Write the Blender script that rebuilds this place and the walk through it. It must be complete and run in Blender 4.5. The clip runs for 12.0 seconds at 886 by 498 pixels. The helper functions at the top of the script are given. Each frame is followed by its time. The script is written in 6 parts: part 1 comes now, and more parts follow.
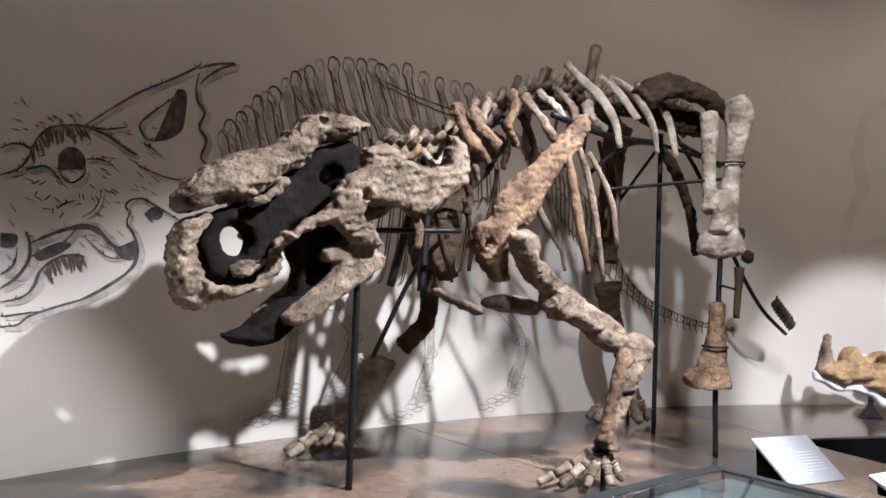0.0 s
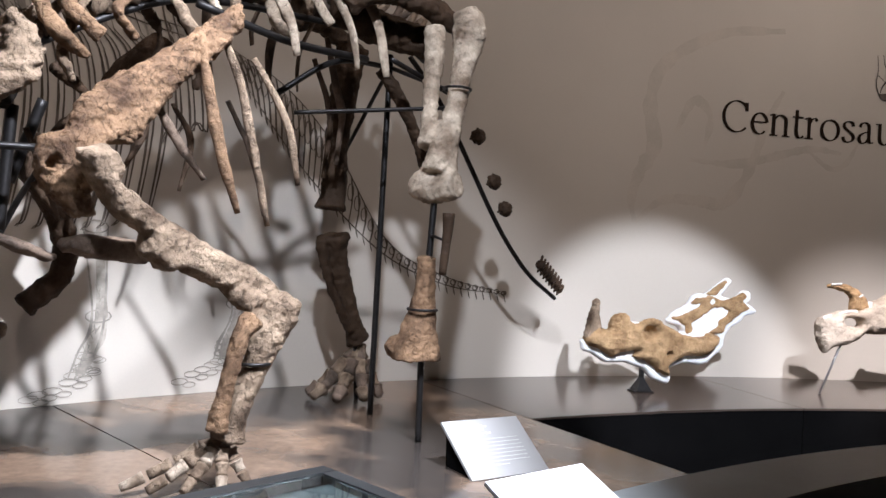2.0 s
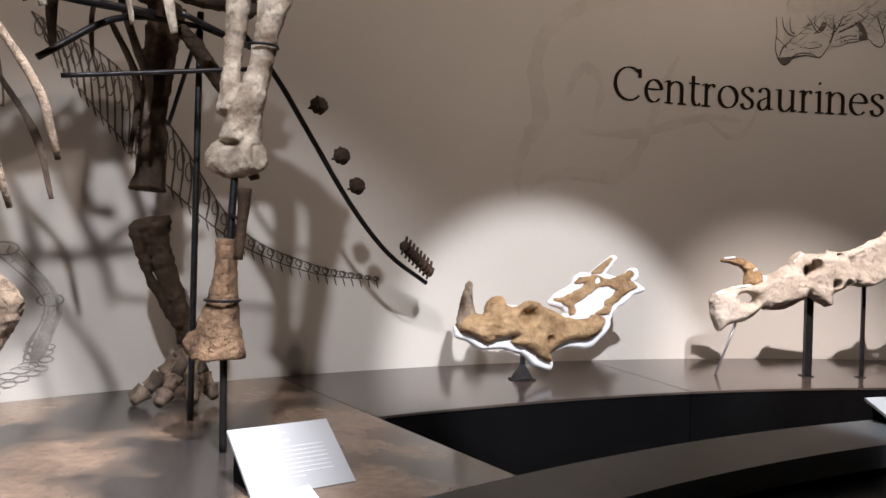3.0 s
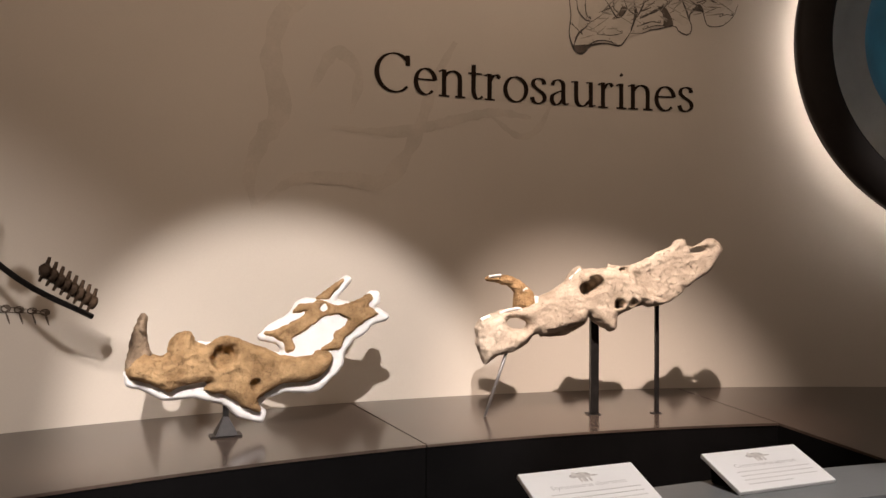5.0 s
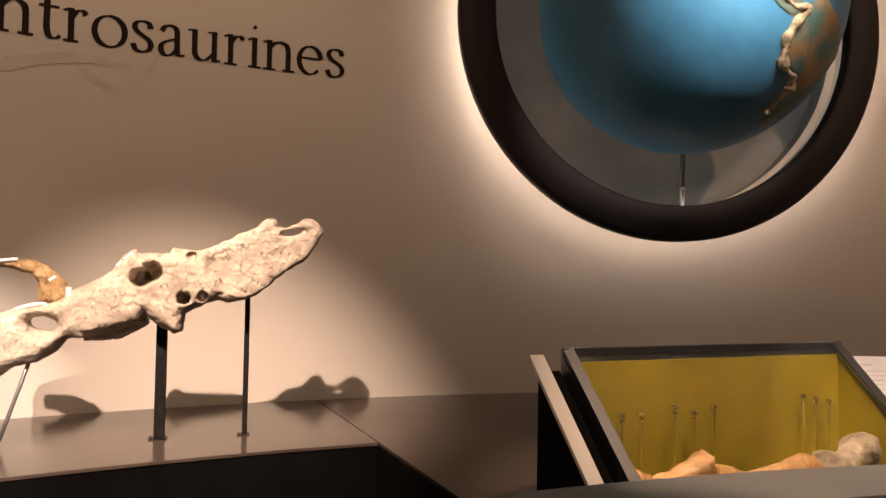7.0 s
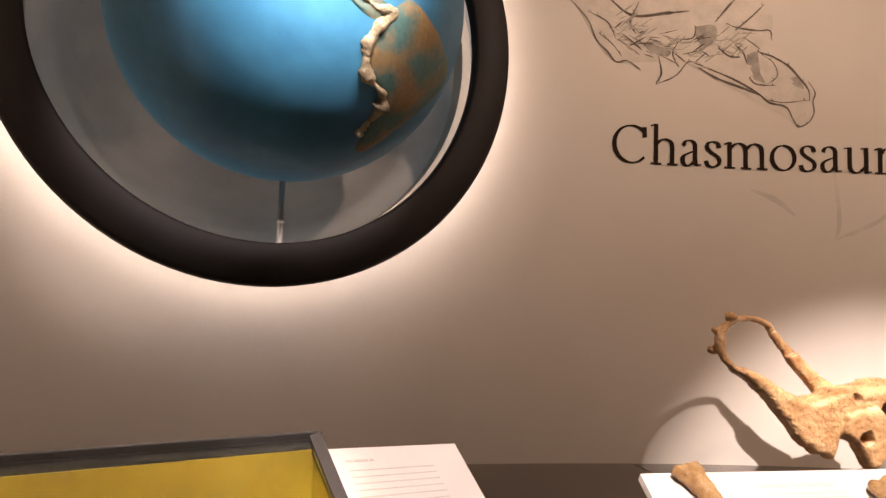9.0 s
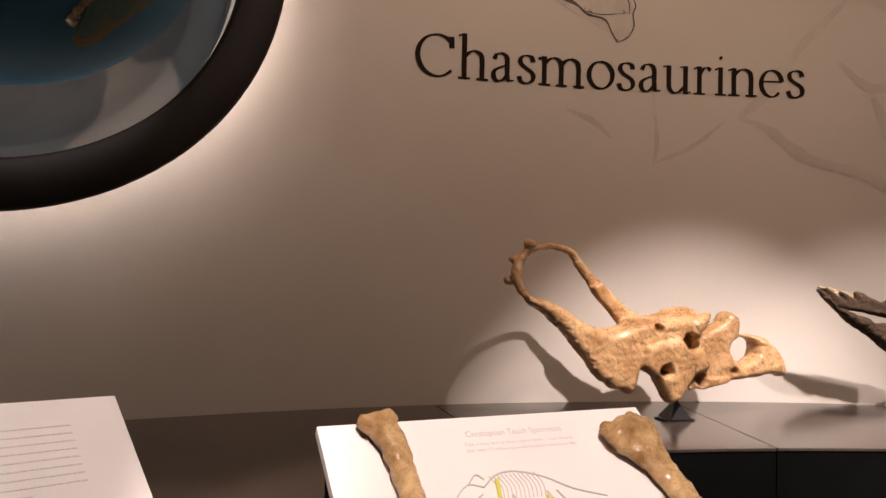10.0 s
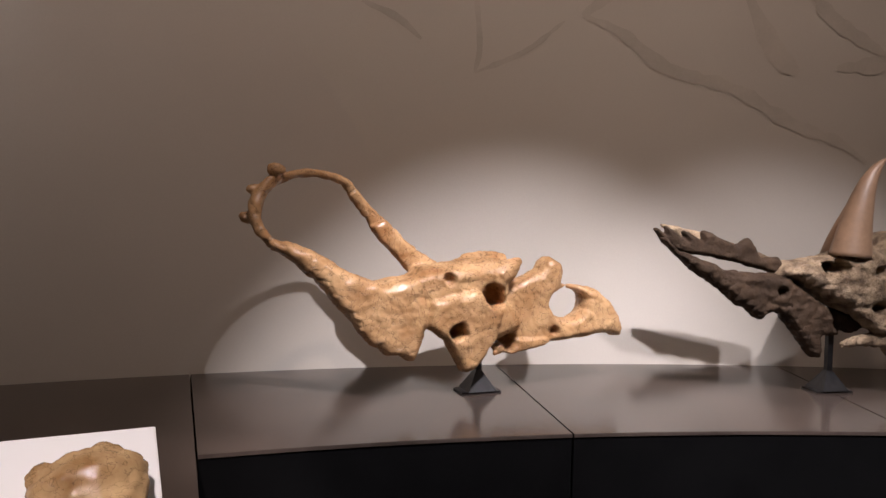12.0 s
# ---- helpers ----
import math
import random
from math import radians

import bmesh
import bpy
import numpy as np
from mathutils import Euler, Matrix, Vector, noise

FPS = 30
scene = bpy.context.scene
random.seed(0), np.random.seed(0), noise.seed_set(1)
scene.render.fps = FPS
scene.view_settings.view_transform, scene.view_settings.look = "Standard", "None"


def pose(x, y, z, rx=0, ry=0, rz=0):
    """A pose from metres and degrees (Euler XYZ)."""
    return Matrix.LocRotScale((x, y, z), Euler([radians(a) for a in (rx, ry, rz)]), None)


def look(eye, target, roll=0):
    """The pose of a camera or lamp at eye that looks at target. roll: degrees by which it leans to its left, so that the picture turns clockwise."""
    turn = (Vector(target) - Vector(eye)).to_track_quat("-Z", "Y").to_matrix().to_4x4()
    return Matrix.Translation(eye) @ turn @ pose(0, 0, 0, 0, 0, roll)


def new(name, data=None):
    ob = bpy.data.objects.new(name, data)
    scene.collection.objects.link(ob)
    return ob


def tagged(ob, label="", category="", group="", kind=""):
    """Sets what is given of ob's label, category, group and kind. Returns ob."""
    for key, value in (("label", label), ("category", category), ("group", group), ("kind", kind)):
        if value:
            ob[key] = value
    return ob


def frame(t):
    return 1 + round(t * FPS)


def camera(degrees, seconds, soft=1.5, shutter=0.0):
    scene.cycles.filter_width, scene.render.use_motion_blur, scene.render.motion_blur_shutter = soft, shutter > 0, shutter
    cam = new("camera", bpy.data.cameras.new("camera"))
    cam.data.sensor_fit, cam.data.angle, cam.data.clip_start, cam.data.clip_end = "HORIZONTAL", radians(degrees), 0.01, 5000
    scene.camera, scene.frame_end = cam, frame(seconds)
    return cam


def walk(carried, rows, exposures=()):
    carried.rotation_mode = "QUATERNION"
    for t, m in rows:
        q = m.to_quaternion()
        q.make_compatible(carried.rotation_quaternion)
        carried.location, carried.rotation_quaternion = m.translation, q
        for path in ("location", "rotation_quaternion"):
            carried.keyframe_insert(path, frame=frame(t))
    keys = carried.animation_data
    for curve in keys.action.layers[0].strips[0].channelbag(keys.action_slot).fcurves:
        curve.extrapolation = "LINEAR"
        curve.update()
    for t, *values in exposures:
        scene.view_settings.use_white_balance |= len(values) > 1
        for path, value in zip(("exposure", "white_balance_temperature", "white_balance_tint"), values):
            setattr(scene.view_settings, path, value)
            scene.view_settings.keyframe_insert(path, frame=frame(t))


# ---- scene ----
cam = camera(59.7, 12.0)

PATH = [
    (0, (0.016, -0.324, 1.431), (-0.127, 1.669, 1.513), 2.1),
    (0.5, (0.206, -0.125, 1.42), (0.122, 1.872, 1.491), 2.9),
    (1, (0.434, 0.066, 1.408), (0.445, 2.065, 1.482), 3.1),
    (1.5, (0.73, 0.261, 1.402), (0.82, 2.258, 1.446), 3.5),
    (2, (0.959, 0.473, 1.385), (1.106, 2.467, 1.398), 3.3),
    (2.5, (1.235, 0.652, 1.385), (1.451, 2.641, 1.385), 2.1),
    (3, (1.566, 0.812, 1.378), (1.812, 2.797, 1.363), 1.6),
    (3.2, (1.685, 0.887, 1.369), (1.947, 2.869, 1.345), 1.5),
    (4.8, (2.67, 1.433, 1.384), (3.056, 3.395, 1.419), 0.3),
    (5, (2.803, 1.505, 1.385), (3.229, 3.459, 1.429), 0.4),
    (5.5, (3.151, 1.594, 1.354), (3.679, 3.523, 1.398), 0.5),
    (6, (3.454, 1.686, 1.347), (4.083, 3.584, 1.377), 1.9),
    (6.5, (3.771, 1.823, 1.34), (4.521, 3.676, 1.364), 1.8),
    (7, (4.128, 1.929, 1.32), (4.993, 3.731, 1.381), 1.1),
    (7.2, (4.249, 1.963, 1.335), (5.17, 3.735, 1.439), 0.8),
    (8.8, (5.389, 2.054, 1.389), (6.629, 3.608, 1.61), 1.9),
    (9, (5.544, 2.085, 1.407), (6.862, 3.579, 1.586), 2.0),
    (9.5, (5.92, 2.058, 1.373), (7.347, 3.455, 1.493), 1.1),
    (10, (6.289, 2.028, 1.363), (7.807, 3.33, 1.402), 1.3),
    (10.5, (6.627, 2.034, 1.368), (8.191, 3.281, 1.372), 1.6),
    (11, (6.927, 1.98, 1.353), (8.489, 3.229, 1.348), 1.6),
    (11.5, (7.215, 1.925, 1.352), (8.791, 3.155, 1.285), 1.2),
    (12, (7.51, 1.903, 1.344), (9.09, 3.125, 1.236), 1.2),
]
EXPOSURES = [(0, 0.6, 5450, 12), (2.5, 0.58, 5550, 12), (3.2, 0.57, 5800, 13), (5.0, 0.42, 6900, 18), (6.0, 0.48, 7300, 20), (7.0, 0.74, 8000, 26), (9.0, 1.38, 7200, 26), (9.6, 1.02, 7050, 26), (10.5, 0.58, 6800, 24), (12.0, 0.45, 6050, 20)]
walk(cam, [(t, look(eye, target, roll)) for t, eye, target, roll in PATH], EXPOSURES)

# world, sun-less interior: a dim room with spot lamps
world = bpy.data.worlds.new("room_dark")
scene.world = world
world.use_nodes = True
world.node_tree.nodes["Background"].inputs[0].default_value = (0.9, 0.8, 0.7, 1)
world.node_tree.nodes["Background"].inputs[1].default_value = 0.003

CX, CY = 4.93, -2.15          # centre of the round gallery
R_WALL, R_EDGE, R_RAIL = 8.28, 7.15, 5.67
Z_TOP, Z_RAIL, Z_CEIL = 0.60, 0.80, 4.6


def polar(a, r, z=0.0):
    """A place on the gallery's plan: degrees clockwise from +y, metres from the centre."""
    return Vector((CX + r * math.sin(radians(a)), CY + r * math.cos(radians(a)), z))


def spot(at, target, watts, cone, blend, colour, size=0.03):
    data = bpy.data.lights.new("spotlight", "SPOT")
    data.energy, data.spot_size, data.spot_blend, data.color, data.shadow_soft_size = watts, radians(cone), blend, colour, size
    ob = new("spot_lamp", data)
    ob.matrix_world = look(at, target)
    return ob


WARM, COOL, PINK = (1.0, 0.80, 0.63), (1.0, 0.97, 0.95), (1.0, 0.87, 0.78)
LAMPS = [
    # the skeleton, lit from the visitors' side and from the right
    ((2.1, 1.2, 4.35), (-0.45, 2.9, -0.05), 1650, 48, 0.5, COOL, 0.06),
    # one added fill lamp, lifting the shadow at the wall's lower left
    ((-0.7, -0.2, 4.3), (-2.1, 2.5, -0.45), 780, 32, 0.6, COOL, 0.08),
    ((0.9, 0.6, 4.3), (1.0, 4.3, 0.8), 640, 41, 0.8, COOL, 0.08),
    # the skulls
    ((2.45, -0.6, 4.45), (2.95, 5.4, 0.62), 1900, 20.5, 0.45, COOL),
    ((3.1, 1.9, 4.45), (4.60, 5.3, 0.85), 1800, 27, 1.0, PINK),
    ((8.5, 1.55, 4.3), (10.05, 3.25, 0.40), 900, 40, 0.6, COOL),
    ((9.15, 0.77, 4.3), (10.95, 2.60, 0.50), 400, 34, 0.6, COOL),
    # the reading desks
    ((6.2, 1.4, 4.3), (7.75, 3.0, 0.95), 480, 26, 0.4, PINK),
    ((4.2, 1.0, 4.3), (3.9, 3.3, 0.85), 480, 22, 0.5, COOL),
    ((5.9, 1.9, 4.3), (7.0, 3.7, 0.85), 300, 20, 0.5, PINK),
    # the globe and the case
    (tuple(polar(14, 4.9, 4.4)), tuple(polar(17.7, 7.3, 3.0)), 900, 25, 1.0, COOL),
    (tuple(polar(27, 5.0, 4.4)), tuple(polar(17.7, 7.3, 2.88)), 320, 22, 0.8, COOL),
    (tuple(polar(10, 4.6, 4.4)), (6.08, 3.75, 0.8), 420, 25, 0.6, WARM),
    # wall washers along the ceiling
    *[(tuple(polar(a, 6.0, 4.5)), tuple(polar(a, 8.2, 2.2)), w * 0.72, 108, 0.95, WARM) for a, w in ((-50, 100), (-28, 115), (-6, 160), (20, 22), (38, 165), (60, 100))],
]


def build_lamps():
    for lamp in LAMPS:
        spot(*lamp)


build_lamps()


# ---- materials ----
def material(name, colour, rough=0.6, metal=0.0, vary=0.15, scale=6.0, bump=0.1, fine=60.0, second=None, amount=0.5, cracks=0.0, gloss=0.5):
    """Colour with stains at one scale, grain at a finer one, and relief."""
    m = bpy.data.materials.new(name)
    m.use_nodes = True
    nt = m.node_tree
    bsdf = nt.nodes["Principled BSDF"]
    bsdf.inputs["Roughness"].default_value = rough
    bsdf.inputs["Metallic"].default_value = metal
    bsdf.inputs["Specular IOR Level"].default_value = gloss
    co = nt.nodes.new("ShaderNodeTexCoord")
    big = nt.nodes.new("ShaderNodeTexNoise")
    big.inputs["Scale"].default_value, big.inputs["Detail"].default_value = scale, 6
    small = nt.nodes.new("ShaderNodeTexNoise")
    small.inputs["Scale"].default_value, small.inputs["Detail"].default_value, small.inputs["Roughness"].default_value = fine, 6, 0.62
    nt.links.new(co.outputs["Object"], big.inputs["Vector"])
    nt.links.new(co.outputs["Object"], small.inputs["Vector"])
    ramp = nt.nodes.new("ShaderNodeValToRGB")
    dark = tuple(c * (1 - vary) for c in colour)
    lite = tuple(min(1, c * (1 + vary)) for c in colour)
    if second:
        lite = second
    ramp.color_ramp.elements[0].position, ramp.color_ramp.elements[0].color = 0.5 - 0.5 * amount + 0.1, (*dark, 1)
    ramp.color_ramp.elements[1].position, ramp.color_ramp.elements[1].color = 0.5 + 0.5 * amount - 0.1, (*lite, 1)
    nt.links.new(big.outputs["Fac"], ramp.inputs[0])
    mix = nt.nodes.new("ShaderNodeMix")
    mix.data_type, mix.blend_type = "RGBA", "OVERLAY"
    mix.inputs[0].default_value = min(1.0, vary * 1.6)
    nt.links.new(ramp.outputs[0], mix.inputs[6])
    nt.links.new(small.outputs["Color"], mix.inputs[7])
    grey = nt.nodes.new("ShaderNodeRGBToBW")
    nt.links.new(small.outputs["Color"], grey.inputs[0])
    nt.links.new(grey.outputs[0], mix.inputs[7])
    colour_out, crack_out = mix.outputs[2], None
    if cracks:
        warp = nt.nodes.new("ShaderNodeVectorMath")
        warp.operation = "MULTIPLY_ADD"
        warp.inputs[1].default_value = (0.25, 0.25, 0.25)
        nt.links.new(big.outputs["Color"], warp.inputs[0])
        nt.links.new(co.outputs["Object"], warp.inputs[2])
        cell = nt.nodes.new("ShaderNodeTexVoronoi")
        cell.feature = "DISTANCE_TO_EDGE"
        cell.inputs["Scale"].default_value = 24.0
        nt.links.new(warp.outputs[0], cell.inputs["Vector"])
        edge = nt.nodes.new("ShaderNodeMapRange")
        edge.inputs[1].default_value, edge.inputs[2].default_value, edge.inputs[3].default_value, edge.inputs[4].default_value = 0.0, 0.03, 1 - cracks, 1.0
        nt.links.new(cell.outputs["Distance"], edge.inputs[0])
        worn = nt.nodes.new("ShaderNodeMix")
        worn.data_type, worn.blend_type = "RGBA", "MULTIPLY"
        worn.inputs[0].default_value = 1.0
        nt.links.new(colour_out, worn.inputs[6])
        nt.links.new(edge.outputs[0], worn.inputs[7])
        colour_out, crack_out = worn.outputs[2], edge.outputs[0]
    nt.links.new(colour_out, bsdf.inputs["Base Color"])
    if bump:
        b = nt.nodes.new("ShaderNodeBump")
        b.inputs["Strength"].default_value, b.inputs["Distance"].default_value = bump, 0.013 if cracks else 0.01
        add = nt.nodes.new("ShaderNodeMath")
        add.operation = "ADD"
        nt.links.new(big.outputs["Fac"], add.inputs[0])
        nt.links.new(small.outputs["Fac"], add.inputs[1])
        if crack_out:
            more = nt.nodes.new("ShaderNodeMath")
            more.operation = "ADD"
            nt.links.new(add.outputs[0], more.inputs[0])
            nt.links.new(crack_out, more.inputs[1])
            add = more
        nt.links.new(add.outputs[0], b.inputs["Height"])
        nt.links.new(b.outputs[0], bsdf.inputs["Normal"])
    return m


M_WALL = material("wall_paint", (0.50, 0.45, 0.38), 0.85, vary=0.04, scale=0.8, bump=0.05, fine=120)
M_SLAB = material("dark_slab", (0.060, 0.044, 0.035), 0.17, vary=0.3, scale=2.0, bump=0.02, fine=40)
M_EARTH = material("stained_slab", (0.062, 0.052, 0.045), 0.20, vary=0.4, scale=1.5, bump=0.04, fine=25, second=(0.20, 0.135, 0.09), amount=0.32)
M_BLACK = material("black_panel", (0.003, 0.0028, 0.0028), 0.85, vary=0.2, bump=0.03, gloss=0.05)
# near-black: painted shade inside the skull, and the black lower beak
M_INNER = material("shade_and_beak_bone", (0.009, 0.007, 0.0055), 0.85, vary=0.3, scale=8, bump=0.4, gloss=0.08)
M_IRON = material("black_iron", (0.02, 0.018, 0.017), 0.45, metal=0.6, vary=0.25, scale=30, bump=0.1)
M_RAIL = material("grey_rail", (0.16, 0.17, 0.17), 0.38, vary=0.08, scale=3, bump=0.03)
M_CARD = material("white_card", (0.78, 0.77, 0.74), 0.55, vary=0.02, scale=4, bump=0.02)
M_LABEL = material("label_card", (0.34, 0.33, 0.315), 0.6, vary=0.03, scale=4, bump=0.02)
M_PLASTER = material("white_plaster", (0.83, 0.82, 0.79), 0.75, vary=0.04, scale=15, bump=0.15)
M_INK = material("black_ink", (0.020, 0.013, 0.009), 0.8, vary=0.1, bump=0, gloss=0.05)
M_GREYINK = material("grey_ink", (0.105, 0.086, 0.070), 0.85, vary=0.25, scale=14, bump=0, gloss=0.1)
M_FLOOR = material("floor_carpet", (0.05, 0.05, 0.055), 0.95, vary=0.3, scale=3, bump=0.3, fine=400)
M_CEIL = material("ceiling_black", (0.03, 0.03, 0.03), 0.9, vary=0.1, bump=0.05)
M_BONE1 = material("tan_bone", (0.37, 0.22, 0.10), 0.75, vary=0.28, scale=14, bump=0.9, fine=50, second=(0.56, 0.37, 0.19), amount=0.65, cracks=0.4, gloss=0.25)
M_BONE2 = material("grey_bone", (0.40, 0.32, 0.24), 0.75, vary=0.2, scale=10, bump=0.8, fine=32, second=(0.60, 0.505, 0.40), amount=0.7, cracks=0.35, gloss=0.25)
M_BONE3 = material("honey_bone", (0.40, 0.19, 0.072), 0.24, vary=0.22, scale=8, bump=0.45, fine=22, second=(0.60, 0.365, 0.175), amount=0.65, cracks=0.65)
# dark bone; on the skeleton's far side the colour also stands for shade
M_BONE4 = material("dark_and_shaded_bone", (0.034, 0.020, 0.011), 0.65, vary=0.35, scale=9, bump=0.8, fine=40, second=(0.066, 0.040, 0.023), amount=0.7, cracks=0.2, gloss=0.15)
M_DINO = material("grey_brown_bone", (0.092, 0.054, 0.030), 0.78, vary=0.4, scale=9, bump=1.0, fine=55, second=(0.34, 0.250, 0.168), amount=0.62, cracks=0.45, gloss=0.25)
# brown bone, also the darker shade colour of far ribs
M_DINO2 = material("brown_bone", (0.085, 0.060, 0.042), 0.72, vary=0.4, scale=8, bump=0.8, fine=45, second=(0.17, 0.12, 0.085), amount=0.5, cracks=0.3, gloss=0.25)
M_RUST = material("rust_bone", (0.095, 0.050, 0.026), 0.72, vary=0.4, scale=9, bump=1.0, fine=55, second=(0.27, 0.165, 0.09), amount=0.6, cracks=0.45, gloss=0.25)
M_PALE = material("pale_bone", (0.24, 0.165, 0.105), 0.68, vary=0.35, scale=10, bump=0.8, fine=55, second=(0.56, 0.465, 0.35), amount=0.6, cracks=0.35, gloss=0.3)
M_BONE5 = material("buff_bone", (0.22, 0.14, 0.08), 0.6, vary=0.4, scale=16, bump=1.0, fine=90, second=(0.43, 0.31, 0.19), amount=0.5, cracks=0.35, gloss=0.3)
M_HORN = material("horn_brown", (0.28, 0.17, 0.10), 0.45, vary=0.2, scale=5, bump=0.1, fine=40)
M_STEEL = material("brushed_steel", (0.35, 0.34, 0.33), 0.4, metal=0.8, vary=0.1, bump=0.05)
M_GHOST = material("faint_wall_tone", (0.458, 0.406, 0.338), 0.85, vary=0.07, scale=5, bump=0.0)
M_RIM = material("rim_black", (0.016, 0.012, 0.010), 0.6, vary=0.15, scale=4, bump=0.03, gloss=0.25)
M_BOWL = material("bowl_grey", (0.62, 0.60, 0.56), 0.5, vary=0.08, scale=3, bump=0.03)
M_OCEAN = material("ocean_blue", (0.022, 0.165, 0.31), 0.45, vary=0.15, scale=3.0, bump=0.03, fine=14, second=(0.05, 0.26, 0.42), amount=0.8)
M_LAND = material("land_green", (0.10, 0.23, 0.20), 0.6, vary=0.3, scale=4, bump=0.5, fine=40, second=(0.28, 0.17, 0.07), amount=0.35)
M_PEAKS = material("peak_tan", (0.42, 0.33, 0.20), 0.7, vary=0.4, scale=20, bump=0.9, fine=80)
M_TEXT = material("print_grey", (0.50, 0.485, 0.455), 0.7, vary=0.05, bump=0)
M_PRINT = material("print_pale", (0.50, 0.47, 0.43), 0.7, vary=0.2, scale=60, bump=0)
M_FAINT = material("print_faint", (0.63, 0.615, 0.58), 0.7, vary=0.05, bump=0)
M_YELLOW = material("print_yellow", (0.62, 0.60, 0.12), 0.7, vary=0.05, bump=0)
M_POLISH = material("polished_bone", (0.30, 0.15, 0.05), 0.12, vary=0.25, scale=16, bump=0.25, fine=40, second=(0.62, 0.42, 0.21), amount=0.6, cracks=0.45)
M_CASE = material("case_black", (0.025, 0.026, 0.026), 0.4, vary=0.15, scale=6, bump=0.04)
M_OLIVE = material("olive_lining", (0.21, 0.155, 0.016), 0.4, vary=0.15, scale=3, bump=0.05)
M_BRASS = material("bright_pin", (0.75, 0.68, 0.5), 0.2, metal=1.0, vary=0.05, bump=0)
M_CHARCOAL = material("charcoal", (0.06, 0.05, 0.043), 0.9, vary=0.5, scale=25, bump=0.0)
M_TONE = material("sketch_wash", (0.470, 0.42, 0.35), 0.85, vary=0.08, scale=10, bump=0.0)
M_TONE2 = material("pencil_pale", (0.27, 0.24, 0.20), 0.85, vary=0.25, scale=14, bump=0.0)
M_GHOST2 = material("charcoal_smudge", (0.36, 0.32, 0.265), 0.9, vary=0.3, scale=9, bump=0.0)
M_BOARD = material("board_grey", (0.60, 0.57, 0.52), 0.5, vary=0.06, scale=4, bump=0.03)
M_BED = material("case_bed", (0.022, 0.030, 0.030), 0.6, vary=0.3, scale=3, bump=0.05)


def glass(name, colour):
    m = bpy.data.materials.new(name)
    m.use_nodes = True
    b = m.node_tree.nodes["Principled BSDF"]
    b.inputs["Base Color"].default_value, b.inputs["Roughness"].default_value = (*colour, 1), 0.02
    b.inputs["Transmission Weight"].default_value, b.inputs["IOR"].default_value = 1.0, 1.45
    return m


def glow(name, colour, strength):
    m = bpy.data.materials.new(name)
    m.use_nodes = True
    b = m.node_tree.nodes["Principled BSDF"]
    b.inputs["Emission Color"].default_value, b.inputs["Emission Strength"].default_value = (*colour, 1), strength
    return m


M_GLASS = glass("clear_glass", (0.92, 0.97, 0.96))
M_GLOW = glow("lamp_strip", (1.0, 0.96, 0.92), 7.5)
M_GLOW_IN = glow("inner_lamp_strip", (1.0, 0.93, 0.85), 2.2)


# ---- mesh helpers ----
def mesh_object(name, bm, mat, smooth=False, parent=None, label=""):
    me = bpy.data.meshes.new(name)
    bmesh.ops.recalc_face_normals(bm, faces=bm.faces)
    bm.to_mesh(me)
    bm.free()
    for poly in me.polygons:
        poly.use_smooth = smooth
    me.materials.append(mat)
    ob = new(name, me)
    if parent:
        ob.parent = parent
    if label:
        ob["label"] = label
    return ob


def part(name, bm, mat, parent, label="", smooth=False):
    return mesh_object(name, bm, mat, smooth, parent, label)


def thing(name, label, category, at=(0, 0, 0), group="", turn=0.0):
    ob = new(name)
    ob.empty_display_size = 0.1
    ob.matrix_world = Matrix.Translation(at) @ Matrix.Rotation(radians(turn), 4, "Z")
    bpy.context.view_layer.update()
    return tagged(ob, label, category, group)


def setting(name, bm, mat, label, category, smooth=False):
    return tagged(mesh_object(name, bm, mat, smooth), label, category, kind="structure")


def box(bm, lo, hi, m=None, bevel=0.0):
    mid, size = [(a + b) / 2 for a, b in zip(lo, hi)], [abs(b - a) for a, b in zip(lo, hi)]
    made = bmesh.ops.create_cube(bm, size=1, matrix=(m or Matrix()) @ Matrix.Translation(mid) @ Matrix.Diagonal((*size, 1)))
    if bevel:
        edges = {e for v in made["verts"] for e in v.link_edges}
        bmesh.ops.bevel(bm, geom=list(edges), offset=bevel, segments=2, profile=0.5, affect="EDGES")
    return bm


def arc_block(bm, a0, a1, r0, r1, z0, z1, step=1.0):
    """A block between two angles, radii and heights."""
    n = max(1, round((a1 - a0) / step))
    rings = []
    for i in range(n + 1):
        a = a0 + (a1 - a0) * i / n
        rings.append([bm.verts.new(polar(a, r, z)) for r, z in ((r0, z0), (r1, z0), (r1, z1), (r0, z1))])
    for p, q in zip(rings, rings[1:]):
        for k in range(4):
            bm.faces.new((p[k], p[(k + 1) % 4], q[(k + 1) % 4], q[k]))
    bm.faces.new(rings[0])
    bm.faces.new(rings[-1][::-1])
    return bm


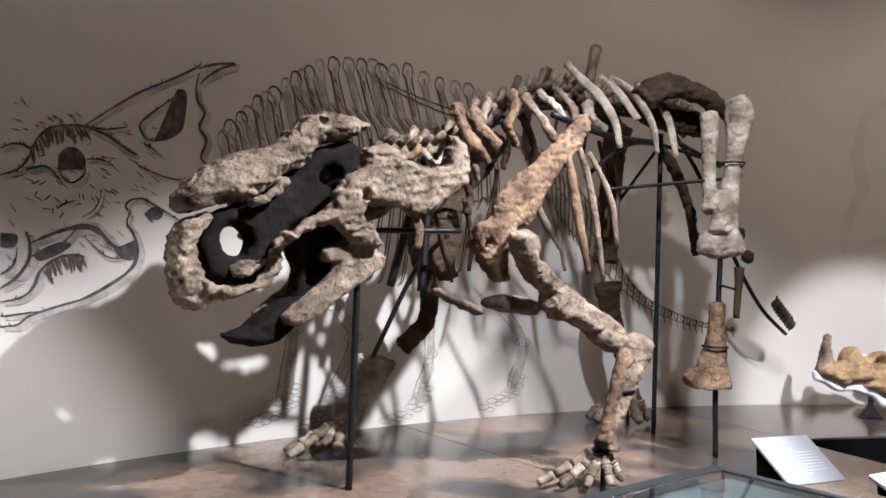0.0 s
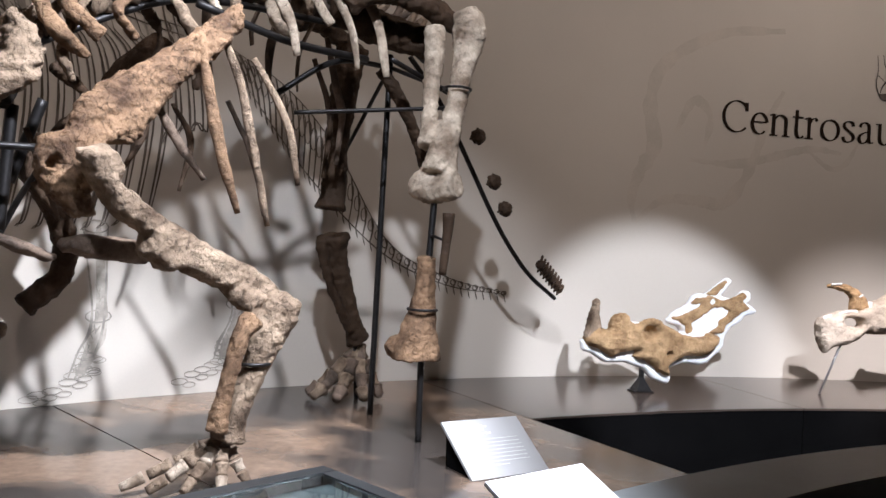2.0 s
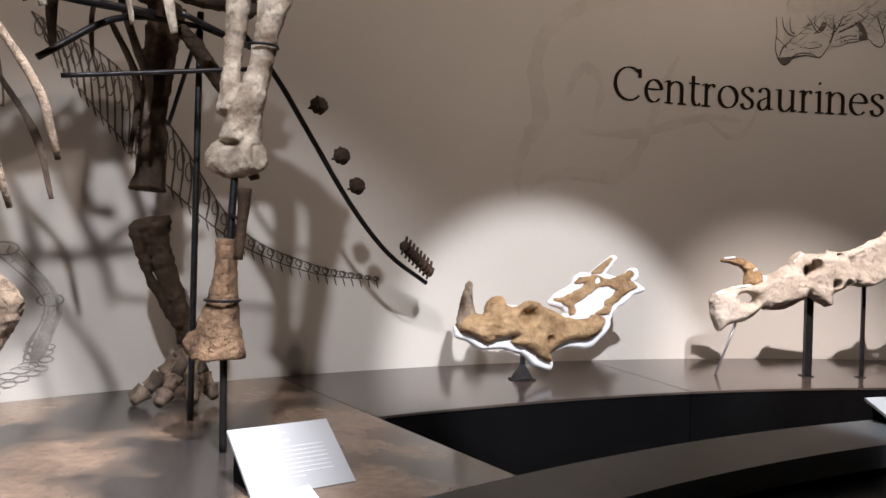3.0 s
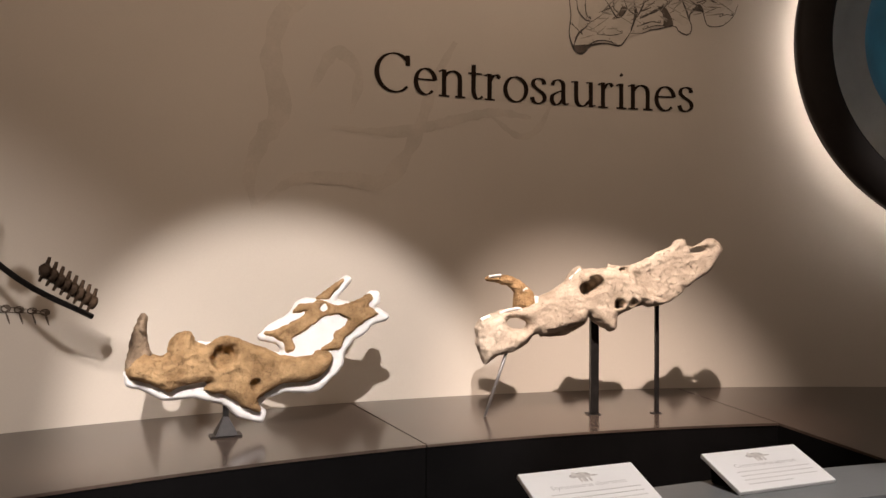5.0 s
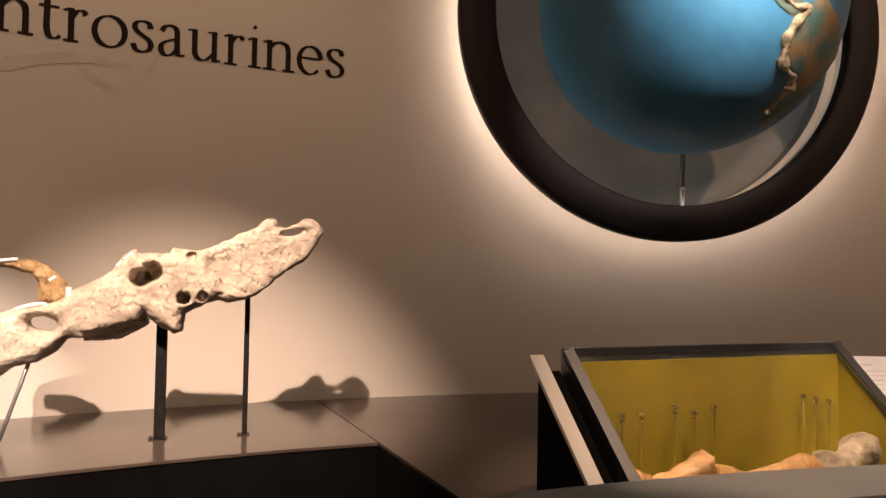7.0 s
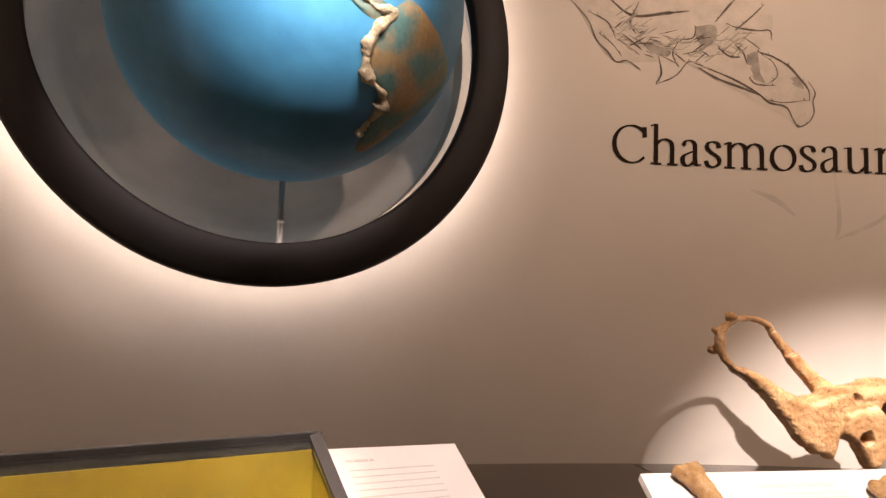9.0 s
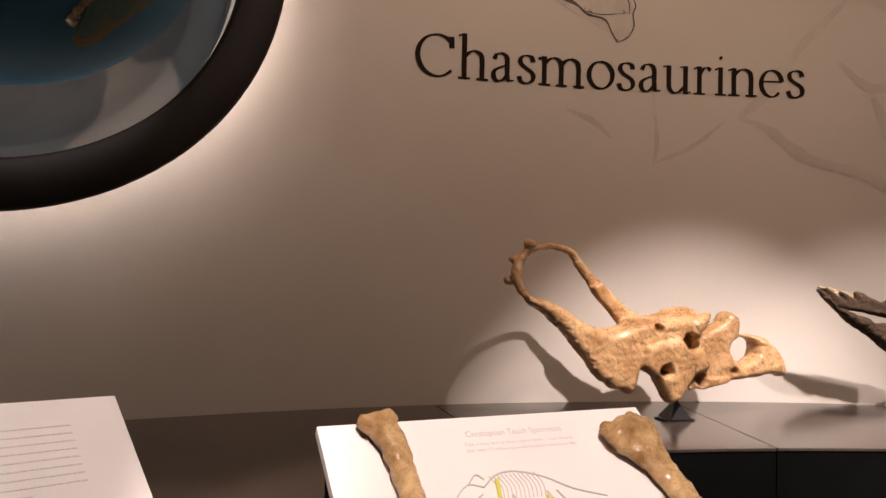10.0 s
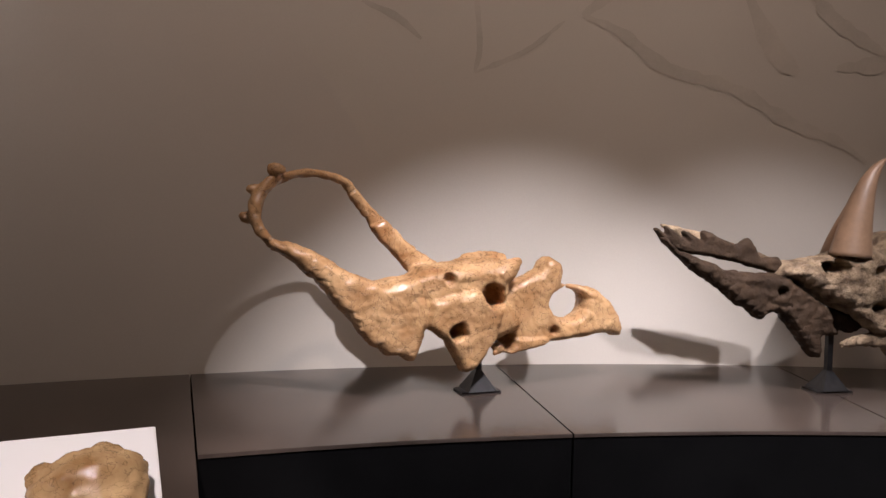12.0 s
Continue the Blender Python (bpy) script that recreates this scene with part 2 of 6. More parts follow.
def tube(bm, points, radii, sides=8, squash=1.0, rough=0.0, caps=True, seed=0.0):
    """A swept limb through points; squash flattens it, rough lumps it."""
    pts = [Vector(p) for p in points]
    rings, up = [], None
    for i, p in enumerate(pts):
        d = (pts[min(i + 1, len(pts) - 1)] - pts[max(i - 1, 0)]).normalized()
        if up is None:
            up = d.orthogonal().normalized()
        up = (up - d * up.dot(d)).normalized()
        side = d.cross(up)
        ring = []
        for k in range(sides):
            t = 2 * math.pi * k / sides
            off = up * math.cos(t) + side * math.sin(t) * squash
            r = radii[i]
            if rough:
                r *= 1 + rough * noise.noise((p + off * radii[i]) * 14 + Vector((seed, seed, 0)))
            ring.append(bm.verts.new(p + off * r))
        rings.append(ring)
    for a, b in zip(rings, rings[1:]):
        for k in range(sides):
            bm.faces.new((a[k], a[(k + 1) % sides], b[(k + 1) % sides], b[k]))
    if caps:
        bm.faces.new(rings[0][::-1])
        bm.faces.new(rings[-1])
    return bm


def spline(points, n):
    """n points along a smooth line through the given ones."""
    p = [Vector(v) for v in points]
    p = [2 * p[0] - p[1]] + p + [2 * p[-1] - p[-2]]
    out = []
    for i in range(n):
        u = i / (n - 1) * (len(p) - 3)
        k = min(int(u), len(p) - 4)
        t = u - k
        a, b, c, d = p[k:k + 4]
        out.append(0.5 * ((2 * b) + (c - a) * t + (2 * a - 5 * b + 4 * c - d) * t * t + (3 * b - a - 3 * c + d) * t ** 3))
    return out


def blob(bm, at, size, rough=0.15, freq=6.0, m=None, detail=3):
    made = bmesh.ops.create_icosphere(bm, subdivisions=detail, radius=1)
    for v in made["verts"]:
        n = v.co.normalized()
        k = 1 + rough * noise.noise(n * freq * 0.5 + Vector(at)) + 0.4 * rough * noise.noise(n * freq * 2 + Vector(at))
        co = Vector((n.x * size[0] * k, n.y * size[1] * k, n.z * size[2] * k))
        v.co = Vector(at) + ((m @ co) if m else co)
    return bm


# ---- the room ----
def build_room():
    bm = arc_block(bmesh.new(), -82, 82, R_WALL, R_WALL + 0.25, 0, Z_CEIL, 0.5)
    wall = setting("wall_gallery", bm, M_WALL, "curved beige painted gallery wall behind the fossils", "wall")
    cut = new("cutter", bpy.data.meshes.new("cutter"))
    bm = bmesh.new()
    bmesh.ops.create_cone(bm, cap_ends=True, segments=96, radius1=1.13, radius2=1.13, depth=2.0,
                          matrix=Matrix.Translation(polar(17.7, 8.4, 2.86)) @ Matrix.Rotation(radians(-17.7), 4, "Z") @ Matrix.Rotation(radians(90), 4, "X"))
    bm.to_mesh(cut.data)
    bm.free()
    mod = wall.modifiers.new("opening", "BOOLEAN")
    mod.operation, mod.object, mod.solver = "DIFFERENCE", cut, "EXACT"
    deps = bpy.context.evaluated_depsgraph_get()
    deps.update()
    opened = bpy.data.meshes.new_from_object(wall.evaluated_get(deps))
    wall.modifiers.clear()
    wall.data = opened
    bpy.data.objects.remove(cut)
    bm = bmesh.new()
    box(bm, (CX - 9, CY - 3, -0.2), (CX + 9, CY + 9, 0))
    setting("floor", bm, M_FLOOR, "dark carpeted gallery floor", "floor")
    bm = bmesh.new()
    box(bm, (CX - 9, CY - 3, Z_CEIL), (CX + 9, CY + 9, Z_CEIL + 0.2))
    setting("ceiling", bm, M_CEIL, "black painted gallery ceiling", "ceiling")
    bm = bmesh.new()
    box(bm, (CX - 9, CY - 3.2, 0), (CX + 9, CY - 3, Z_CEIL))
    setting("wall_back", bm, M_CEIL, "plain dark wall closing the gallery", "wall")
    for name, x in (("wall_west", CX - 9.2), ("wall_east", CX + 9)):
        bm = bmesh.new()
        box(bm, (x, CY - 3, 0), (x + 0.2, CY + 9, Z_CEIL))
        setting(name, bm, M_CEIL, "plain dark wall closing the gallery", "wall")


def build_platform():
    rim = R_WALL - 0.003
    slabs = [(-75, -57.0, R_RAIL + 0.6, M_EARTH), (-56.95, -41.1, R_RAIL + 0.6, M_EARTH), (-41.05, -26.75, R_RAIL + 0.003, M_EARTH), (-26.7, -11.85, R_EDGE, M_SLAB), (-11.8, 3.05, R_EDGE, M_SLAB),
             (3.1, 18.1, R_RAIL + 0.003, M_SLAB), (18.15, 33.15, R_RAIL + 0.003, M_SLAB), (33.2, 42.75, R_EDGE, M_SLAB), (42.8, 52.4, R_EDGE, M_SLAB), (52.45, 62, R_EDGE, M_SLAB), (62.05, 75, R_EDGE, M_SLAB)]
    for a0, a1, r0, mat in slabs:
        bm = arc_block(bmesh.new(), a0, a1, r0, rim, Z_TOP - 0.012, Z_TOP, 1.0)
        setting("platform", bm, mat, "dark polished display platform slab along the wall", "platform")
        base = arc_block(bmesh.new(), a0, a1, r0 + 0.004, rim, 0.001, Z_TOP - 0.014, 1.0)
        setting("plinth", base, M_BLACK, "black plinth under the display platform", "platform")
    for a0, a1 in ((-26.7, 3.05), (33.2, 70)):
        bm = arc_block(bmesh.new(), a0, a1, R_RAIL, R_EDGE, 0.001, 0.12)
        setting("pit_floor", bm, M_BLACK, "black sunken floor in front of the platform", "floor")
    for a0, a1 in ((-62, 3.0), (3.02, 75)):
        bm = arc_block(bmesh.new(), a0, a1, R_RAIL - 0.26, R_RAIL, Z_RAIL - 0.07, Z_RAIL, 1.0)
        setting("rail", bm, M_RAIL, "smooth grey curved barrier rail", "rail")
        bm = arc_block(bmesh.new(), a0, a1, R_RAIL - 0.20, R_RAIL - 0.02, 0.001, Z_RAIL - 0.073, 1.0)
        setting("rail_base", bm, M_BLACK, "black upright under the barrier rail", "rail")


build_room()
build_platform()


# ---- shaping bone ----
def plate(bm, outline, thick, y=0.0):
    """A slab with the given outline in x and z."""
    front = [bm.verts.new((x, y + thick / 2, z)) for x, z in outline]
    back = [bm.verts.new((x, y - thick / 2, z)) for x, z in outline]
    bm.faces.new(front)
    bm.faces.new(back[::-1])
    n = len(front)
    for i in range(n):
        bm.faces.new((front[i], back[i], back[(i + 1) % n], front[(i + 1) % n]))
    return bm


def sculpted(name, bm, mat, parent, voxel=0.012, relief=0.010, freq=18.0, dents=(), label="", cracks=0.5, swell=0.0, grain=0.7):
    """Overlapping closed pieces fused into one bone, with a rough surface. dents: (x, z, radius, depth) hollows from the near side."""
    me = bpy.data.meshes.new("raw")
    bmesh.ops.recalc_face_normals(bm, faces=bm.faces)
    bmesh.ops.triangulate(bm, faces=[f for f in bm.faces if len(f.verts) > 4])
    bm.to_mesh(me)
    bm.free()
    raw = new("raw", me)
    mod = raw.modifiers.new("fuse", "REMESH")
    mod.mode, mod.voxel_size, mod.adaptivity = "VOXEL", voxel, 0.0
    soft = raw.modifiers.new("soft", "SMOOTH")
    soft.factor, soft.iterations = 0.5, 1
    deps = bpy.context.evaluated_depsgraph_get()
    deps.update()
    fused = bpy.data.meshes.new_from_object(raw.evaluated_get(deps))
    bpy.data.objects.remove(raw)
    fused.name = name
    moves = []
    for v in fused.vertices:
        p, n = v.co, v.normal
        d = 0.002 + swell + relief * 0.62 * noise.fractal(p * freq * 1.4, 0.8, 2.1, 4)
        ridge = 1 - abs(noise.noise(p * freq * 0.9 + Vector((3, 1, 7))))
        d -= relief * cracks * max(0.0, ridge - 0.90) * 10
        d += relief * grain * noise.noise(Vector((p.x * 14 + p.z * 9, p.y * 40, p.z * 48 - p.x * 12)))
        q = p + n * d
        for x, z, r, depth in dents:
            far = math.hypot(p.x - x, p.z - z) / (r * (1 + 0.25 * noise.noise(Vector((p.x * 30, p.z * 30, x * 9)))))
            if far < 1 and p.y > -0.02:
                q = q - Vector((0, depth * (1 - far ** 7), 0))
        moves.append(q)
    for v, q in zip(fused.vertices, moves):
        v.co = q
    for poly in fused.polygons:
        poly.use_smooth = True
    fused.materials.clear()
    fused.materials.append(mat)
    ob = new(name, fused)
    ob.parent = parent
    if label:
        ob["label"] = label
    return ob


def ellipse(cx, cz, rx, rz, tilt=0.0, n=28):
    c, s = math.cos(radians(tilt)), math.sin(radians(tilt))
    ring = [(rx * math.cos(2 * math.pi * k / n), rz * math.sin(2 * math.pi * k / n)) for k in range(n)]
    return [(cx + x * c - z * s, cz + x * s + z * c) for x, z in ring]


def ragged(outline, pitch=0.012, wear=0.004):
    """The outline cut into short runs and worn uneven."""
    out = []
    for (x0, z0), (x1, z1) in zip(outline, outline[1:] + outline[:1]):
        n = max(1, round(math.hypot(x1 - x0, z1 - z0) / pitch))
        for k in range(n):
            x, z = x0 + (x1 - x0) * k / n, z0 + (z1 - z0) * k / n
            out.append((x + wear * noise.noise(Vector((x * 31, z * 31, 1.5))), z + wear * noise.noise(Vector((x * 31, z * 31, 8.5)))))
    return np.array(out)


def puffed(bm, outline, round_off, half, y=0.0, holes=(), step=0.009):
    """A solid with the given outline in x and z, swelling from thin rounded edges to twice half thick."""
    loops = [ragged(outline)] + [ragged(h, wear=0.002) for h in holes]
    lo, hi = loops[0].min(axis=0) - step, loops[0].max(axis=0) + step
    xs, zs = np.arange(lo[0], hi[0] + step, step), np.arange(lo[1], hi[1] + step, step)
    gx, gz = [g.ravel() for g in np.meshgrid(xs, zs, indexing="ij")]
    inside, near = np.zeros(gx.size, bool), np.full(gx.size, 1e9)
    sx, sz = gx.copy(), gz.copy()
    for loop in loops:
        for (ax, az), (bx, bz) in zip(loop, np.roll(loop, -1, axis=0)):
            if az != bz:
                inside ^= ((az > gz) != (bz > gz)) & (gx < (bx - ax) * (gz - az) / (bz - az) + ax)
            dx, dz = bx - ax, bz - az
            u = np.clip(((gx - ax) * dx + (gz - az) * dz) / (dx * dx + dz * dz + 1e-12), 0, 1)
            qx, qz = ax + u * dx, az + u * dz
            d = np.hypot(gx - qx, gz - qz)
            closer = d < near
            near[closer], sx[closer], sz[closer] = d[closer], qx[closer], qz[closer]
    edge = near < 0.55 * step
    used = inside | edge
    gx, gz = np.where(edge, sx, gx), np.where(edge, sz, gz)
    depth = np.where(edge, 0.0, near)
    swell = half * np.sqrt(1 - (1 - np.clip(depth / (0.62 * round_off), 0, 1)) ** 2) + 0.004
    nz = len(zs)
    cells = [(i * nz + j, (i + 1) * nz + j, (i + 1) * nz + j + 1, i * nz + j + 1) for i in range(len(xs) - 1) for j in range(nz - 1)]
    cells = [c for c in cells if all(used[k] for k in c) and any(not edge[k] for k in c)]
    need = sorted({k for c in cells for k in c})
    front = {k: bm.verts.new((gx[k], y + swell[k], gz[k])) for k in need}
    back = {k: bm.verts.new((gx[k], y - swell[k], gz[k])) for k in need}
    seen = {}
    for c in cells:
        bm.faces.new([front[k] for k in c])
        bm.faces.new([back[k] for k in reversed(c)])
        for a, b in zip(c, c[1:] + c[:1]):
            seen[(a, b)] = True
    for a, b in list(seen):
        if (b, a) not in seen:
            bm.faces.new((front[b], front[a], back[a], back[b]))
    return bm


def xz(points, y=0.0):
    return [(p[0], p[2] if len(p) > 2 else y, p[1]) for p in points]


def limb(bm, points, radii, y=0.0, n=10, sides=10, squash=1.0, rough=0.12, seed=0.0):
    """A bone through points (x, z[, y]) whose thickness runs smoothly through radii."""
    path = spline(xz(points, y), n)
    size = [v.x for v in spline([(r, 0, 0) for r in radii], n)]
    return tube(bm, path, size, sides, squash, rough, True, seed)


def facing(name, label, category, at, along, group=""):
    """A thing whose x runs along the given way, whose y looks at the visitor and whose foot stands at the given place."""
    ob = thing(name, label, category, group=group)
    x = Vector((*along, 0)).normalized()
    y = Vector((x.y, -x.x, 0))
    m = Matrix.Identity(4)
    for i in range(3):
        m[i][0], m[i][1] = x[i], y[i]
        m[i][2] = (0, 0, -1)[i]
    m = Matrix(((x.x, y.x, 0, at[0]), (x.y, y.y, 0, at[1]), (0, 0, 1, at[2]), (0, 0, 0, 1)))
    ob.matrix_world = m
    return ob


def stand(parent, x, y, top, base=0.07):
    """A thin post on a four-sided foot."""
    bm = bmesh.new()
    box(bm, (x - 0.012, y - 0.012, 0.05), (x + 0.012, y + 0.012, top))
    part("post", bm, M_IRON, parent, "thin black iron post")
    bm = bmesh.new()
    bmesh.ops.create_cone(bm, cap_ends=True, segments=4, radius1=base, radius2=0.016, depth=0.08, matrix=Matrix.Translation((x, y, 0.049)) @ Matrix.Rotation(0.785, 4, "Z"))
    box(bm, (x - base, y - base * 0.6, 0.001), (x + base, y + base * 0.6, 0.008))
    part("foot", bm, M_IRON, parent, "black pyramid foot")


# ---- fossil skulls on the platform ----
def build_spiked_skull():
    t = facing("fossil_skull", "tan horned dinosaur skull set in white plaster on a black stand", "fossil", (2.59, 5.15, Z_TOP), (1.13, 0.22), "skulls on the platform")
    bm = bmesh.new()
    puffed(bm, [(-0.421, 0.311), (-0.411, 0.257), (-0.354, 0.241), (-0.260, 0.186), (-0.140, 0.192), (-0.005, 0.158), (0.059, 0.094), (0.175, 0.055), (0.182, 0.104), (0.148, 0.140), (0.187, 0.169), (0.265, 0.194), (0.386, 0.184), (0.441, 0.194), (0.510, 0.261), (0.551, 0.305), (0.556, 0.368), (0.598, 0.427), (0.664, 0.458), (0.693, 0.502), (0.766, 0.514), (0.786, 0.539), (0.730, 0.571), (0.695, 0.577), (0.738, 0.604), (0.732, 0.654), (0.691, 0.655), (0.648, 0.591), (0.506, 0.620), (0.595, 0.721), (0.567, 0.730), (0.522, 0.697), (0.450, 0.643), (0.412, 0.616), (0.368, 0.625), (0.327, 0.604), (0.301, 0.556), (0.203, 0.502), (0.170, 0.466), (0.131, 0.441), (0.165, 0.440), (0.231, 0.420), (0.258, 0.392), (0.255, 0.369), (0.184, 0.374), (0.081, 0.404), (-0.119, 0.434), (-0.167, 0.349), (-0.332, 0.332)],
           0.018, 0.030, -0.02)
    sculpted("plaster_backing", bm, M_PLASTER, t, 0.007, 0.002, 10, label="smooth white plaster backing", cracks=0.0, swell=0.006)
    bm = bmesh.new()
    puffed(bm, [(-0.423, 0.332), (-0.407, 0.291), (-0.334, 0.268), (-0.241, 0.223), (-0.200, 0.246), (-0.124, 0.261), (-0.071, 0.263), (-0.104, 0.225), (-0.002, 0.199), (0.073, 0.144), (0.149, 0.106), (0.156, 0.126), (0.136, 0.171), (0.199, 0.213), (0.250, 0.236), (0.356, 0.241), (0.409, 0.249), (0.463, 0.291), (0.495, 0.351), (0.476, 0.378), (0.408, 0.381), (0.402, 0.360), (0.328, 0.355), (0.249, 0.366), (0.197, 0.389), (0.120, 0.422), (0.044, 0.450), (-0.005, 0.457), (-0.042, 0.433), (-0.090, 0.424), (-0.138, 0.443), (-0.151, 0.489), (-0.179, 0.492), (-0.210, 0.478), (-0.245, 0.447), (-0.251, 0.391), (-0.278, 0.382), (-0.313, 0.393), (-0.347, 0.402), (-0.392, 0.367)],
           0.075, 0.075, 0.02)
    limb(bm, ellipse(-0.013, 0.380, 0.083, 0.067, 20)[::3], [0.020] * 10, 0.085, n=24, sides=8)
    sculpted("face_bone", bm, M_BONE1, t, 0.0065, 0.005, 26, [(-0.020, 0.372, 0.056, 0.06), (0.124, 0.248, 0.028, 0.06), (0.016, 0.388, 0.039, 0.015)], "rough tan fossil bone", 0.8)
    bm = bmesh.new()
    puffed(bm, [(-0.422, 0.330), (-0.404, 0.450), (-0.369, 0.559), (-0.354, 0.578), (-0.337, 0.558), (-0.339, 0.485), (-0.324, 0.411), (-0.289, 0.360), (-0.329, 0.313), (-0.390, 0.280)], 0.03, 0.034, 0.02)
    sculpted("nose_horn", bm, M_DINO, t, 0.006, 0.006, 26, label="upright grey-brown nose horn", cracks=0.9)
    bm = bmesh.new()
    puffed(bm, [(0.163, 0.471), (0.225, 0.490), (0.344, 0.540), (0.365, 0.566), (0.295, 0.556), (0.329, 0.603), (0.399, 0.610), (0.432, 0.629), (0.459, 0.610), (0.526, 0.595), (0.632, 0.621), (0.675, 0.651), (0.701, 0.634), (0.667, 0.588), (0.705, 0.571), (0.731, 0.546), (0.676, 0.525), (0.634, 0.498), (0.591, 0.464), (0.550, 0.433), (0.533, 0.385), (0.467, 0.371), (0.418, 0.392), (0.489, 0.421), (0.502, 0.467), (0.549, 0.492), (0.566, 0.524), (0.521, 0.550), (0.452, 0.543), (0.398, 0.504), (0.344, 0.466), (0.294, 0.441), (0.318, 0.408), (0.311, 0.382), (0.269, 0.371), (0.257, 0.421), (0.213, 0.448)],
           0.022, 0.022, 0.012)
    sculpted("frill_bone", bm, M_BONE1, t, 0.006, 0.005, 26, [(0.448, 0.580, 0.025, 0.02)], "cracked tan frill bone", 0.8)
    bm = bmesh.new()
    puffed(bm, [(0.396, 0.618), (0.450, 0.661), (0.536, 0.720), (0.561, 0.717), (0.519, 0.674), (0.470, 0.618)], 0.014, 0.018, 0.01)
    sculpted("frill_spike", bm, M_BONE1, t, 0.006, 0.004, 26, label="thin tan frill spike")
    stand(t, 0.01, -0.04, 0.22)


def build_hooked_skull():
    t = facing("fossil_skull", "grey-tan horned dinosaur skull tilted up on black posts", "fossil", (4.48, 5.28, Z_TOP), (1.24, -0.21), "skulls on the platform")
    bm = bmesh.new()
    puffed(bm, [(-0.619, 0.272), (-0.550, 0.323), (-0.455, 0.348), (-0.396, 0.387), (-0.358, 0.435), (-0.318, 0.431), (-0.225, 0.451), (-0.087, 0.495), (-0.078, 0.533), (-0.044, 0.496), (0.040, 0.446), (0.069, 0.460), (0.075, 0.531), (0.123, 0.559), (0.205, 0.589), (0.247, 0.576), (0.344, 0.601), (0.259, 0.645), (0.173, 0.724), (0.130, 0.786), (0.020, 0.782), (-0.015, 0.775), (-0.102, 0.770), (-0.124, 0.790), (-0.161, 0.768), (-0.207, 0.699), (-0.286, 0.651), (-0.338, 0.628), (-0.390, 0.594), (-0.442, 0.572), (-0.520, 0.562), (-0.597, 0.533), (-0.643, 0.514), (-0.667, 0.460), (-0.659, 0.382)],
           0.085, 0.085, 0.0, [ellipse(-0.449, 0.489, 0.052, 0.029, -10)])
    puffed(bm, [(-0.068, 0.582), (0.074, 0.558), (0.205, 0.591), (0.247, 0.579), (0.344, 0.601), (0.399, 0.641), (0.468, 0.703), (0.565, 0.767), (0.609, 0.836), (0.639, 0.884), (0.606, 0.927), (0.559, 0.942), (0.526, 0.916), (0.490, 0.901), (0.442, 0.896), (0.435, 0.932), (0.395, 0.936), (0.349, 0.890), (0.280, 0.865), (0.220, 0.808), (0.116, 0.788), (0.007, 0.773), (-0.100, 0.716)],
           0.045, 0.026, 0.015, [ellipse(0.502, 0.876, 0.048, 0.014, 12)])
    limb(bm, [(0.018, 0.779), (0.127, 0.772), (0.277, 0.837)], [0.018, 0.014, 0.010], 0.035, n=12, squash=1.6)
    limb(bm, [(-0.334, 0.510), (-0.204, 0.566), (-0.098, 0.582)], [0.030, 0.026, 0.018], 0.06, n=12)
    limb(bm, [(-0.316, 0.443), (-0.193, 0.462), (-0.078, 0.507)], [0.03, 0.04, 0.028], -0.08, n=12)
    sculpted("skull_bone", bm, M_BONE2, t, 0.0065, 0.005, 24, [(-0.098, 0.676, 0.040, 0.12), (-0.050, 0.699, 0.043, 0.12), (0.069, 0.597, 0.027, 0.10), (0.145, 0.602, 0.022, 0.04), (0.100, 0.766, 0.022, 0.04)], "weathered grey-tan skull bone", 0.9)
    bm = bmesh.new()
    puffed(bm, [(-0.473, 0.571), (-0.465, 0.651), (-0.498, 0.687), (-0.577, 0.706), (-0.634, 0.712), (-0.604, 0.731), (-0.500, 0.740), (-0.433, 0.710), (-0.365, 0.646), (-0.342, 0.596), (-0.402, 0.559)], 0.035, 0.036, 0.02)
    sculpted("nose_horn", bm, M_BONE1, t, 0.006, 0.006, 22, label="forward-hooked brown nose horn", cracks=0.8)
    bm = bmesh.new()
    limb(bm, [(-0.544, 0.544), (-0.493, 0.561), (-0.441, 0.568), (-0.435, 0.547)], [0.011] * 4, 0.055, n=8, sides=8, squash=0.6)
    part("plaster_repair", bm, M_PLASTER, t, "white plaster repair", True)
    bm = bmesh.new()
    limb(bm, [(-0.641, 0.510), (-0.595, 0.530)], [0.012] * 2, 0.055, n=8, sides=8, squash=0.6)
    part("plaster_repair", bm, M_PLASTER, t, "white plaster repair", True)
    bm = bmesh.new()
    limb(bm, [(-0.355, 0.634), (-0.359, 0.597)], [0.014] * 2, 0.055, n=8, sides=8, squash=0.6)
    part("plaster_repair", bm, M_PLASTER, t, "white plaster repair", True)
    bm = bmesh.new()
    limb(bm, [(-0.423, 0.658), (-0.403, 0.675)], [0.01] * 2, 0.055, n=8, sides=8, squash=0.6)
    part("plaster_repair", bm, M_PLASTER, t, "white plaster repair", True)
    bm = bmesh.new()
    limb(bm, [(-0.602, 0.732), (-0.538, 0.739)], [0.009] * 2, 0.055, n=8, sides=8, squash=0.6)
    part("plaster_repair", bm, M_PLASTER, t, "white plaster repair", True)
    bm = bmesh.new()
    limb(bm, [(-0.183, 0.719), (-0.152, 0.746), (-0.126, 0.774)], [0.011] * 3, 0.055, n=8, sides=8, squash=0.6)
    part("plaster_repair", bm, M_PLASTER, t, "white plaster repair", True)
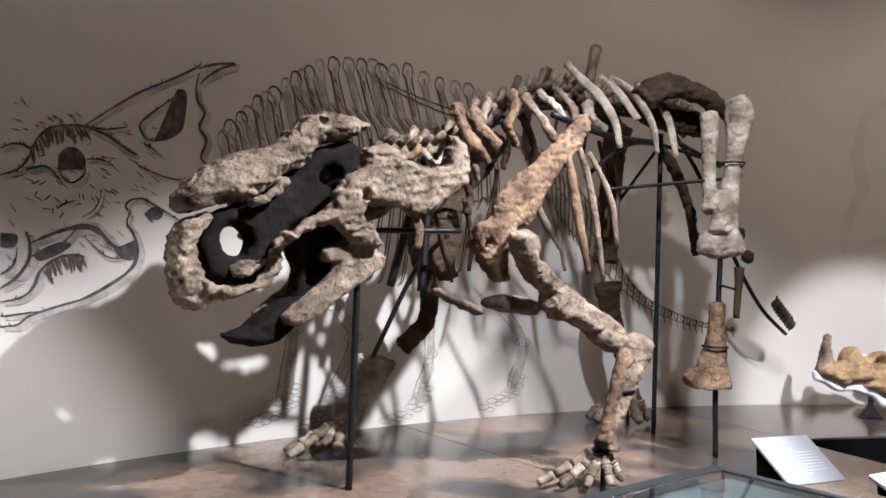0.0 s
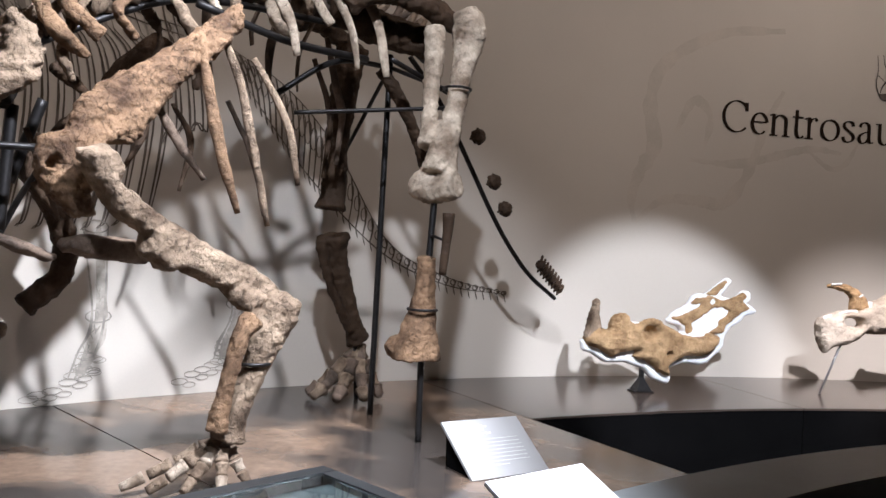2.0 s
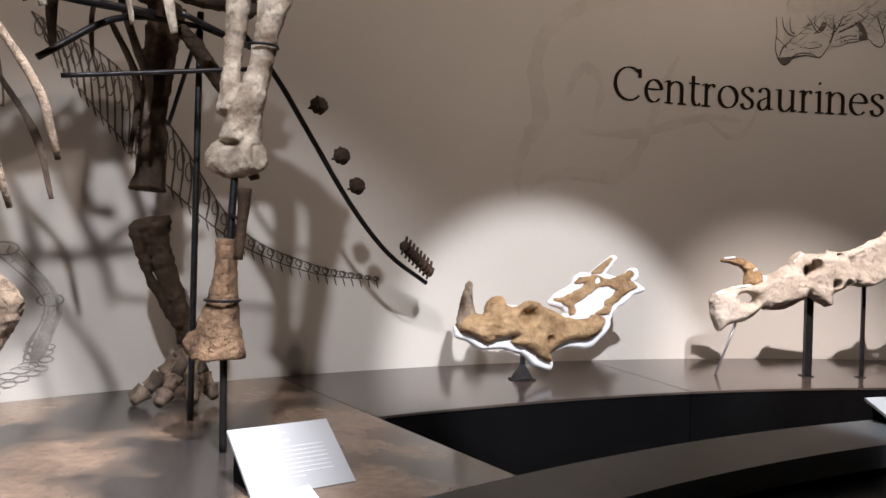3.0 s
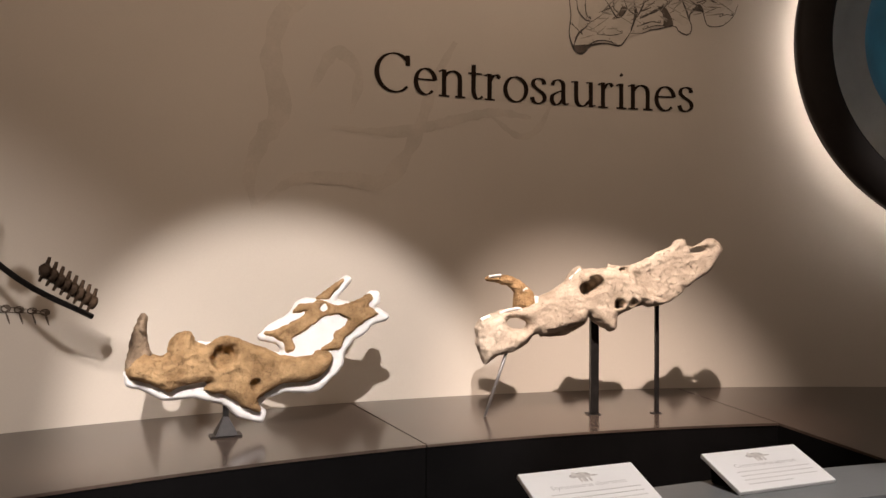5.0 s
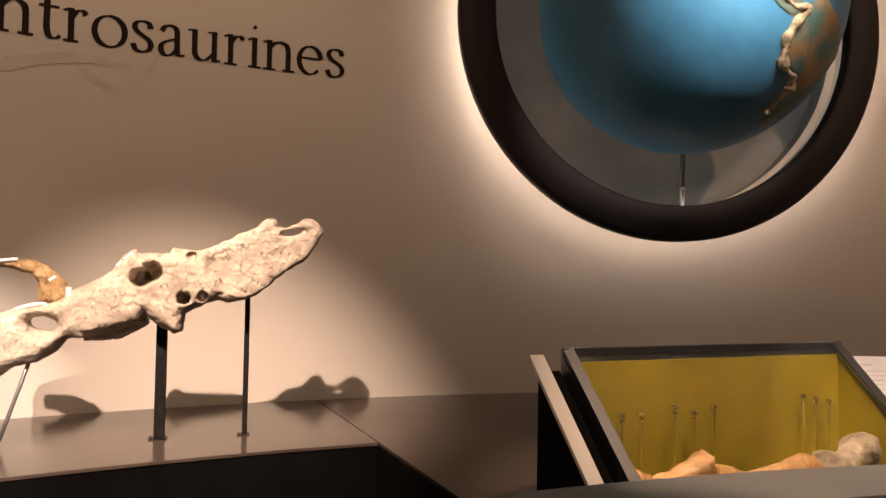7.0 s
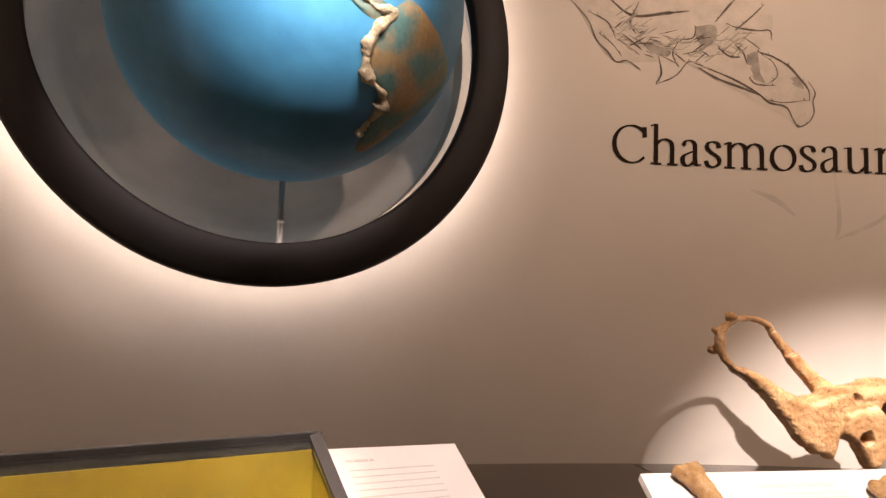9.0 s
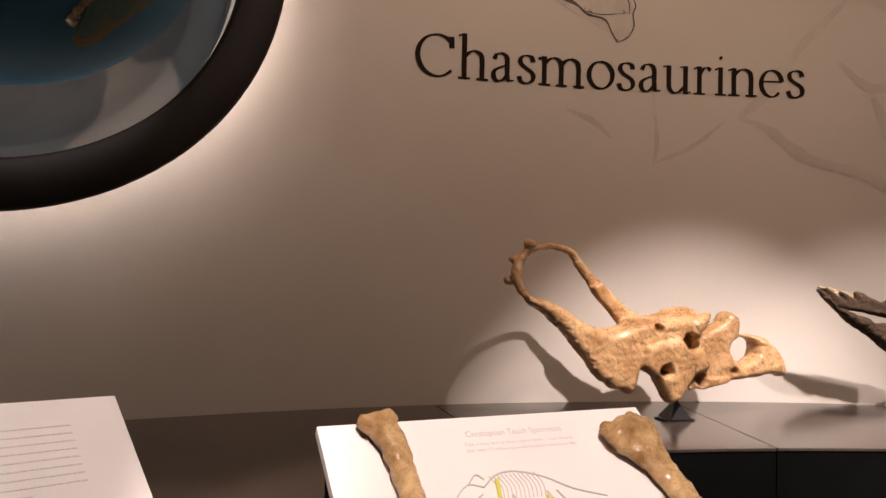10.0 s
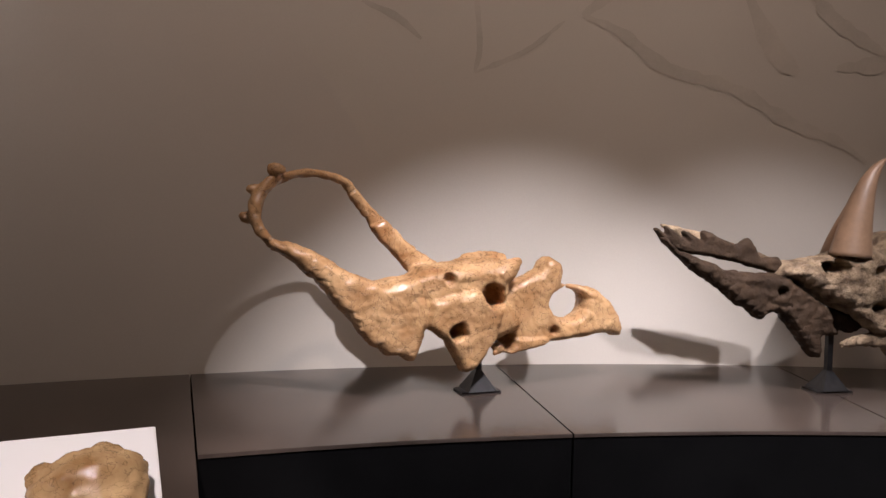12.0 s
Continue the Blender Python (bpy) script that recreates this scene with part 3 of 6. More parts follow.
    for x, y, w, top in ((-0.017, -0.10, 0.022, 0.56), (0.33, -0.12, 0.011, 0.64)):
        bm = bmesh.new()
        box(bm, (x - w, y - w, 0.004), (x + w, y + w, top), bevel=0.003)
        part("post", bm, M_IRON, t, "square black post")
        bm = bmesh.new()
        box(bm, (x - w - 0.02, y - w - 0.012, 0.0005), (x + w + 0.01, y + w + 0.012, 0.004))
        part("foot_plate", bm, M_IRON, t)
    bm = bmesh.new()
    tube(bm, [(-0.61, -0.03, 0.001), (-0.48, 0.0, 0.40)], [0.008, 0.008], 8)
    part("prop_rod", bm, M_STEEL, t, "slanted thin steel prop", True)


def build_open_frill_skull():
    t = facing("fossil_skull", "honey-coloured horned dinosaur skull with open frill on a black stand", "fossil", (10.05, 3.72, Z_TOP), (1.25, -0.82), "skulls on the platform")
    bm = bmesh.new()
    limb(bm, [(-0.300, 0.605, -0.10), (-0.372, 0.681, -0.11), (-0.463, 0.784, -0.11), (-0.509, 0.838, -0.10), (-0.608, 0.863, -0.07), (-0.716, 0.856, -0.03), (-0.810, 0.818, 0.02), (-0.855, 0.752, 0.05), (-0.862, 0.679, 0.08), (-0.808, 0.607, 0.10), (-0.703, 0.561, 0.10), (-0.572, 0.479, 0.10)],
         [0.032, 0.027, 0.022, 0.018, 0.017, 0.018, 0.028, 0.034, 0.028, 0.022, 0.02, 0.02], n=60, sides=12, squash=0.75)
    blob(bm, (-0.786, 0.03, 0.869), (0.035, 0.018, 0.024), 0.3)
    blob(bm, (-0.864, 0.03, 0.795), (0.029, 0.018, 0.019), 0.3)
    blob(bm, (-0.887, 0.03, 0.693), (0.031, 0.018, 0.021), 0.3)
    puffed(bm, [(-0.411, 0.665), (-0.339, 0.694), (-0.276, 0.629), (-0.201, 0.565), (-0.098, 0.505), (-0.135, 0.445), (-0.216, 0.453), (-0.287, 0.530), (-0.356, 0.600)], 0.03, 0.028, -0.10)
    puffed(bm, [(-0.831, 0.616), (-0.747, 0.608), (-0.662, 0.581), (-0.530, 0.497), (-0.395, 0.448), (-0.257, 0.478), (-0.207, 0.343), (-0.229, 0.249), (-0.240, 0.227), (-0.251, 0.187), (-0.269, 0.149), (-0.297, 0.155), (-0.325, 0.174), (-0.378, 0.176), (-0.402, 0.204), (-0.436, 0.216), (-0.482, 0.262), (-0.509, 0.306), (-0.572, 0.373), (-0.617, 0.427), (-0.660, 0.471), (-0.725, 0.528), (-0.778, 0.566), (-0.820, 0.587)],
           0.06, 0.05, 0.09)
    puffed(bm, [(-0.432, 0.450), (-0.271, 0.475), (-0.224, 0.515), (-0.128, 0.524), (-0.031, 0.542), (0.056, 0.548), (0.120, 0.541), (0.148, 0.471), (0.137, 0.378), (0.178, 0.330), (0.200, 0.270), (0.155, 0.231), (0.066, 0.204), (-0.048, 0.243), (-0.195, 0.270), (-0.337, 0.274)],
           0.10, 0.125, 0.0)
    puffed(bm, [(-0.215, 0.390), (-0.024, 0.432), (0.090, 0.338), (0.068, 0.235), (0.032, 0.191), (0.008, 0.146), (-0.021, 0.117), (-0.052, 0.096), (-0.077, 0.106), (-0.115, 0.167), (-0.152, 0.232), (-0.224, 0.279)], 0.05, 0.055, 0.10)
    puffed(bm, [(0.073, 0.278), (0.083, 0.396), (0.172, 0.443), (0.237, 0.473), (0.290, 0.497), (0.310, 0.538), (0.336, 0.550), (0.389, 0.525), (0.401, 0.484), (0.391, 0.435), (0.469, 0.429), (0.553, 0.413), (0.626, 0.362), (0.671, 0.299), (0.688, 0.235), (0.678, 0.201), (0.631, 0.217), (0.574, 0.219), (0.504, 0.206), (0.394, 0.195), (0.286, 0.185), (0.179, 0.198)],
           0.055, 0.065, 0.0, [ellipse(0.419, 0.352, 0.080, 0.066, 0)])
    puffed(bm, [(0.066, 0.186), (0.121, 0.221), (0.212, 0.223), (0.331, 0.214), (0.318, 0.190), (0.252, 0.174), (0.174, 0.158), (0.097, 0.161)], 0.02, 0.022, 0.06)
    for k in range(15):
        blob(bm, (0.077 + 0.0135 * k, 0.075, 0.163 + 0.0027 * k), (0.006, 0.010, 0.010), 0.1, detail=1)
    limb(bm, [(0.079, 0.473), (0.129, 0.503), (0.174, 0.542)], [0.05, 0.04, 0.012], 0.09)
    limb(bm, [(-0.022, 0.508), (0.054, 0.531), (0.144, 0.536)], [0.035, 0.03, 0.02], 0.0, squash=1.6)
    limb(bm, [(-0.260, 0.452), (-0.166, 0.466), (-0.046, 0.477), (0.041, 0.480)], [0.022, 0.026, 0.03, 0.03], 0.105, n=14)
    sculpted("skull_bone", bm, M_BONE3, t, 0.0065, 0.0045, 22, [(0.055, 0.399, 0.053, 0.15), (-0.104, 0.268, 0.036, 0.14), (0.139, 0.209, 0.036, 0.08), (-0.135, 0.469, 0.025, 0.04), (0.349, 0.246, 0.021, 0.04)], "glossy honey-brown skull bone", 0.9)
    stand(t, 0.03, 0.02, 0.30, 0.085)


def build_long_horned_skull():
    t = facing("fossil_skull", "tan long-horned dinosaur skull with dark spiked frill on a black stand", "fossil", (11.09, 2.59, Z_TOP), (0.73, -0.68), "skulls on the platform")
    bm = bmesh.new()
    puffed(bm, [(-0.839, 0.701), (-0.765, 0.650), (-0.781, 0.697), (-0.679, 0.628), (-0.710, 0.680), (-0.613, 0.629), (-0.618, 0.682), (-0.545, 0.646), (-0.469, 0.615), (-0.416, 0.648), (-0.381, 0.602), (-0.354, 0.565), (-0.278, 0.568), (-0.254, 0.534), (-0.275, 0.491), (-0.364, 0.519), (-0.466, 0.546), (-0.616, 0.574), (-0.726, 0.587), (-0.801, 0.642)],
           0.030, 0.022, 0.03)
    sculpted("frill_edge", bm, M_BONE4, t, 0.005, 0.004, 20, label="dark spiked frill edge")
    bm = bmesh.new()
    puffed(bm, [(-0.733, 0.694), (-0.644, 0.682), (-0.514, 0.655), (-0.356, 0.604), (-0.195, 0.552), (-0.192, 0.498), (-0.379, 0.540), (-0.615, 0.610)],
           0.025, 0.02, -0.12)
    sculpted("frill_back", bm, M_BONE5, t, 0.007, 0.005, 20, label="tan upper side of the frill")
    # dark brown bone, its colour deepened to paint the shade under the frill
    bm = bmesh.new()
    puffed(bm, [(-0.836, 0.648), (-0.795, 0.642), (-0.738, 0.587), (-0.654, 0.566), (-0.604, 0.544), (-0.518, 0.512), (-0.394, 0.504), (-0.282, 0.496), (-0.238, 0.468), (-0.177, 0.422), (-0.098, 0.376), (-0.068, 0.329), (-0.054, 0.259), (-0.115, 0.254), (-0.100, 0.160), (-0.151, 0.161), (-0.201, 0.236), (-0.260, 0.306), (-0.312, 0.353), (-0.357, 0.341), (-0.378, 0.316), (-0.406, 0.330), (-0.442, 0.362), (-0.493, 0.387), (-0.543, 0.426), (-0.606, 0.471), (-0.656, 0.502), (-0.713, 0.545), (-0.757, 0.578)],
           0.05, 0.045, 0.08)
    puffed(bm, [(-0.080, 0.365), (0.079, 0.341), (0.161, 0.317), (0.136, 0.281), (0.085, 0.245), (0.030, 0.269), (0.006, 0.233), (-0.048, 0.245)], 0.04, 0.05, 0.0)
    sculpted("frill_underside", bm, M_BONE4, t, 0.007, 0.008, 18, [(-0.304, 0.433, 0.023, 0.03)], label="dark brown scalloped frill bone with underside shade in its colour", cracks=0.9)
    bm = bmesh.new()
    puffed(bm, [(-0.301, 0.494), (-0.274, 0.545), (-0.183, 0.560), (-0.107, 0.572), (-0.031, 0.594), (0.045, 0.623), (0.124, 0.619), (0.194, 0.682), (0.387, 0.661), (0.667, 0.544), (0.820, 0.349), (0.769, 0.275), (0.572, 0.310), (0.409, 0.301), (0.273, 0.325), (0.112, 0.361), (0.035, 0.335), (-0.019, 0.361), (-0.098, 0.387), (-0.177, 0.439), (-0.235, 0.476)],
           0.12, 0.12, 0.04)
    puffed(bm, [(-0.023, 0.378), (0.159, 0.367), (0.373, 0.307), (0.378, 0.235), (0.251, 0.141), (0.196, 0.166), (0.178, 0.249), (0.085, 0.285)], 0.04, 0.05, 0.10)
    limb(bm, [(-0.019, 0.212), (0.062, 0.231), (0.166, 0.230), (0.378, 0.235)], [0.012, 0.024, 0.03, 0.035], 0.10)
    limb(bm, [(-0.174, 0.364), (-0.134, 0.329), (-0.142, 0.282)], [0.03, 0.035, 0.02], 0.08)
    sculpted("face_bone", bm, M_BONE5, t, 0.0075, 0.007, 22, [(-0.109, 0.521, 0.040, 0.12), (-0.059, 0.533, 0.035, 0.12), (0.119, 0.367, 0.032, 0.06), (0.098, 0.519, 0.023, 0.03)], "pale tan face bone", 0.9)
    bm = bmesh.new()
    limb(bm, [(0.012, 0.575), (0.020, 0.657), (0.040, 0.761), (0.066, 0.854), (0.103, 0.929), (0.149, 0.979)], [0.085, 0.070, 0.056, 0.040, 0.024, 0.006], 0.09, n=22, sides=18, rough=0.02)
    part("brow_horn", bm, M_HORN, t, "smooth brown curved brow horn", True)
    bm = bmesh.new()
    limb(bm, [(0.138, 0.561), (0.166, 0.674), (0.221, 0.825), (0.303, 0.965)], [0.08, 0.06, 0.03, 0.01], -0.15, n=14, sides=14, rough=0.02)
    part("brow_horn", bm, M_HORN, t, "smooth brown curved brow horn", True)
    stand(t, 0.0, 0.0, 0.42, 0.085)


# ---- the mounted skeleton ----
def build_skeleton():
    t = facing("mounted_skeleton", "brown mounted horned dinosaur skeleton walking on iron rods", "skeleton", (0, 3.3, Z_TOP), (0.73, 0.683))
    # skull
    bm = bmesh.new()
    puffed(bm, [(-1.520, 1.090), (-1.510, 1.039), (-1.454, 1.039), (-1.375, 1.072), (-1.270, 1.098), (-1.205, 1.135), (-1.140, 1.197), (-1.083, 1.229), (-1.029, 1.261), (-0.998, 1.322), (-0.955, 1.354), (-0.879, 1.365), (-0.802, 1.403), (-0.760, 1.433), (-0.764, 1.466), (-0.831, 1.467), (-0.897, 1.474), (-0.973, 1.468), (-1.033, 1.441), (-1.091, 1.382), (-1.146, 1.323), (-1.213, 1.292), (-1.321, 1.257), (-1.383, 1.229), (-1.461, 1.160)],
           0.10, 0.105, 0.0)
    puffed(bm, [(-1.390, 1.042), (-1.475, 1.017), (-1.518, 0.975), (-1.529, 0.888), (-1.522, 0.811), (-1.507, 0.754), (-1.469, 0.700), (-1.415, 0.694), (-1.380, 0.724), (-1.325, 0.761), (-1.368, 0.780), (-1.411, 0.818), (-1.436, 0.873), (-1.441, 0.931), (-1.423, 0.976), (-1.384, 1.018)],
           0.05, 0.07, 0.0)
    for y in (0.15, -0.15):
        puffed(bm, [(-1.447, 0.822), (-1.400, 0.796), (-1.327, 0.778), (-1.242, 0.800), (-1.196, 0.847), (-1.178, 0.926), (-1.129, 0.991), (-1.070, 0.991), (-1.137, 0.928), (-1.142, 0.845), (-1.198, 0.785), (-1.283, 0.755), (-1.356, 0.734), (-1.424, 0.753)],
               0.03, 0.028, y * 0.5)
        puffed(bm, [(-1.284, 1.097), (-1.219, 1.120), (-1.144, 1.198), (-1.127, 1.183), (-1.164, 1.133), (-1.218, 1.091), (-1.272, 1.070)], 0.02, 0.024, y * 0.6)
        puffed(bm, [(-1.331, 0.827), (-1.302, 0.875), (-1.237, 0.886), (-1.193, 0.880), (-1.224, 0.845), (-1.277, 0.809)], 0.022, 0.025, y * 0.4)
        puffed(bm, [(-1.224, 0.997), (-1.158, 0.982), (-1.092, 1.041), (-1.000, 1.080), (-0.980, 1.149), (-0.934, 1.213), (-0.860, 1.260), (-0.876, 1.323), (-0.760, 1.352), (-0.676, 1.310), (-0.561, 1.279), (-0.467, 1.309), (-0.449, 1.434), (-0.380, 1.420), (-0.345, 1.329), (-0.354, 1.251), (-0.437, 1.176), (-0.524, 1.110), (-0.594, 1.079), (-0.660, 1.101), (-0.748, 1.115), (-0.840, 1.111), (-0.877, 1.074), (-0.823, 1.030), (-0.763, 0.969), (-0.806, 0.941), (-0.884, 0.958), (-0.943, 0.996), (-0.998, 1.028), (-1.068, 1.008), (-1.156, 0.956)],
               0.045, 0.04, y * 1.2)
    # filler whose near-black colour stands for shade in the skull's hollows
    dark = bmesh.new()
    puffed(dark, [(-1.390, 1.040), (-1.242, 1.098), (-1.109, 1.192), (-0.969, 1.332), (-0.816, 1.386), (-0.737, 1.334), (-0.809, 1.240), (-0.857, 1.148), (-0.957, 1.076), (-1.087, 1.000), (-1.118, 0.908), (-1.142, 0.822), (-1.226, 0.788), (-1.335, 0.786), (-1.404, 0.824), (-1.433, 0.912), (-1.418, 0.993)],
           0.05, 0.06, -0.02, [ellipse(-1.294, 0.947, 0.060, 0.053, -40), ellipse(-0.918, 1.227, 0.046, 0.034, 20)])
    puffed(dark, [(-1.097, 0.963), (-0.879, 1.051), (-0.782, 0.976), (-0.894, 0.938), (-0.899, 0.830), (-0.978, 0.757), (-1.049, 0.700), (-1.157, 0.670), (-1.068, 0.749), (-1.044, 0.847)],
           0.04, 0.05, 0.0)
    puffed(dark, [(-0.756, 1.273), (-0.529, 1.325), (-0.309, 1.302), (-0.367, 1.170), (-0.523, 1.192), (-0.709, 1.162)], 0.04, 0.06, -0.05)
    sculpted("inner_shade", dark, M_INNER, t, 0.010, 0.006, 18, label="near-black filler standing for the shade inside the skull")
    sculpted("skull", bm, M_DINO, t, 0.008, 0.008, 22, [(-0.994, 1.422, 0.019, 0.04), (-0.868, 1.144, 0.023, 0.05), (-0.729, 1.257, 0.019, 0.02)], "weathered grey-brown beaked skull", 1.2, grain=1.6)
    bm = bmesh.new()
    for y in (0.12, -0.12):
        puffed(bm, [(-0.995, 0.931), (-0.879, 0.998), (-0.800, 0.968), (-0.711, 0.917), (-0.721, 0.883), (-0.818, 0.813), (-0.905, 0.757), (-1.007, 0.682), (-1.080, 0.641), (-1.138, 0.653), (-1.151, 0.682), (-1.062, 0.755), (-1.005, 0.797), (-0.952, 0.848), (-0.929, 0.883), (-0.993, 0.889)],
               0.035, 0.035, y)
    sculpted("lower_jaw", bm, M_DINO, t, 0.008, 0.006, 22, label="pale grey-brown lower jaw")
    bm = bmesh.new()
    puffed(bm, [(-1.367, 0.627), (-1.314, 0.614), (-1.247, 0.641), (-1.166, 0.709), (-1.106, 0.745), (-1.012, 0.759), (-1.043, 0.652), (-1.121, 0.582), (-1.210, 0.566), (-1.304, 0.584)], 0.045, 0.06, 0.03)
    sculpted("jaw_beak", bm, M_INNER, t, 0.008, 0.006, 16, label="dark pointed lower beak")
    # backbone
    line = spline(xz([(-0.66, 1.36), (-0.50, 1.375), (-0.32, 1.45), (-0.12, 1.58), (0.13, 1.72), (0.36, 1.78), (0.62, 1.81), (0.95, 1.84), (1.32, 1.86), (1.50, 1.80)]), 25)
    for i, p in enumerate(line):
        bm = bmesh.new()
        nxt = line[min(i + 1, 24)] - line[max(i - 1, 0)]
        d = nxt.normalized() * 0.034
        tube(bm, [p - d, p - d * 0.3, p + d * 0.3, p + d], [0.05, 0.04, 0.04, 0.05], 10, 1.0, 0.2, seed=i)
        tall = (0.09 if i < 6 else 0.13) + 0.05 * noise.noise(Vector((i * 1.7, 0, 0)))
        if i == 16:
            tall = 0.28
        lean = 0.06 if i == 16 else 0.05
        tube(bm, [p + Vector((0, 0, 0.03)), p + Vector((lean * 0.5, 0, tall * 0.6)), p + Vector((lean, 0, tall))], [0.030, 0.027, 0.031] if i == 16 else [0.022, 0.017, 0.02], 6, 1.6, 0.25, seed=i)
        for s in (1, -1):
            tube(bm, [p + Vector((0, 0.02 * s, 0.02)), p + Vector((0.01, 0.09 * s, 0.06))], [0.022, 0.014], 6, 1, 0.2, seed=i)
        part("vertebra", bm, M_DINO if i % 3 else M_DINO2, t, smooth=True)
    # short flat ribs over the back; fellows beyond the spine darkened in colour as shade
    for n, (points, r) in enumerate((
        ([(0.389, 1.939, 0.06), (0.415, 1.850, 0.14), (0.436, 1.747, 0.24), (0.477, 1.627, 0.30), (0.508, 1.501, 0.31)], 0.022),
        ([(0.623, 1.916, 0.08), (0.654, 1.840, 0.16), (0.655, 1.741, 0.24), (0.687, 1.672, 0.28)], 0.020),
        ([(0.696, 1.921, 0.08), (0.769, 1.856, 0.16), (0.782, 1.724, 0.26), (0.793, 1.619, 0.30), (0.807, 1.514, 0.31)], 0.023),
        ([(0.934, 1.931, 0.08), (0.960, 1.851, 0.18), (0.948, 1.721, 0.27), (0.953, 1.614, 0.30), (0.968, 1.517, 0.31)], 0.022),
    )):
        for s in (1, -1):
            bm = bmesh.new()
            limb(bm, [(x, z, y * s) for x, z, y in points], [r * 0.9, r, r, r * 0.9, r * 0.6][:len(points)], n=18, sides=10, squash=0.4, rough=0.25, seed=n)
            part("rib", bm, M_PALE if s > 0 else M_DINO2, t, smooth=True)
    # long hanging ribs
    for n, (points, r, mat) in enumerate((
        ([(0.085, 1.495, 0.34), (0.128, 1.271, 0.36), (0.195, 1.049, 0.36), (0.272, 0.887, 0.34)], 0.021, M_RUST),
        ([(0.206, 1.492, 0.30), (0.268, 1.341, 0.32), (0.325, 1.137, 0.33), (0.427, 0.851, 0.30)], 0.017, M_DINO),
        ([(0.365, 1.468, 0.24), (0.454, 1.340, 0.26), (0.533, 1.211, 0.26), (0.597, 1.021, 0.24)], 0.016, M_DINO),
        ([(0.026, 1.234, 0.20), (0.083, 1.135, 0.22), (0.202, 1.000, 0.22)], 0.017, M_DINO2),
        # from here beyond the spine: shade painted as darker bone
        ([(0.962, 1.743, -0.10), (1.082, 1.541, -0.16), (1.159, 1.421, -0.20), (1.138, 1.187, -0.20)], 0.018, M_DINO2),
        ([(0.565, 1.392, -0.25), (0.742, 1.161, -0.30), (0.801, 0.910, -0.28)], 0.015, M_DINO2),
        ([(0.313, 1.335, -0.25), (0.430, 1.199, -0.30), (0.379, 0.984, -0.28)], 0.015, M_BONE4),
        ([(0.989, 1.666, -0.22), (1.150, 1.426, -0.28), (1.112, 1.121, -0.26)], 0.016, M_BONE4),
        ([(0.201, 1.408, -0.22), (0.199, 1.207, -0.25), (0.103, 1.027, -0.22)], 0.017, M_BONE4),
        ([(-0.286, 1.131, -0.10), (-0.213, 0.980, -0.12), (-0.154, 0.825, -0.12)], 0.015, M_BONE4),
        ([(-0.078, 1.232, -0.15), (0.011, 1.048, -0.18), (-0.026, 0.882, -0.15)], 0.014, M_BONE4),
    )):
        bm = bmesh.new()
        limb(bm, points, [r * 0.7] + [r] * (len(points) - 2) + [r * 0.6], n=18, sides=10, squash=0.65, rough=0.3, seed=n)
        part("rib", bm, mat, t, smooth=True)
    # crowded neck and shoulder bones; far ones carry shade in their dark colour
    for n, (points, r, mat) in enumerate((
        ([(-0.363, 1.566, 0.12), (-0.349, 1.490, 0.16), (-0.299, 1.405, 0.18), (-0.193, 1.357, 0.16)], 0.030, M_RUST),
        ([(-0.283, 1.552, 0.14), (-0.250, 1.478, 0.18), (-0.174, 1.422, 0.18)], 0.034, M_RUST),
        ([(-0.022, 1.693, 0.10), (-0.053, 1.626, 0.16), (-0.129, 1.519, 0.20), (-0.054, 1.449, 0.18)], 0.028, M_RUST),
        ([(-0.135, 1.653, 0.06), (-0.224, 1.502, 0.12), (-0.275, 1.368, 0.14), (-0.226, 1.276, 0.12)], 0.020, M_DINO),
        ([(0.069, 1.696, 0.10), (0.085, 1.607, 0.18), (0.121, 1.529, 0.22), (0.184, 1.469, 0.20)], 0.024, M_DINO),
        ([(0.183, 1.747, 0.08), (0.218, 1.672, 0.16), (0.244, 1.603, 0.20)], 0.020, M_PALE),
        ([(0.291, 1.814, 0.05), (0.297, 1.738, 0.14), (0.306, 1.640, 0.20), (0.256, 1.474, 0.24)], 0.020, M_DINO),
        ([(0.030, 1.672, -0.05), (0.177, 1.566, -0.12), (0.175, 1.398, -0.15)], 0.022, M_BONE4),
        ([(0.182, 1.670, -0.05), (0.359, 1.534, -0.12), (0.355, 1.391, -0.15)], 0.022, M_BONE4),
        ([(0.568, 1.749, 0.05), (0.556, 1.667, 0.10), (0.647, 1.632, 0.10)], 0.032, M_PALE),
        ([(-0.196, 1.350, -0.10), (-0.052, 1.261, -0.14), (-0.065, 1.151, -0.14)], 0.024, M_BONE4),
        ([(-0.594, 1.099, 0.16), (-0.585, 1.026, 0.18), (-0.593, 0.957, 0.18)], 0.020, M_RUST),
        ([(-0.612, 1.378, 0.03), (-0.567, 1.339, 0.05), (-0.495, 1.392, 0.05)], 0.022, M_RUST),
        ([(-0.479, 1.397, 0.03), (-0.415, 1.334, 0.05), (-0.355, 1.397, 0.05)], 0.020, M_PALE),
    )):
        bm = bmesh.new()
        limb(bm, points, [r, r * 0.75, r * 0.9, r * 0.6][:len(points)], n=14, sides=10, squash=0.7, rough=0.5, seed=n * 2.7)
        blob(bm, Vector((points[0][0], points[0][2], points[0][1])), (r * 1.2, r, r * 1.1), 0.5, detail=2)
        sculpted("neck_rib", bm, mat, t, 0.008, 0.006, 24)
    # shoulder blades
    bm = bmesh.new()
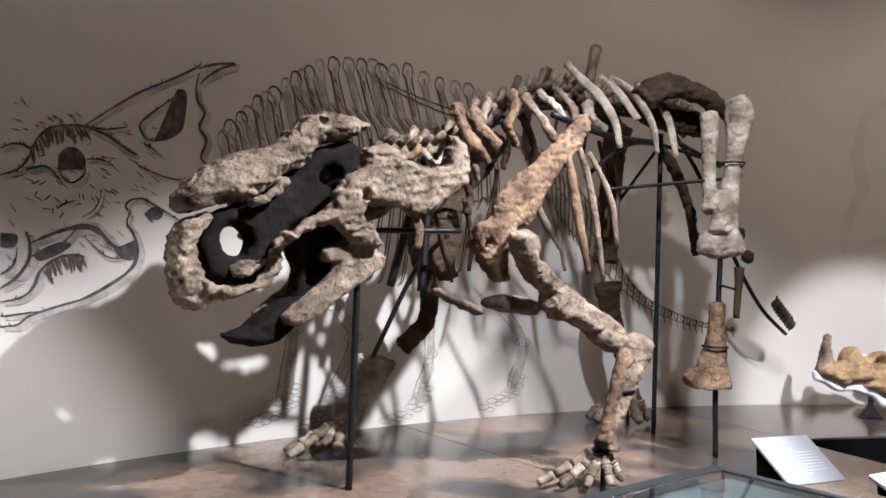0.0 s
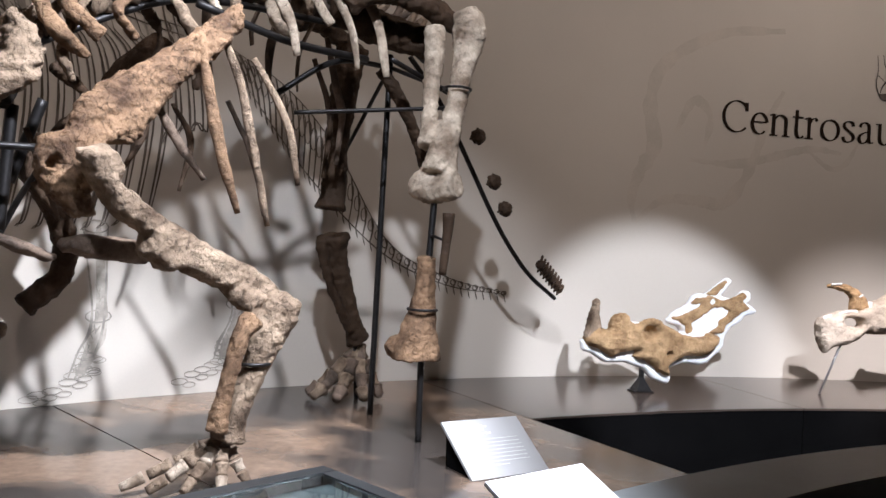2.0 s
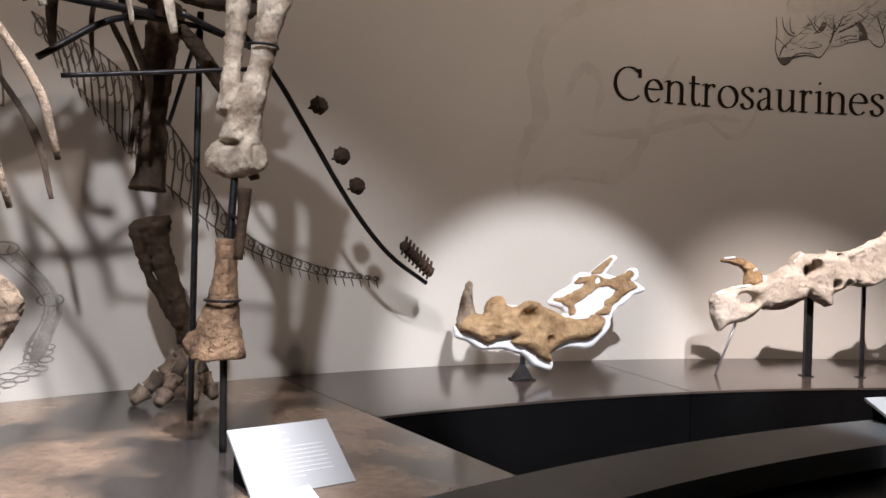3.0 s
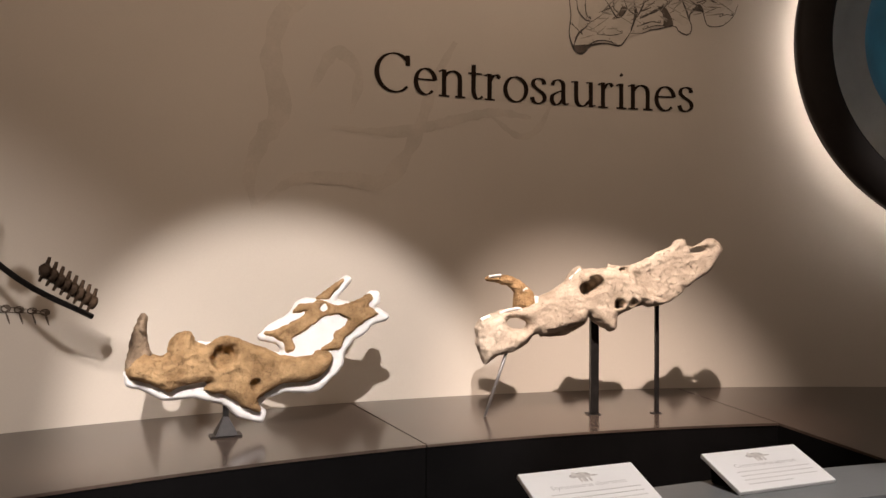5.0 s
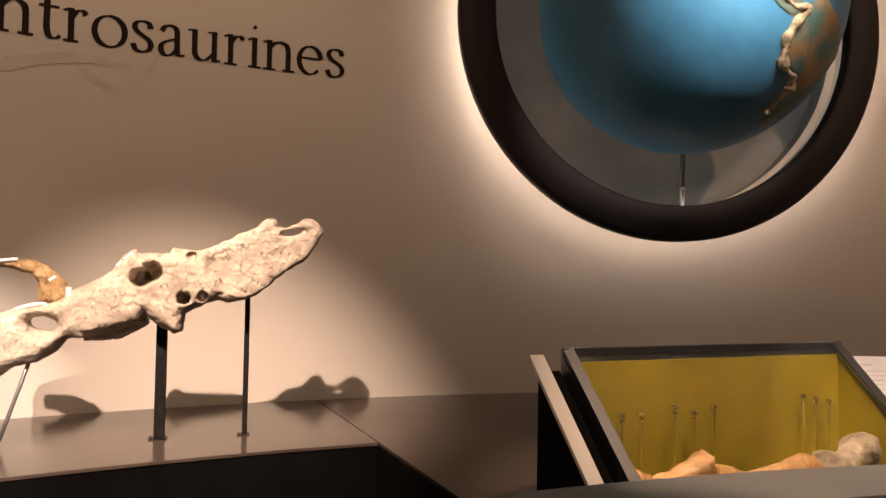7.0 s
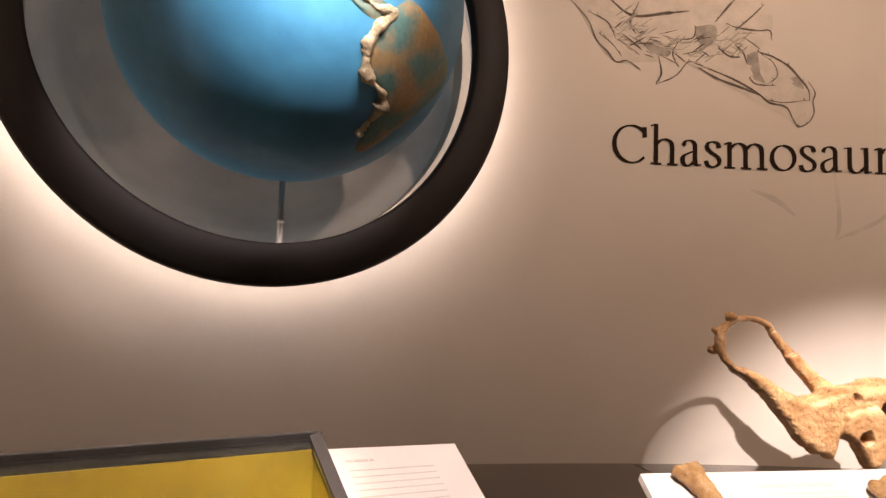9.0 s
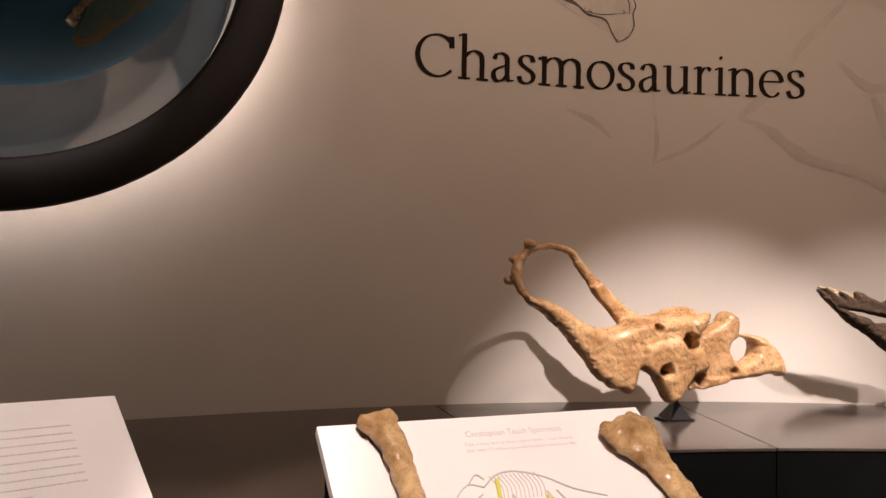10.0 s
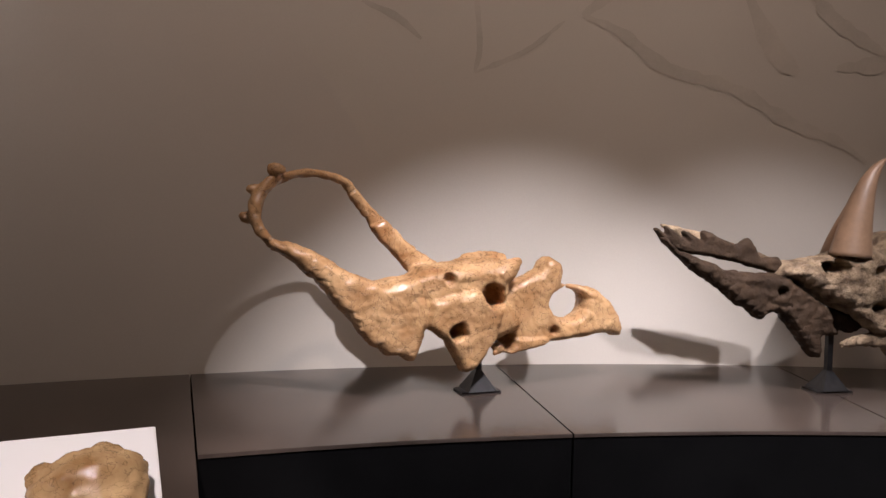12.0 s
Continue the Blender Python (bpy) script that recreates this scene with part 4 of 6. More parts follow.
    puffed(bm, [(0.117, 1.517), (0.247, 1.633), (0.270, 1.558), (0.178, 1.430), (0.035, 1.285), (-0.055, 1.157), (-0.097, 1.085), (-0.214, 1.060), (-0.225, 0.952), (-0.233, 0.904), (-0.210, 0.846), (-0.268, 0.828), (-0.350, 0.888), (-0.389, 0.944), (-0.402, 1.012), (-0.373, 1.060), (-0.312, 1.099), (-0.284, 1.184), (-0.206, 1.264), (-0.058, 1.366)],
           0.06, 0.035, 0.31)
    puffed(bm, [(-0.388, 1.059), (-0.281, 1.114), (-0.149, 1.113), (-0.197, 1.049), (-0.259, 0.974), (-0.304, 0.913), (-0.374, 0.945)], 0.05, 0.05, 0.31)
    sculpted("shoulder_blade", bm, M_RUST, t, 0.008, 0.008, 22, [(-0.351, 0.987, 0.022, 0.05)], "rust-brown flat shoulder blade", 1.0, grain=1.2)
    # far blade, darkened in colour to paint its shade
    for s, dx in ((-1, 0.12),):
        bm = bmesh.new()
        limb(bm, [(0.17 + dx, 1.60, 0.31 * s), (0.05 + dx, 1.44, 0.33 * s), (-0.07 + dx, 1.29, 0.32 * s), (-0.18 + dx, 1.15, 0.29 * s), (-0.25 + dx, 1.02, 0.27 * s)], [0.055, 0.075, 0.05, 0.07, 0.10], n=18, sides=12, squash=0.55)
        plate(bm, [(-0.35 + dx, 1.10), (-0.22 + dx, 1.14), (-0.13 + dx, 1.05), (-0.19 + dx, 0.92), (-0.15 + dx, 0.85), (-0.22 + dx, 0.83), (-0.30 + dx, 0.90), (-0.36 + dx, 0.98)], 0.08, 0.25 * s)
        sculpted("shoulder_blade", bm, M_BONE4, t, 0.009, 0.007, 20, (), "far shoulder blade with shade in its colour")
    # breastbone
    bm = bmesh.new()
    puffed(bm, [(-0.295, 0.761), (-0.238, 0.783), (-0.035, 0.767), (0.006, 0.727), (-0.042, 0.695), (-0.202, 0.709), (-0.293, 0.725)], 0.02, 0.05, 0.28)
    puffed(bm, [(-0.568, 0.805), (-0.468, 0.776), (-0.370, 0.740), (-0.287, 0.708), (-0.327, 0.691), (-0.466, 0.739), (-0.567, 0.778)], 0.02, 0.03, 0.26)
    sculpted("breastbone", bm, M_DINO2, t, 0.008, 0.006, 20, label="dark flat breastbone plates")
    # near foreleg
    bm = bmesh.new()
    puffed(bm, [(-0.331, 1.025), (-0.254, 1.053), (-0.199, 0.999), (-0.210, 0.941), (-0.061, 0.846), (0.103, 0.766), (0.257, 0.705), (0.379, 0.629), (0.406, 0.567), (0.323, 0.533), (0.224, 0.576), (0.165, 0.622), (-0.002, 0.688), (-0.054, 0.681), (-0.131, 0.735), (-0.123, 0.793), (-0.212, 0.844), (-0.296, 0.943)],
           0.045, 0.055, 0.45)
    limb(bm, [(0.210, 0.614, 0.46), (0.220, 0.595, 0.53), (0.227, 0.570, 0.60)], [0.045, 0.04, 0.045], n=10)
    sculpted("upper_arm", bm, M_DINO, t, 0.008, 0.006, 22, label="thick grey-brown upper arm bone", grain=1.0)
    bm = bmesh.new()
    limb(bm, [(0.31, 0.61, 0.61), (0.27, 0.55, 0.61), (0.21, 0.40, 0.60), (0.15, 0.25, 0.59), (0.13, 0.16, 0.58)], [0.055, 0.065, 0.045, 0.042, 0.055], n=18, sides=12)
    sculpted("forearm", bm, M_DINO, t, 0.008, 0.007, 22, label="grey-brown forearm bone with pale elbow")
    bm = bmesh.new()
    limb(bm, [(0.15, 0.55, 0.66), (0.11, 0.50, 0.66), (0.08, 0.34, 0.64), (0.065, 0.20, 0.62)], [0.04, 0.03, 0.024, 0.034], n=16, sides=10)
    sculpted("forearm", bm, M_RUST, t, 0.008, 0.006, 22, label="thin brown forearm bone")
    for k, (dx, dy) in enumerate(((-0.30, -0.09), (-0.25, -0.01), (-0.17, 0.06), (-0.06, 0.10), (0.05, 0.08))):
        for seg in range(4):
            a, b = seg / 4, (seg + 0.85) / 4
            bm = bmesh.new()
            h = lambda q: 0.135 * (1 - q) ** 1.1 + 0.028
            limb(bm, [(0.13 + dx * a, h(a), 0.56 + dy * a), (0.13 + dx * (a + b) / 2, h((a + b) / 2), 0.56 + dy * (a + b) / 2), (0.13 + dx * b, h(b), 0.56 + dy * b)], [0.030 - 0.003 * seg, 0.018, 0.027 - 0.004 * seg], n=7, sides=8, rough=0.2, seed=k + seg)
            part("toe_bone", bm, M_DINO if (k + seg) % 3 else M_PALE, t, smooth=True)
    # far foreleg; the upper arm has shade painted into its colour
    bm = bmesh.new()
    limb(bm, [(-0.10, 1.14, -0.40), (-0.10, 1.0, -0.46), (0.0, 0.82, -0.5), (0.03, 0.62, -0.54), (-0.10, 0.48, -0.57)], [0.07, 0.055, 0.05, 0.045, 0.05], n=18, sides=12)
    sculpted("upper_arm", bm, M_BONE4, t, 0.011, 0.010, 15, label="far upper arm bone with shade in its colour")
    bm = bmesh.new()
    puffed(bm, [(-0.372, 0.451), (-0.278, 0.454), (-0.148, 0.410), (-0.180, 0.354), (-0.245, 0.272), (-0.310, 0.212), (-0.355, 0.113), (-0.419, 0.091), (-0.498, 0.136), (-0.482, 0.205), (-0.400, 0.226), (-0.366, 0.335)],
           0.04, 0.045, -0.57)
    sculpted("forearm", bm, M_PALE, t, 0.008, 0.006, 22, [(-0.257, 0.371, 0.03, 0.03)], "pale tan forearm bones", grain=1.0)
    for k, (dx, dy) in enumerate(((-0.34, 0.10), (-0.31, 0.0), (-0.24, 0.16), (-0.13, 0.18), (-0.02, 0.16))):
        for seg in range(4):
            a, b = seg / 4, (seg + 0.85) / 4
            bm = bmesh.new()
            h = lambda q: 0.12 * (1 - q) ** 1.1 + 0.026
            limb(bm, [(-0.46 + dx * a, h(a), -0.55 + dy * a), (-0.46 + dx * (a + b) / 2, h((a + b) / 2), -0.55 + dy * (a + b) / 2), (-0.46 + dx * b, h(b), -0.55 + dy * b)], [0.029, 0.018, 0.026 - 0.004 * seg], n=7, sides=8, rough=0.2, seed=k + seg)
            part("toe_bone", bm, M_DINO if (k + seg) % 3 else M_PALE, t, smooth=True)
    # hips
    bm = bmesh.new()
    limb(bm, [(0.78, 1.80, 0.22), (0.90, 1.88, 0.27), (1.05, 1.89, 0.30), (1.22, 1.86, 0.33), (1.38, 1.80, 0.36)], [0.05, 0.055, 0.05, 0.05, 0.04], n=18, squash=1.5)
    limb(bm, [(0.85, 1.80, 0.10), (1.1, 1.78, 0.12), (1.35, 1.76, 0.2)], [0.05, 0.07, 0.06], squash=1.6)
    limb(bm, [(0.80, 1.80, -0.22), (1.05, 1.88, -0.30), (1.38, 1.80, -0.36)], [0.05, 0.05, 0.04], squash=1.5)
    sculpted("hip_bone", bm, M_BONE4, t, 0.011, 0.012, 14, label="dark broad hip bone")
    bm = bmesh.new()
    limb(bm, [(1.10, 1.60, 0.12), (1.20, 1.50, 0.14), (1.34, 1.32, 0.14), (1.43, 1.17, 0.12), (1.49, 1.03, 0.10)], [0.03, 0.03, 0.028, 0.026, 0.022], n=16)
    sculpted("hip_prong", bm, M_BONE4, t, 0.009, 0.008, 15, label="dark curved hip prong")
    # thighs
    bm = bmesh.new()
    limb(bm, [(1.30, 1.86, 0.44), (1.31, 1.77, 0.46), (1.27, 1.60, 0.47), (1.22, 1.40, 0.48), (1.17, 1.24, 0.48), (1.14, 1.12, 0.48)], [0.055, 0.075, 0.048, 0.045, 0.06, 0.08], n=22, sides=14)
    limb(bm, [(1.22, 1.78, 0.34), (1.20, 1.60, 0.36), (1.17, 1.42, 0.38), (1.14, 1.24, 0.42)], [0.05, 0.042, 0.035, 0.05])
    limb(bm, [(1.11, 1.08, 0.38), (1.13, 1.055, 0.48), (1.15, 1.08, 0.58)], [0.06, 0.062, 0.058])
    sculpted("thigh_bone", bm, M_PALE, t, 0.009, 0.007, 20, label="pale heavy thigh bone")
    # far thigh, its shade put into a near-black colour
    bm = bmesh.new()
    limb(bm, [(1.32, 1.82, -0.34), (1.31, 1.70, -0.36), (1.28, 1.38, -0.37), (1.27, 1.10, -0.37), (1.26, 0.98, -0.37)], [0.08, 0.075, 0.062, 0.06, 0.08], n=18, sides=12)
    sculpted("thigh_bone", bm, M_BONE4, t, 0.011, 0.010, 14, label="far thigh bone with shade in its colour")
    # near shin hanging on its rod
    bm = bmesh.new()
    limb(bm, [(1.09, 0.77, 0.49), (1.09, 0.68, 0.49), (1.08, 0.55, 0.49), (1.07, 0.42, 0.48), (1.07, 0.34, 0.48)], [0.04, 0.04, 0.055, 0.085, 0.10], n=18, sides=12, squash=0.75)
    blob(bm, (1.04, 0.40, 0.385), (0.05, 0.06, 0.05))
    sculpted("shin_bone", bm, M_RUST, t, 0.009, 0.006, 20, label="brown shin bone hung on a rod")
    bm = bmesh.new()
    limb(bm, [(1.07, 0.95, 0.62), (1.065, 0.86, 0.62), (1.05, 0.70, 0.62)], [0.026, 0.02, 0.016], n=12)
    part("calf_bone", bm, M_BONE4, t, "thin dark calf bone", True)
    # far shin and foot; the shin's dark colour stands in for shade
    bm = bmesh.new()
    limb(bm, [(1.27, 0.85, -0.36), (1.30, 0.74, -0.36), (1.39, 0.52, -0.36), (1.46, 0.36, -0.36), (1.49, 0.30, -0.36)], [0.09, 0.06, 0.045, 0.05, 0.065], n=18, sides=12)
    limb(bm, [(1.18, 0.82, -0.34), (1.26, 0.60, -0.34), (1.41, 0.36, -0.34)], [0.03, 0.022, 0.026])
    sculpted("shin_bone", bm, M_BONE4, t, 0.011, 0.010, 14, label="far shin and calf bones with shade in their colour")
    for k, (dx, dy) in enumerate(((-0.26, -0.10), (-0.30, 0.0), (-0.24, 0.12), (-0.10, 0.18), (0.04, 0.16))):
        for seg in range(4):
            a, b = seg / 4, (seg + 0.85) / 4
            bm = bmesh.new()
            h = lambda q: 0.24 * (1 - q) ** 1.3 + 0.028
            limb(bm, [(1.50 + dx * a, h(a), -0.37 + dy * a), (1.50 + dx * (a + b) / 2, h((a + b) / 2), -0.37 + dy * (a + b) / 2), (1.50 + dx * b, h(b), -0.37 + dy * b)], [0.042, 0.03, 0.036 - 0.004 * seg], n=7, sides=8, rough=0.2, seed=k + seg)
            part("toe_bone", bm, M_DINO2 if (k + seg) % 2 else M_DINO, t, smooth=True)
    # tail: a bent rod with the few bones that were found
    bm = bmesh.new()
    tube(bm, spline(xz([(1.40, 1.74), (1.56, 1.62), (1.70, 1.49), (1.89, 1.27), (2.17, 0.95), (2.45, 0.71), (2.76, 0.55)]), 30), [0.013] * 30, 8)
    part("tail_rod", bm, M_IRON, t, "bent black tail rod", True)
    for x, z in ((1.89, 1.42), (2.045, 1.195), (2.155, 1.055)):
        bm = bmesh.new()
        blob(bm, (x, 0.05, z), (0.045, 0.035, 0.042), 0.3)
        box(bm, (x - 0.06, 0.04, z - 0.025), (x, 0.05, z - 0.015))
        part("tail_vertebra", bm, M_BONE4, t, "round dark tail vertebra", True)
    for k in range(8):
        u = k / 7
        p = Vector((2.52 + 0.21 * u, 0.05, 0.755 - 0.135 * u))
        bm = bmesh.new()
        blob(bm, p, (0.024, 0.032, 0.032), 0.3, detail=2)
        tube(bm, [p, p + Vector((0.018, 0, 0.055))], [0.012, 0.007], 6)
        tube(bm, [p, p + Vector((-0.025, 0, -0.045))], [0.010, 0.006], 6)
        part("tail_vertebra", bm, M_BONE4, t, smooth=True)
    # iron mount
    rods = [([(-0.80, 0.001, 0.07), (-0.80, 0.84, 0.07)], 0.014), ([(-0.36, 0.45, -0.45), (-0.24, 0.87, -0.3), (-0.20, 1.05, -0.1)], 0.012), ([(1.27, 0.001, 0.0), (1.27, 1.72, 0.0)], 0.014), ([(1.09, 0.001, 0.50), (1.09, 0.36, 0.49)], 0.014),
            ([(1.10, 0.70, 0.49), (1.13, 1.08, 0.48)], 0.014), ([(1.06, 0.84, 0.61), (1.10, 0.86, 0.50)], 0.006), ([(0.66, 1.33, 0.1), (1.22, 1.42, 0.42)], 0.009), ([(0.62, 1.40, 0.0), (0.90, 1.60, 0.05), (1.27, 1.66, 0.0)], 0.013),
            ([(1.00, 1.60, 0.3), (1.40, 1.52, 0.3)], 0.012), ([(1.27, 1.66, 0.0), (1.40, 1.30, -0.45)], 0.010), ([(1.27, 1.66, 0.0), (1.24, 1.50, 0.42)], 0.010), ([(0.15, 1.62, 0.2), (0.55, 1.58, 0.2), (0.95, 1.60, 0.2)], 0.016),
            ([(-0.80, 0.84, 0.07), (-0.78, 1.1, 0.0), (-0.50, 1.34, 0.0)], 0.014), ([(-0.80, 1.02, 0.02), (-0.30, 1.05, 0.1)], 0.012), ([(1.47, 0.001, -0.33), (1.46, 0.35, -0.36)], 0.012), ([(0.13, 0.001, 0.57), (0.13, 0.2, 0.57)], 0.012),
            ([(-0.45, 0.80, -0.2), (-0.42, 1.15, -0.1)], 0.02), ([(-0.35, 0.78, -0.1), (-0.33, 1.2, -0.1)], 0.02), ([(-0.28, 0.95, -0.25), (-0.2, 1.25, -0.2)], 0.02)]
    for points, r in rods:
        bm = bmesh.new()
        path = spline(xz(points), 12)
        tube(bm, path, [r] * 12, 8)
        part("iron_rod", bm, M_IRON, t, smooth=True)
    bm = bmesh.new()
    tube(bm, [p - Vector((0, 0, 0.06)) for p in line], [0.014] * len(line), 8)
    part("spine_rod", bm, M_IRON, t, smooth=True)
    for x, z, y, r in ((1.235, 1.50, 0.475, 0.06), (1.08, 0.55, 0.49, 0.062), (0.20, 0.40, 0.60, 0.052)):
        bm = bmesh.new()
        ring = [(x + r * math.cos(k * 0.5236), y + r * math.sin(k * 0.5236), z) for k in range(13)]
        tube(bm, ring, [0.006] * 13, 6)
        part("clamp_ring", bm, M_IRON, t, smooth=True)


build_spiked_skull()
build_hooked_skull()
build_open_frill_skull()
build_long_horned_skull()
build_skeleton()


# ---- lettering and drawings on the wall ----
def letters(text, width, height):
    """A flat mesh of the text, its left foot at the origin, as wide as told, its capitals as high as told."""
    data = bpy.data.curves.new("text", "FONT")
    data.body, data.size, data.resolution_u = text, 1.0, 3
    ob = new("text", data)
    deps = bpy.context.evaluated_depsgraph_get()
    deps.update()
    me = bpy.data.meshes.new_from_object(ob.evaluated_get(deps))
    bpy.data.objects.remove(ob)
    xs = [v.co.x for v in me.vertices]
    x0, x1 = min(xs), max(xs)
    for v in me.vertices:
        v.co = ((v.co.x - x0) / (x1 - x0) * width, v.co.y / 0.70 * height, 0)
    return me


def ring_points(cx, cy, rx, ry, d0, d1, n=14):
    return [(cx + rx * math.cos(radians(d0 + (d1 - d0) * k / n)), cy + ry * math.sin(radians(d0 + (d1 - d0) * k / n))) for k in range(n + 1)]


def stem(x, top, foot=True, flag=True):
    lines = [[(x, 0.0), (x, top)]]
    if foot:
        lines.append([(x - 0.19, 0.03), (x + 0.20, 0.03)])
    if flag:
        lines.append([(x - 0.20, top - 0.10), (x - 0.04, top - 0.03)])
    return lines


def arch(x0, x1):
    return [[(x0, 0.72), (x0 + 0.16, 0.90), (x0 + 0.34, 0.96), (x1 - 0.05, 0.86), (x1, 0.66), (x1, 0.35), (x1, 0.0)], [(x1 - 0.18, 0.03), (x1 + 0.20, 0.03)]]


# pen strokes of each letter, for small letters one unit high
GLYPHS = {
    "C": (1.42, [ring_points(0.76, 0.70, 0.62, 0.69, 42, 318), [(1.23, 0.98), (1.22, 1.36)]]),
    "e": (0.90, [ring_points(0.45, 0.49, 0.35, 0.47, 8, 318), [(0.14, 0.56), (0.80, 0.56)]]),
    "n": (1.05, stem(0.22, 1.0) + arch(0.22, 0.80)),
    "h": (1.05, stem(0.22, 1.52) + arch(0.22, 0.80)),
    "m": (1.62, stem(0.22, 1.0) + arch(0.22, 0.79) + arch(0.79, 1.37)),
    "t": (0.64, [[(0.26, 1.28), (0.26, 0.8), (0.26, 0.28), (0.34, 0.06), (0.48, 0.03), (0.60, 0.12)], [(0.06, 0.95), (0.56, 0.95)]]),
    "r": (0.70, stem(0.22, 1.0) + [[(0.22, 0.70), (0.34, 0.90), (0.48, 0.96), (0.60, 0.86)]]),
    "o": (1.02, [ring_points(0.51, 0.49, 0.40, 0.47, 90, 450)]),
    "s": (0.74, [[(0.58, 0.76), (0.53, 0.92), (0.36, 0.97), (0.19, 0.90), (0.15, 0.74), (0.26, 0.60), (0.44, 0.48), (0.58, 0.34), (0.57, 0.14), (0.38, 0.02), (0.18, 0.07), (0.11, 0.25)]]),
    "a": (0.86, [[(0.15, 0.76), (0.23, 0.92), (0.40, 0.97), (0.56, 0.86), (0.58, 0.60), (0.58, 0.30), (0.62, 0.08), (0.80, 0.08)], [(0.57, 0.58), (0.36, 0.50), (0.16, 0.36), (0.14, 0.15), (0.27, 0.02), (0.44, 0.08), (0.57, 0.24)]]),
    "u": (1.05, [[(0.22, 0.98), (0.22, 0.5), (0.24, 0.18), (0.38, 0.03), (0.56, 0.06), (0.76, 0.26)], [(0.79, 0.98), (0.79, 0.0)], [(0.02, 0.93), (0.20, 0.96)], [(0.60, 0.93), (0.78, 0.96)], [(0.80, 0.05), (0.97, 0.07)]]),
    "i": (0.48, stem(0.24, 1.0) + [[(0.20, 1.36), (0.28, 1.30)], [(0.20, 1.32), (0.28, 1.36)]]),
}


def wall_text(name, text, a0, a1, z, height, label):
    """Each letter is a part, written with a slanted broad pen and slab feet, bent along the wall."""
    t = tagged(new(name), label, "lettering")
    total = sum(GLYPHS[c][0] for c in text) - 0.12
    sx, sy = (a1 - a0) / total, height / 1.42
    at = -0.05
    for c in text:
        advance, strokes = GLYPHS[c]
        bm = bmesh.new()
        for depth, points in enumerate(strokes):
            n = 2 if len(points) == 2 else 26
            line = spline([(x, y, 0) for x, y in points], n)
            left, right = [], []
            for i, p in enumerate(line):
                d = (line[min(i + 1, n - 1)] - line[max(i - 1, 0)]).normalized()
                w = 0.024 + 0.060 * abs(math.sin(math.atan2(d.y, d.x) - 0.22)) ** 1.3
                for side, row in ((1, left), (-1, right)):
                    q = p + Vector((-d.y, d.x, 0)) * w * side
                    row.append(bm.verts.new(polar(a0 + (at + q.x) * sx, R_WALL - 0.004 - 0.0004 * depth, z + q.y * sy)))
            for i in range(n - 1):
                bm.faces.new((left[i], left[i + 1], right[i + 1], right[i]))
        part("letter", bm, M_INK, t)
        at += advance
    return t


def stroke(bm, points, width, n=24, r=0.004, fade=True):
    """A drawn line on the wall through points (angle, height)."""
    line = spline([(a, z, 0) for a, z in points], n)
    left, right = [], []
    for i, p in enumerate(line):
        d = line[min(i + 1, n - 1)] - line[max(i - 1, 0)]
        along = Vector((d.x * 0.1445, d.y)).normalized()
        w = width * (0.6 + 0.5 * noise.noise(Vector((p.x * 3, p.y * 9, 0))) + 0.3) * (math.sin(math.pi * (0.12 + 0.76 * i / (n - 1))) if fade else 1)
        left.append(bm.verts.new(polar(p.x - along.y * w / 2 / 0.1445, R_WALL - r, p.y + along.x * w / 2)))
        right.append(bm.verts.new(polar(p.x + along.y * w / 2 / 0.1445, R_WALL - r, p.y - along.x * w / 2)))
    for i in range(n - 1):
        bm.faces.new((left[i], left[i + 1], right[i + 1], right[i]))
    return bm


def oval(a, z, ra, rz, n=14):
    return [(a + ra / 0.1445 * math.cos(2 * math.pi * k / n), z + rz * math.sin(2 * math.pi * k / n)) for k in range(n + 1)]


def filled(bm, points, r=0.0035, n=30):
    line = spline([(a, z, 0) for a, z in points], n)
    bm.faces.new([bm.verts.new(polar(p.x, R_WALL - r, p.y)) for p in line])
    bmesh.ops.triangulate(bm, faces=[f for f in bm.faces if len(f.verts) > 4])
    long = [e for e in bm.edges if e.calc_length() > 0.12]
    if long:
        bmesh.ops.subdivide_edges(bm, edges=long, cuts=4, use_grid_fill=True)
        bmesh.ops.triangulate(bm, faces=bm.faces[:])
    for v in bm.verts:
        out = Vector((v.co.x - CX, v.co.y - CY)).normalized() * (R_WALL - r)
        v.co.x, v.co.y = CX + out.x, CY + out.y
    return bm


def fringe(bm, points, count, size, seed):
    """Small uneven hatch strokes lying across a drawn line."""
    rng = random.Random(seed)
    line = spline([(a, z, 0) for a, z in points], 60)
    for k in range(count):
        p = line[rng.randrange(60)]
        lean, s = rng.uniform(-0.6, 0.6), size * rng.uniform(0.4, 1.2)
        stroke(bm, [(p.x, p.y), (p.x + lean * s / 0.1445, p.y + s * rng.choice((-0.4, 1.0)))], rng.uniform(0.003, 0.007), 4)


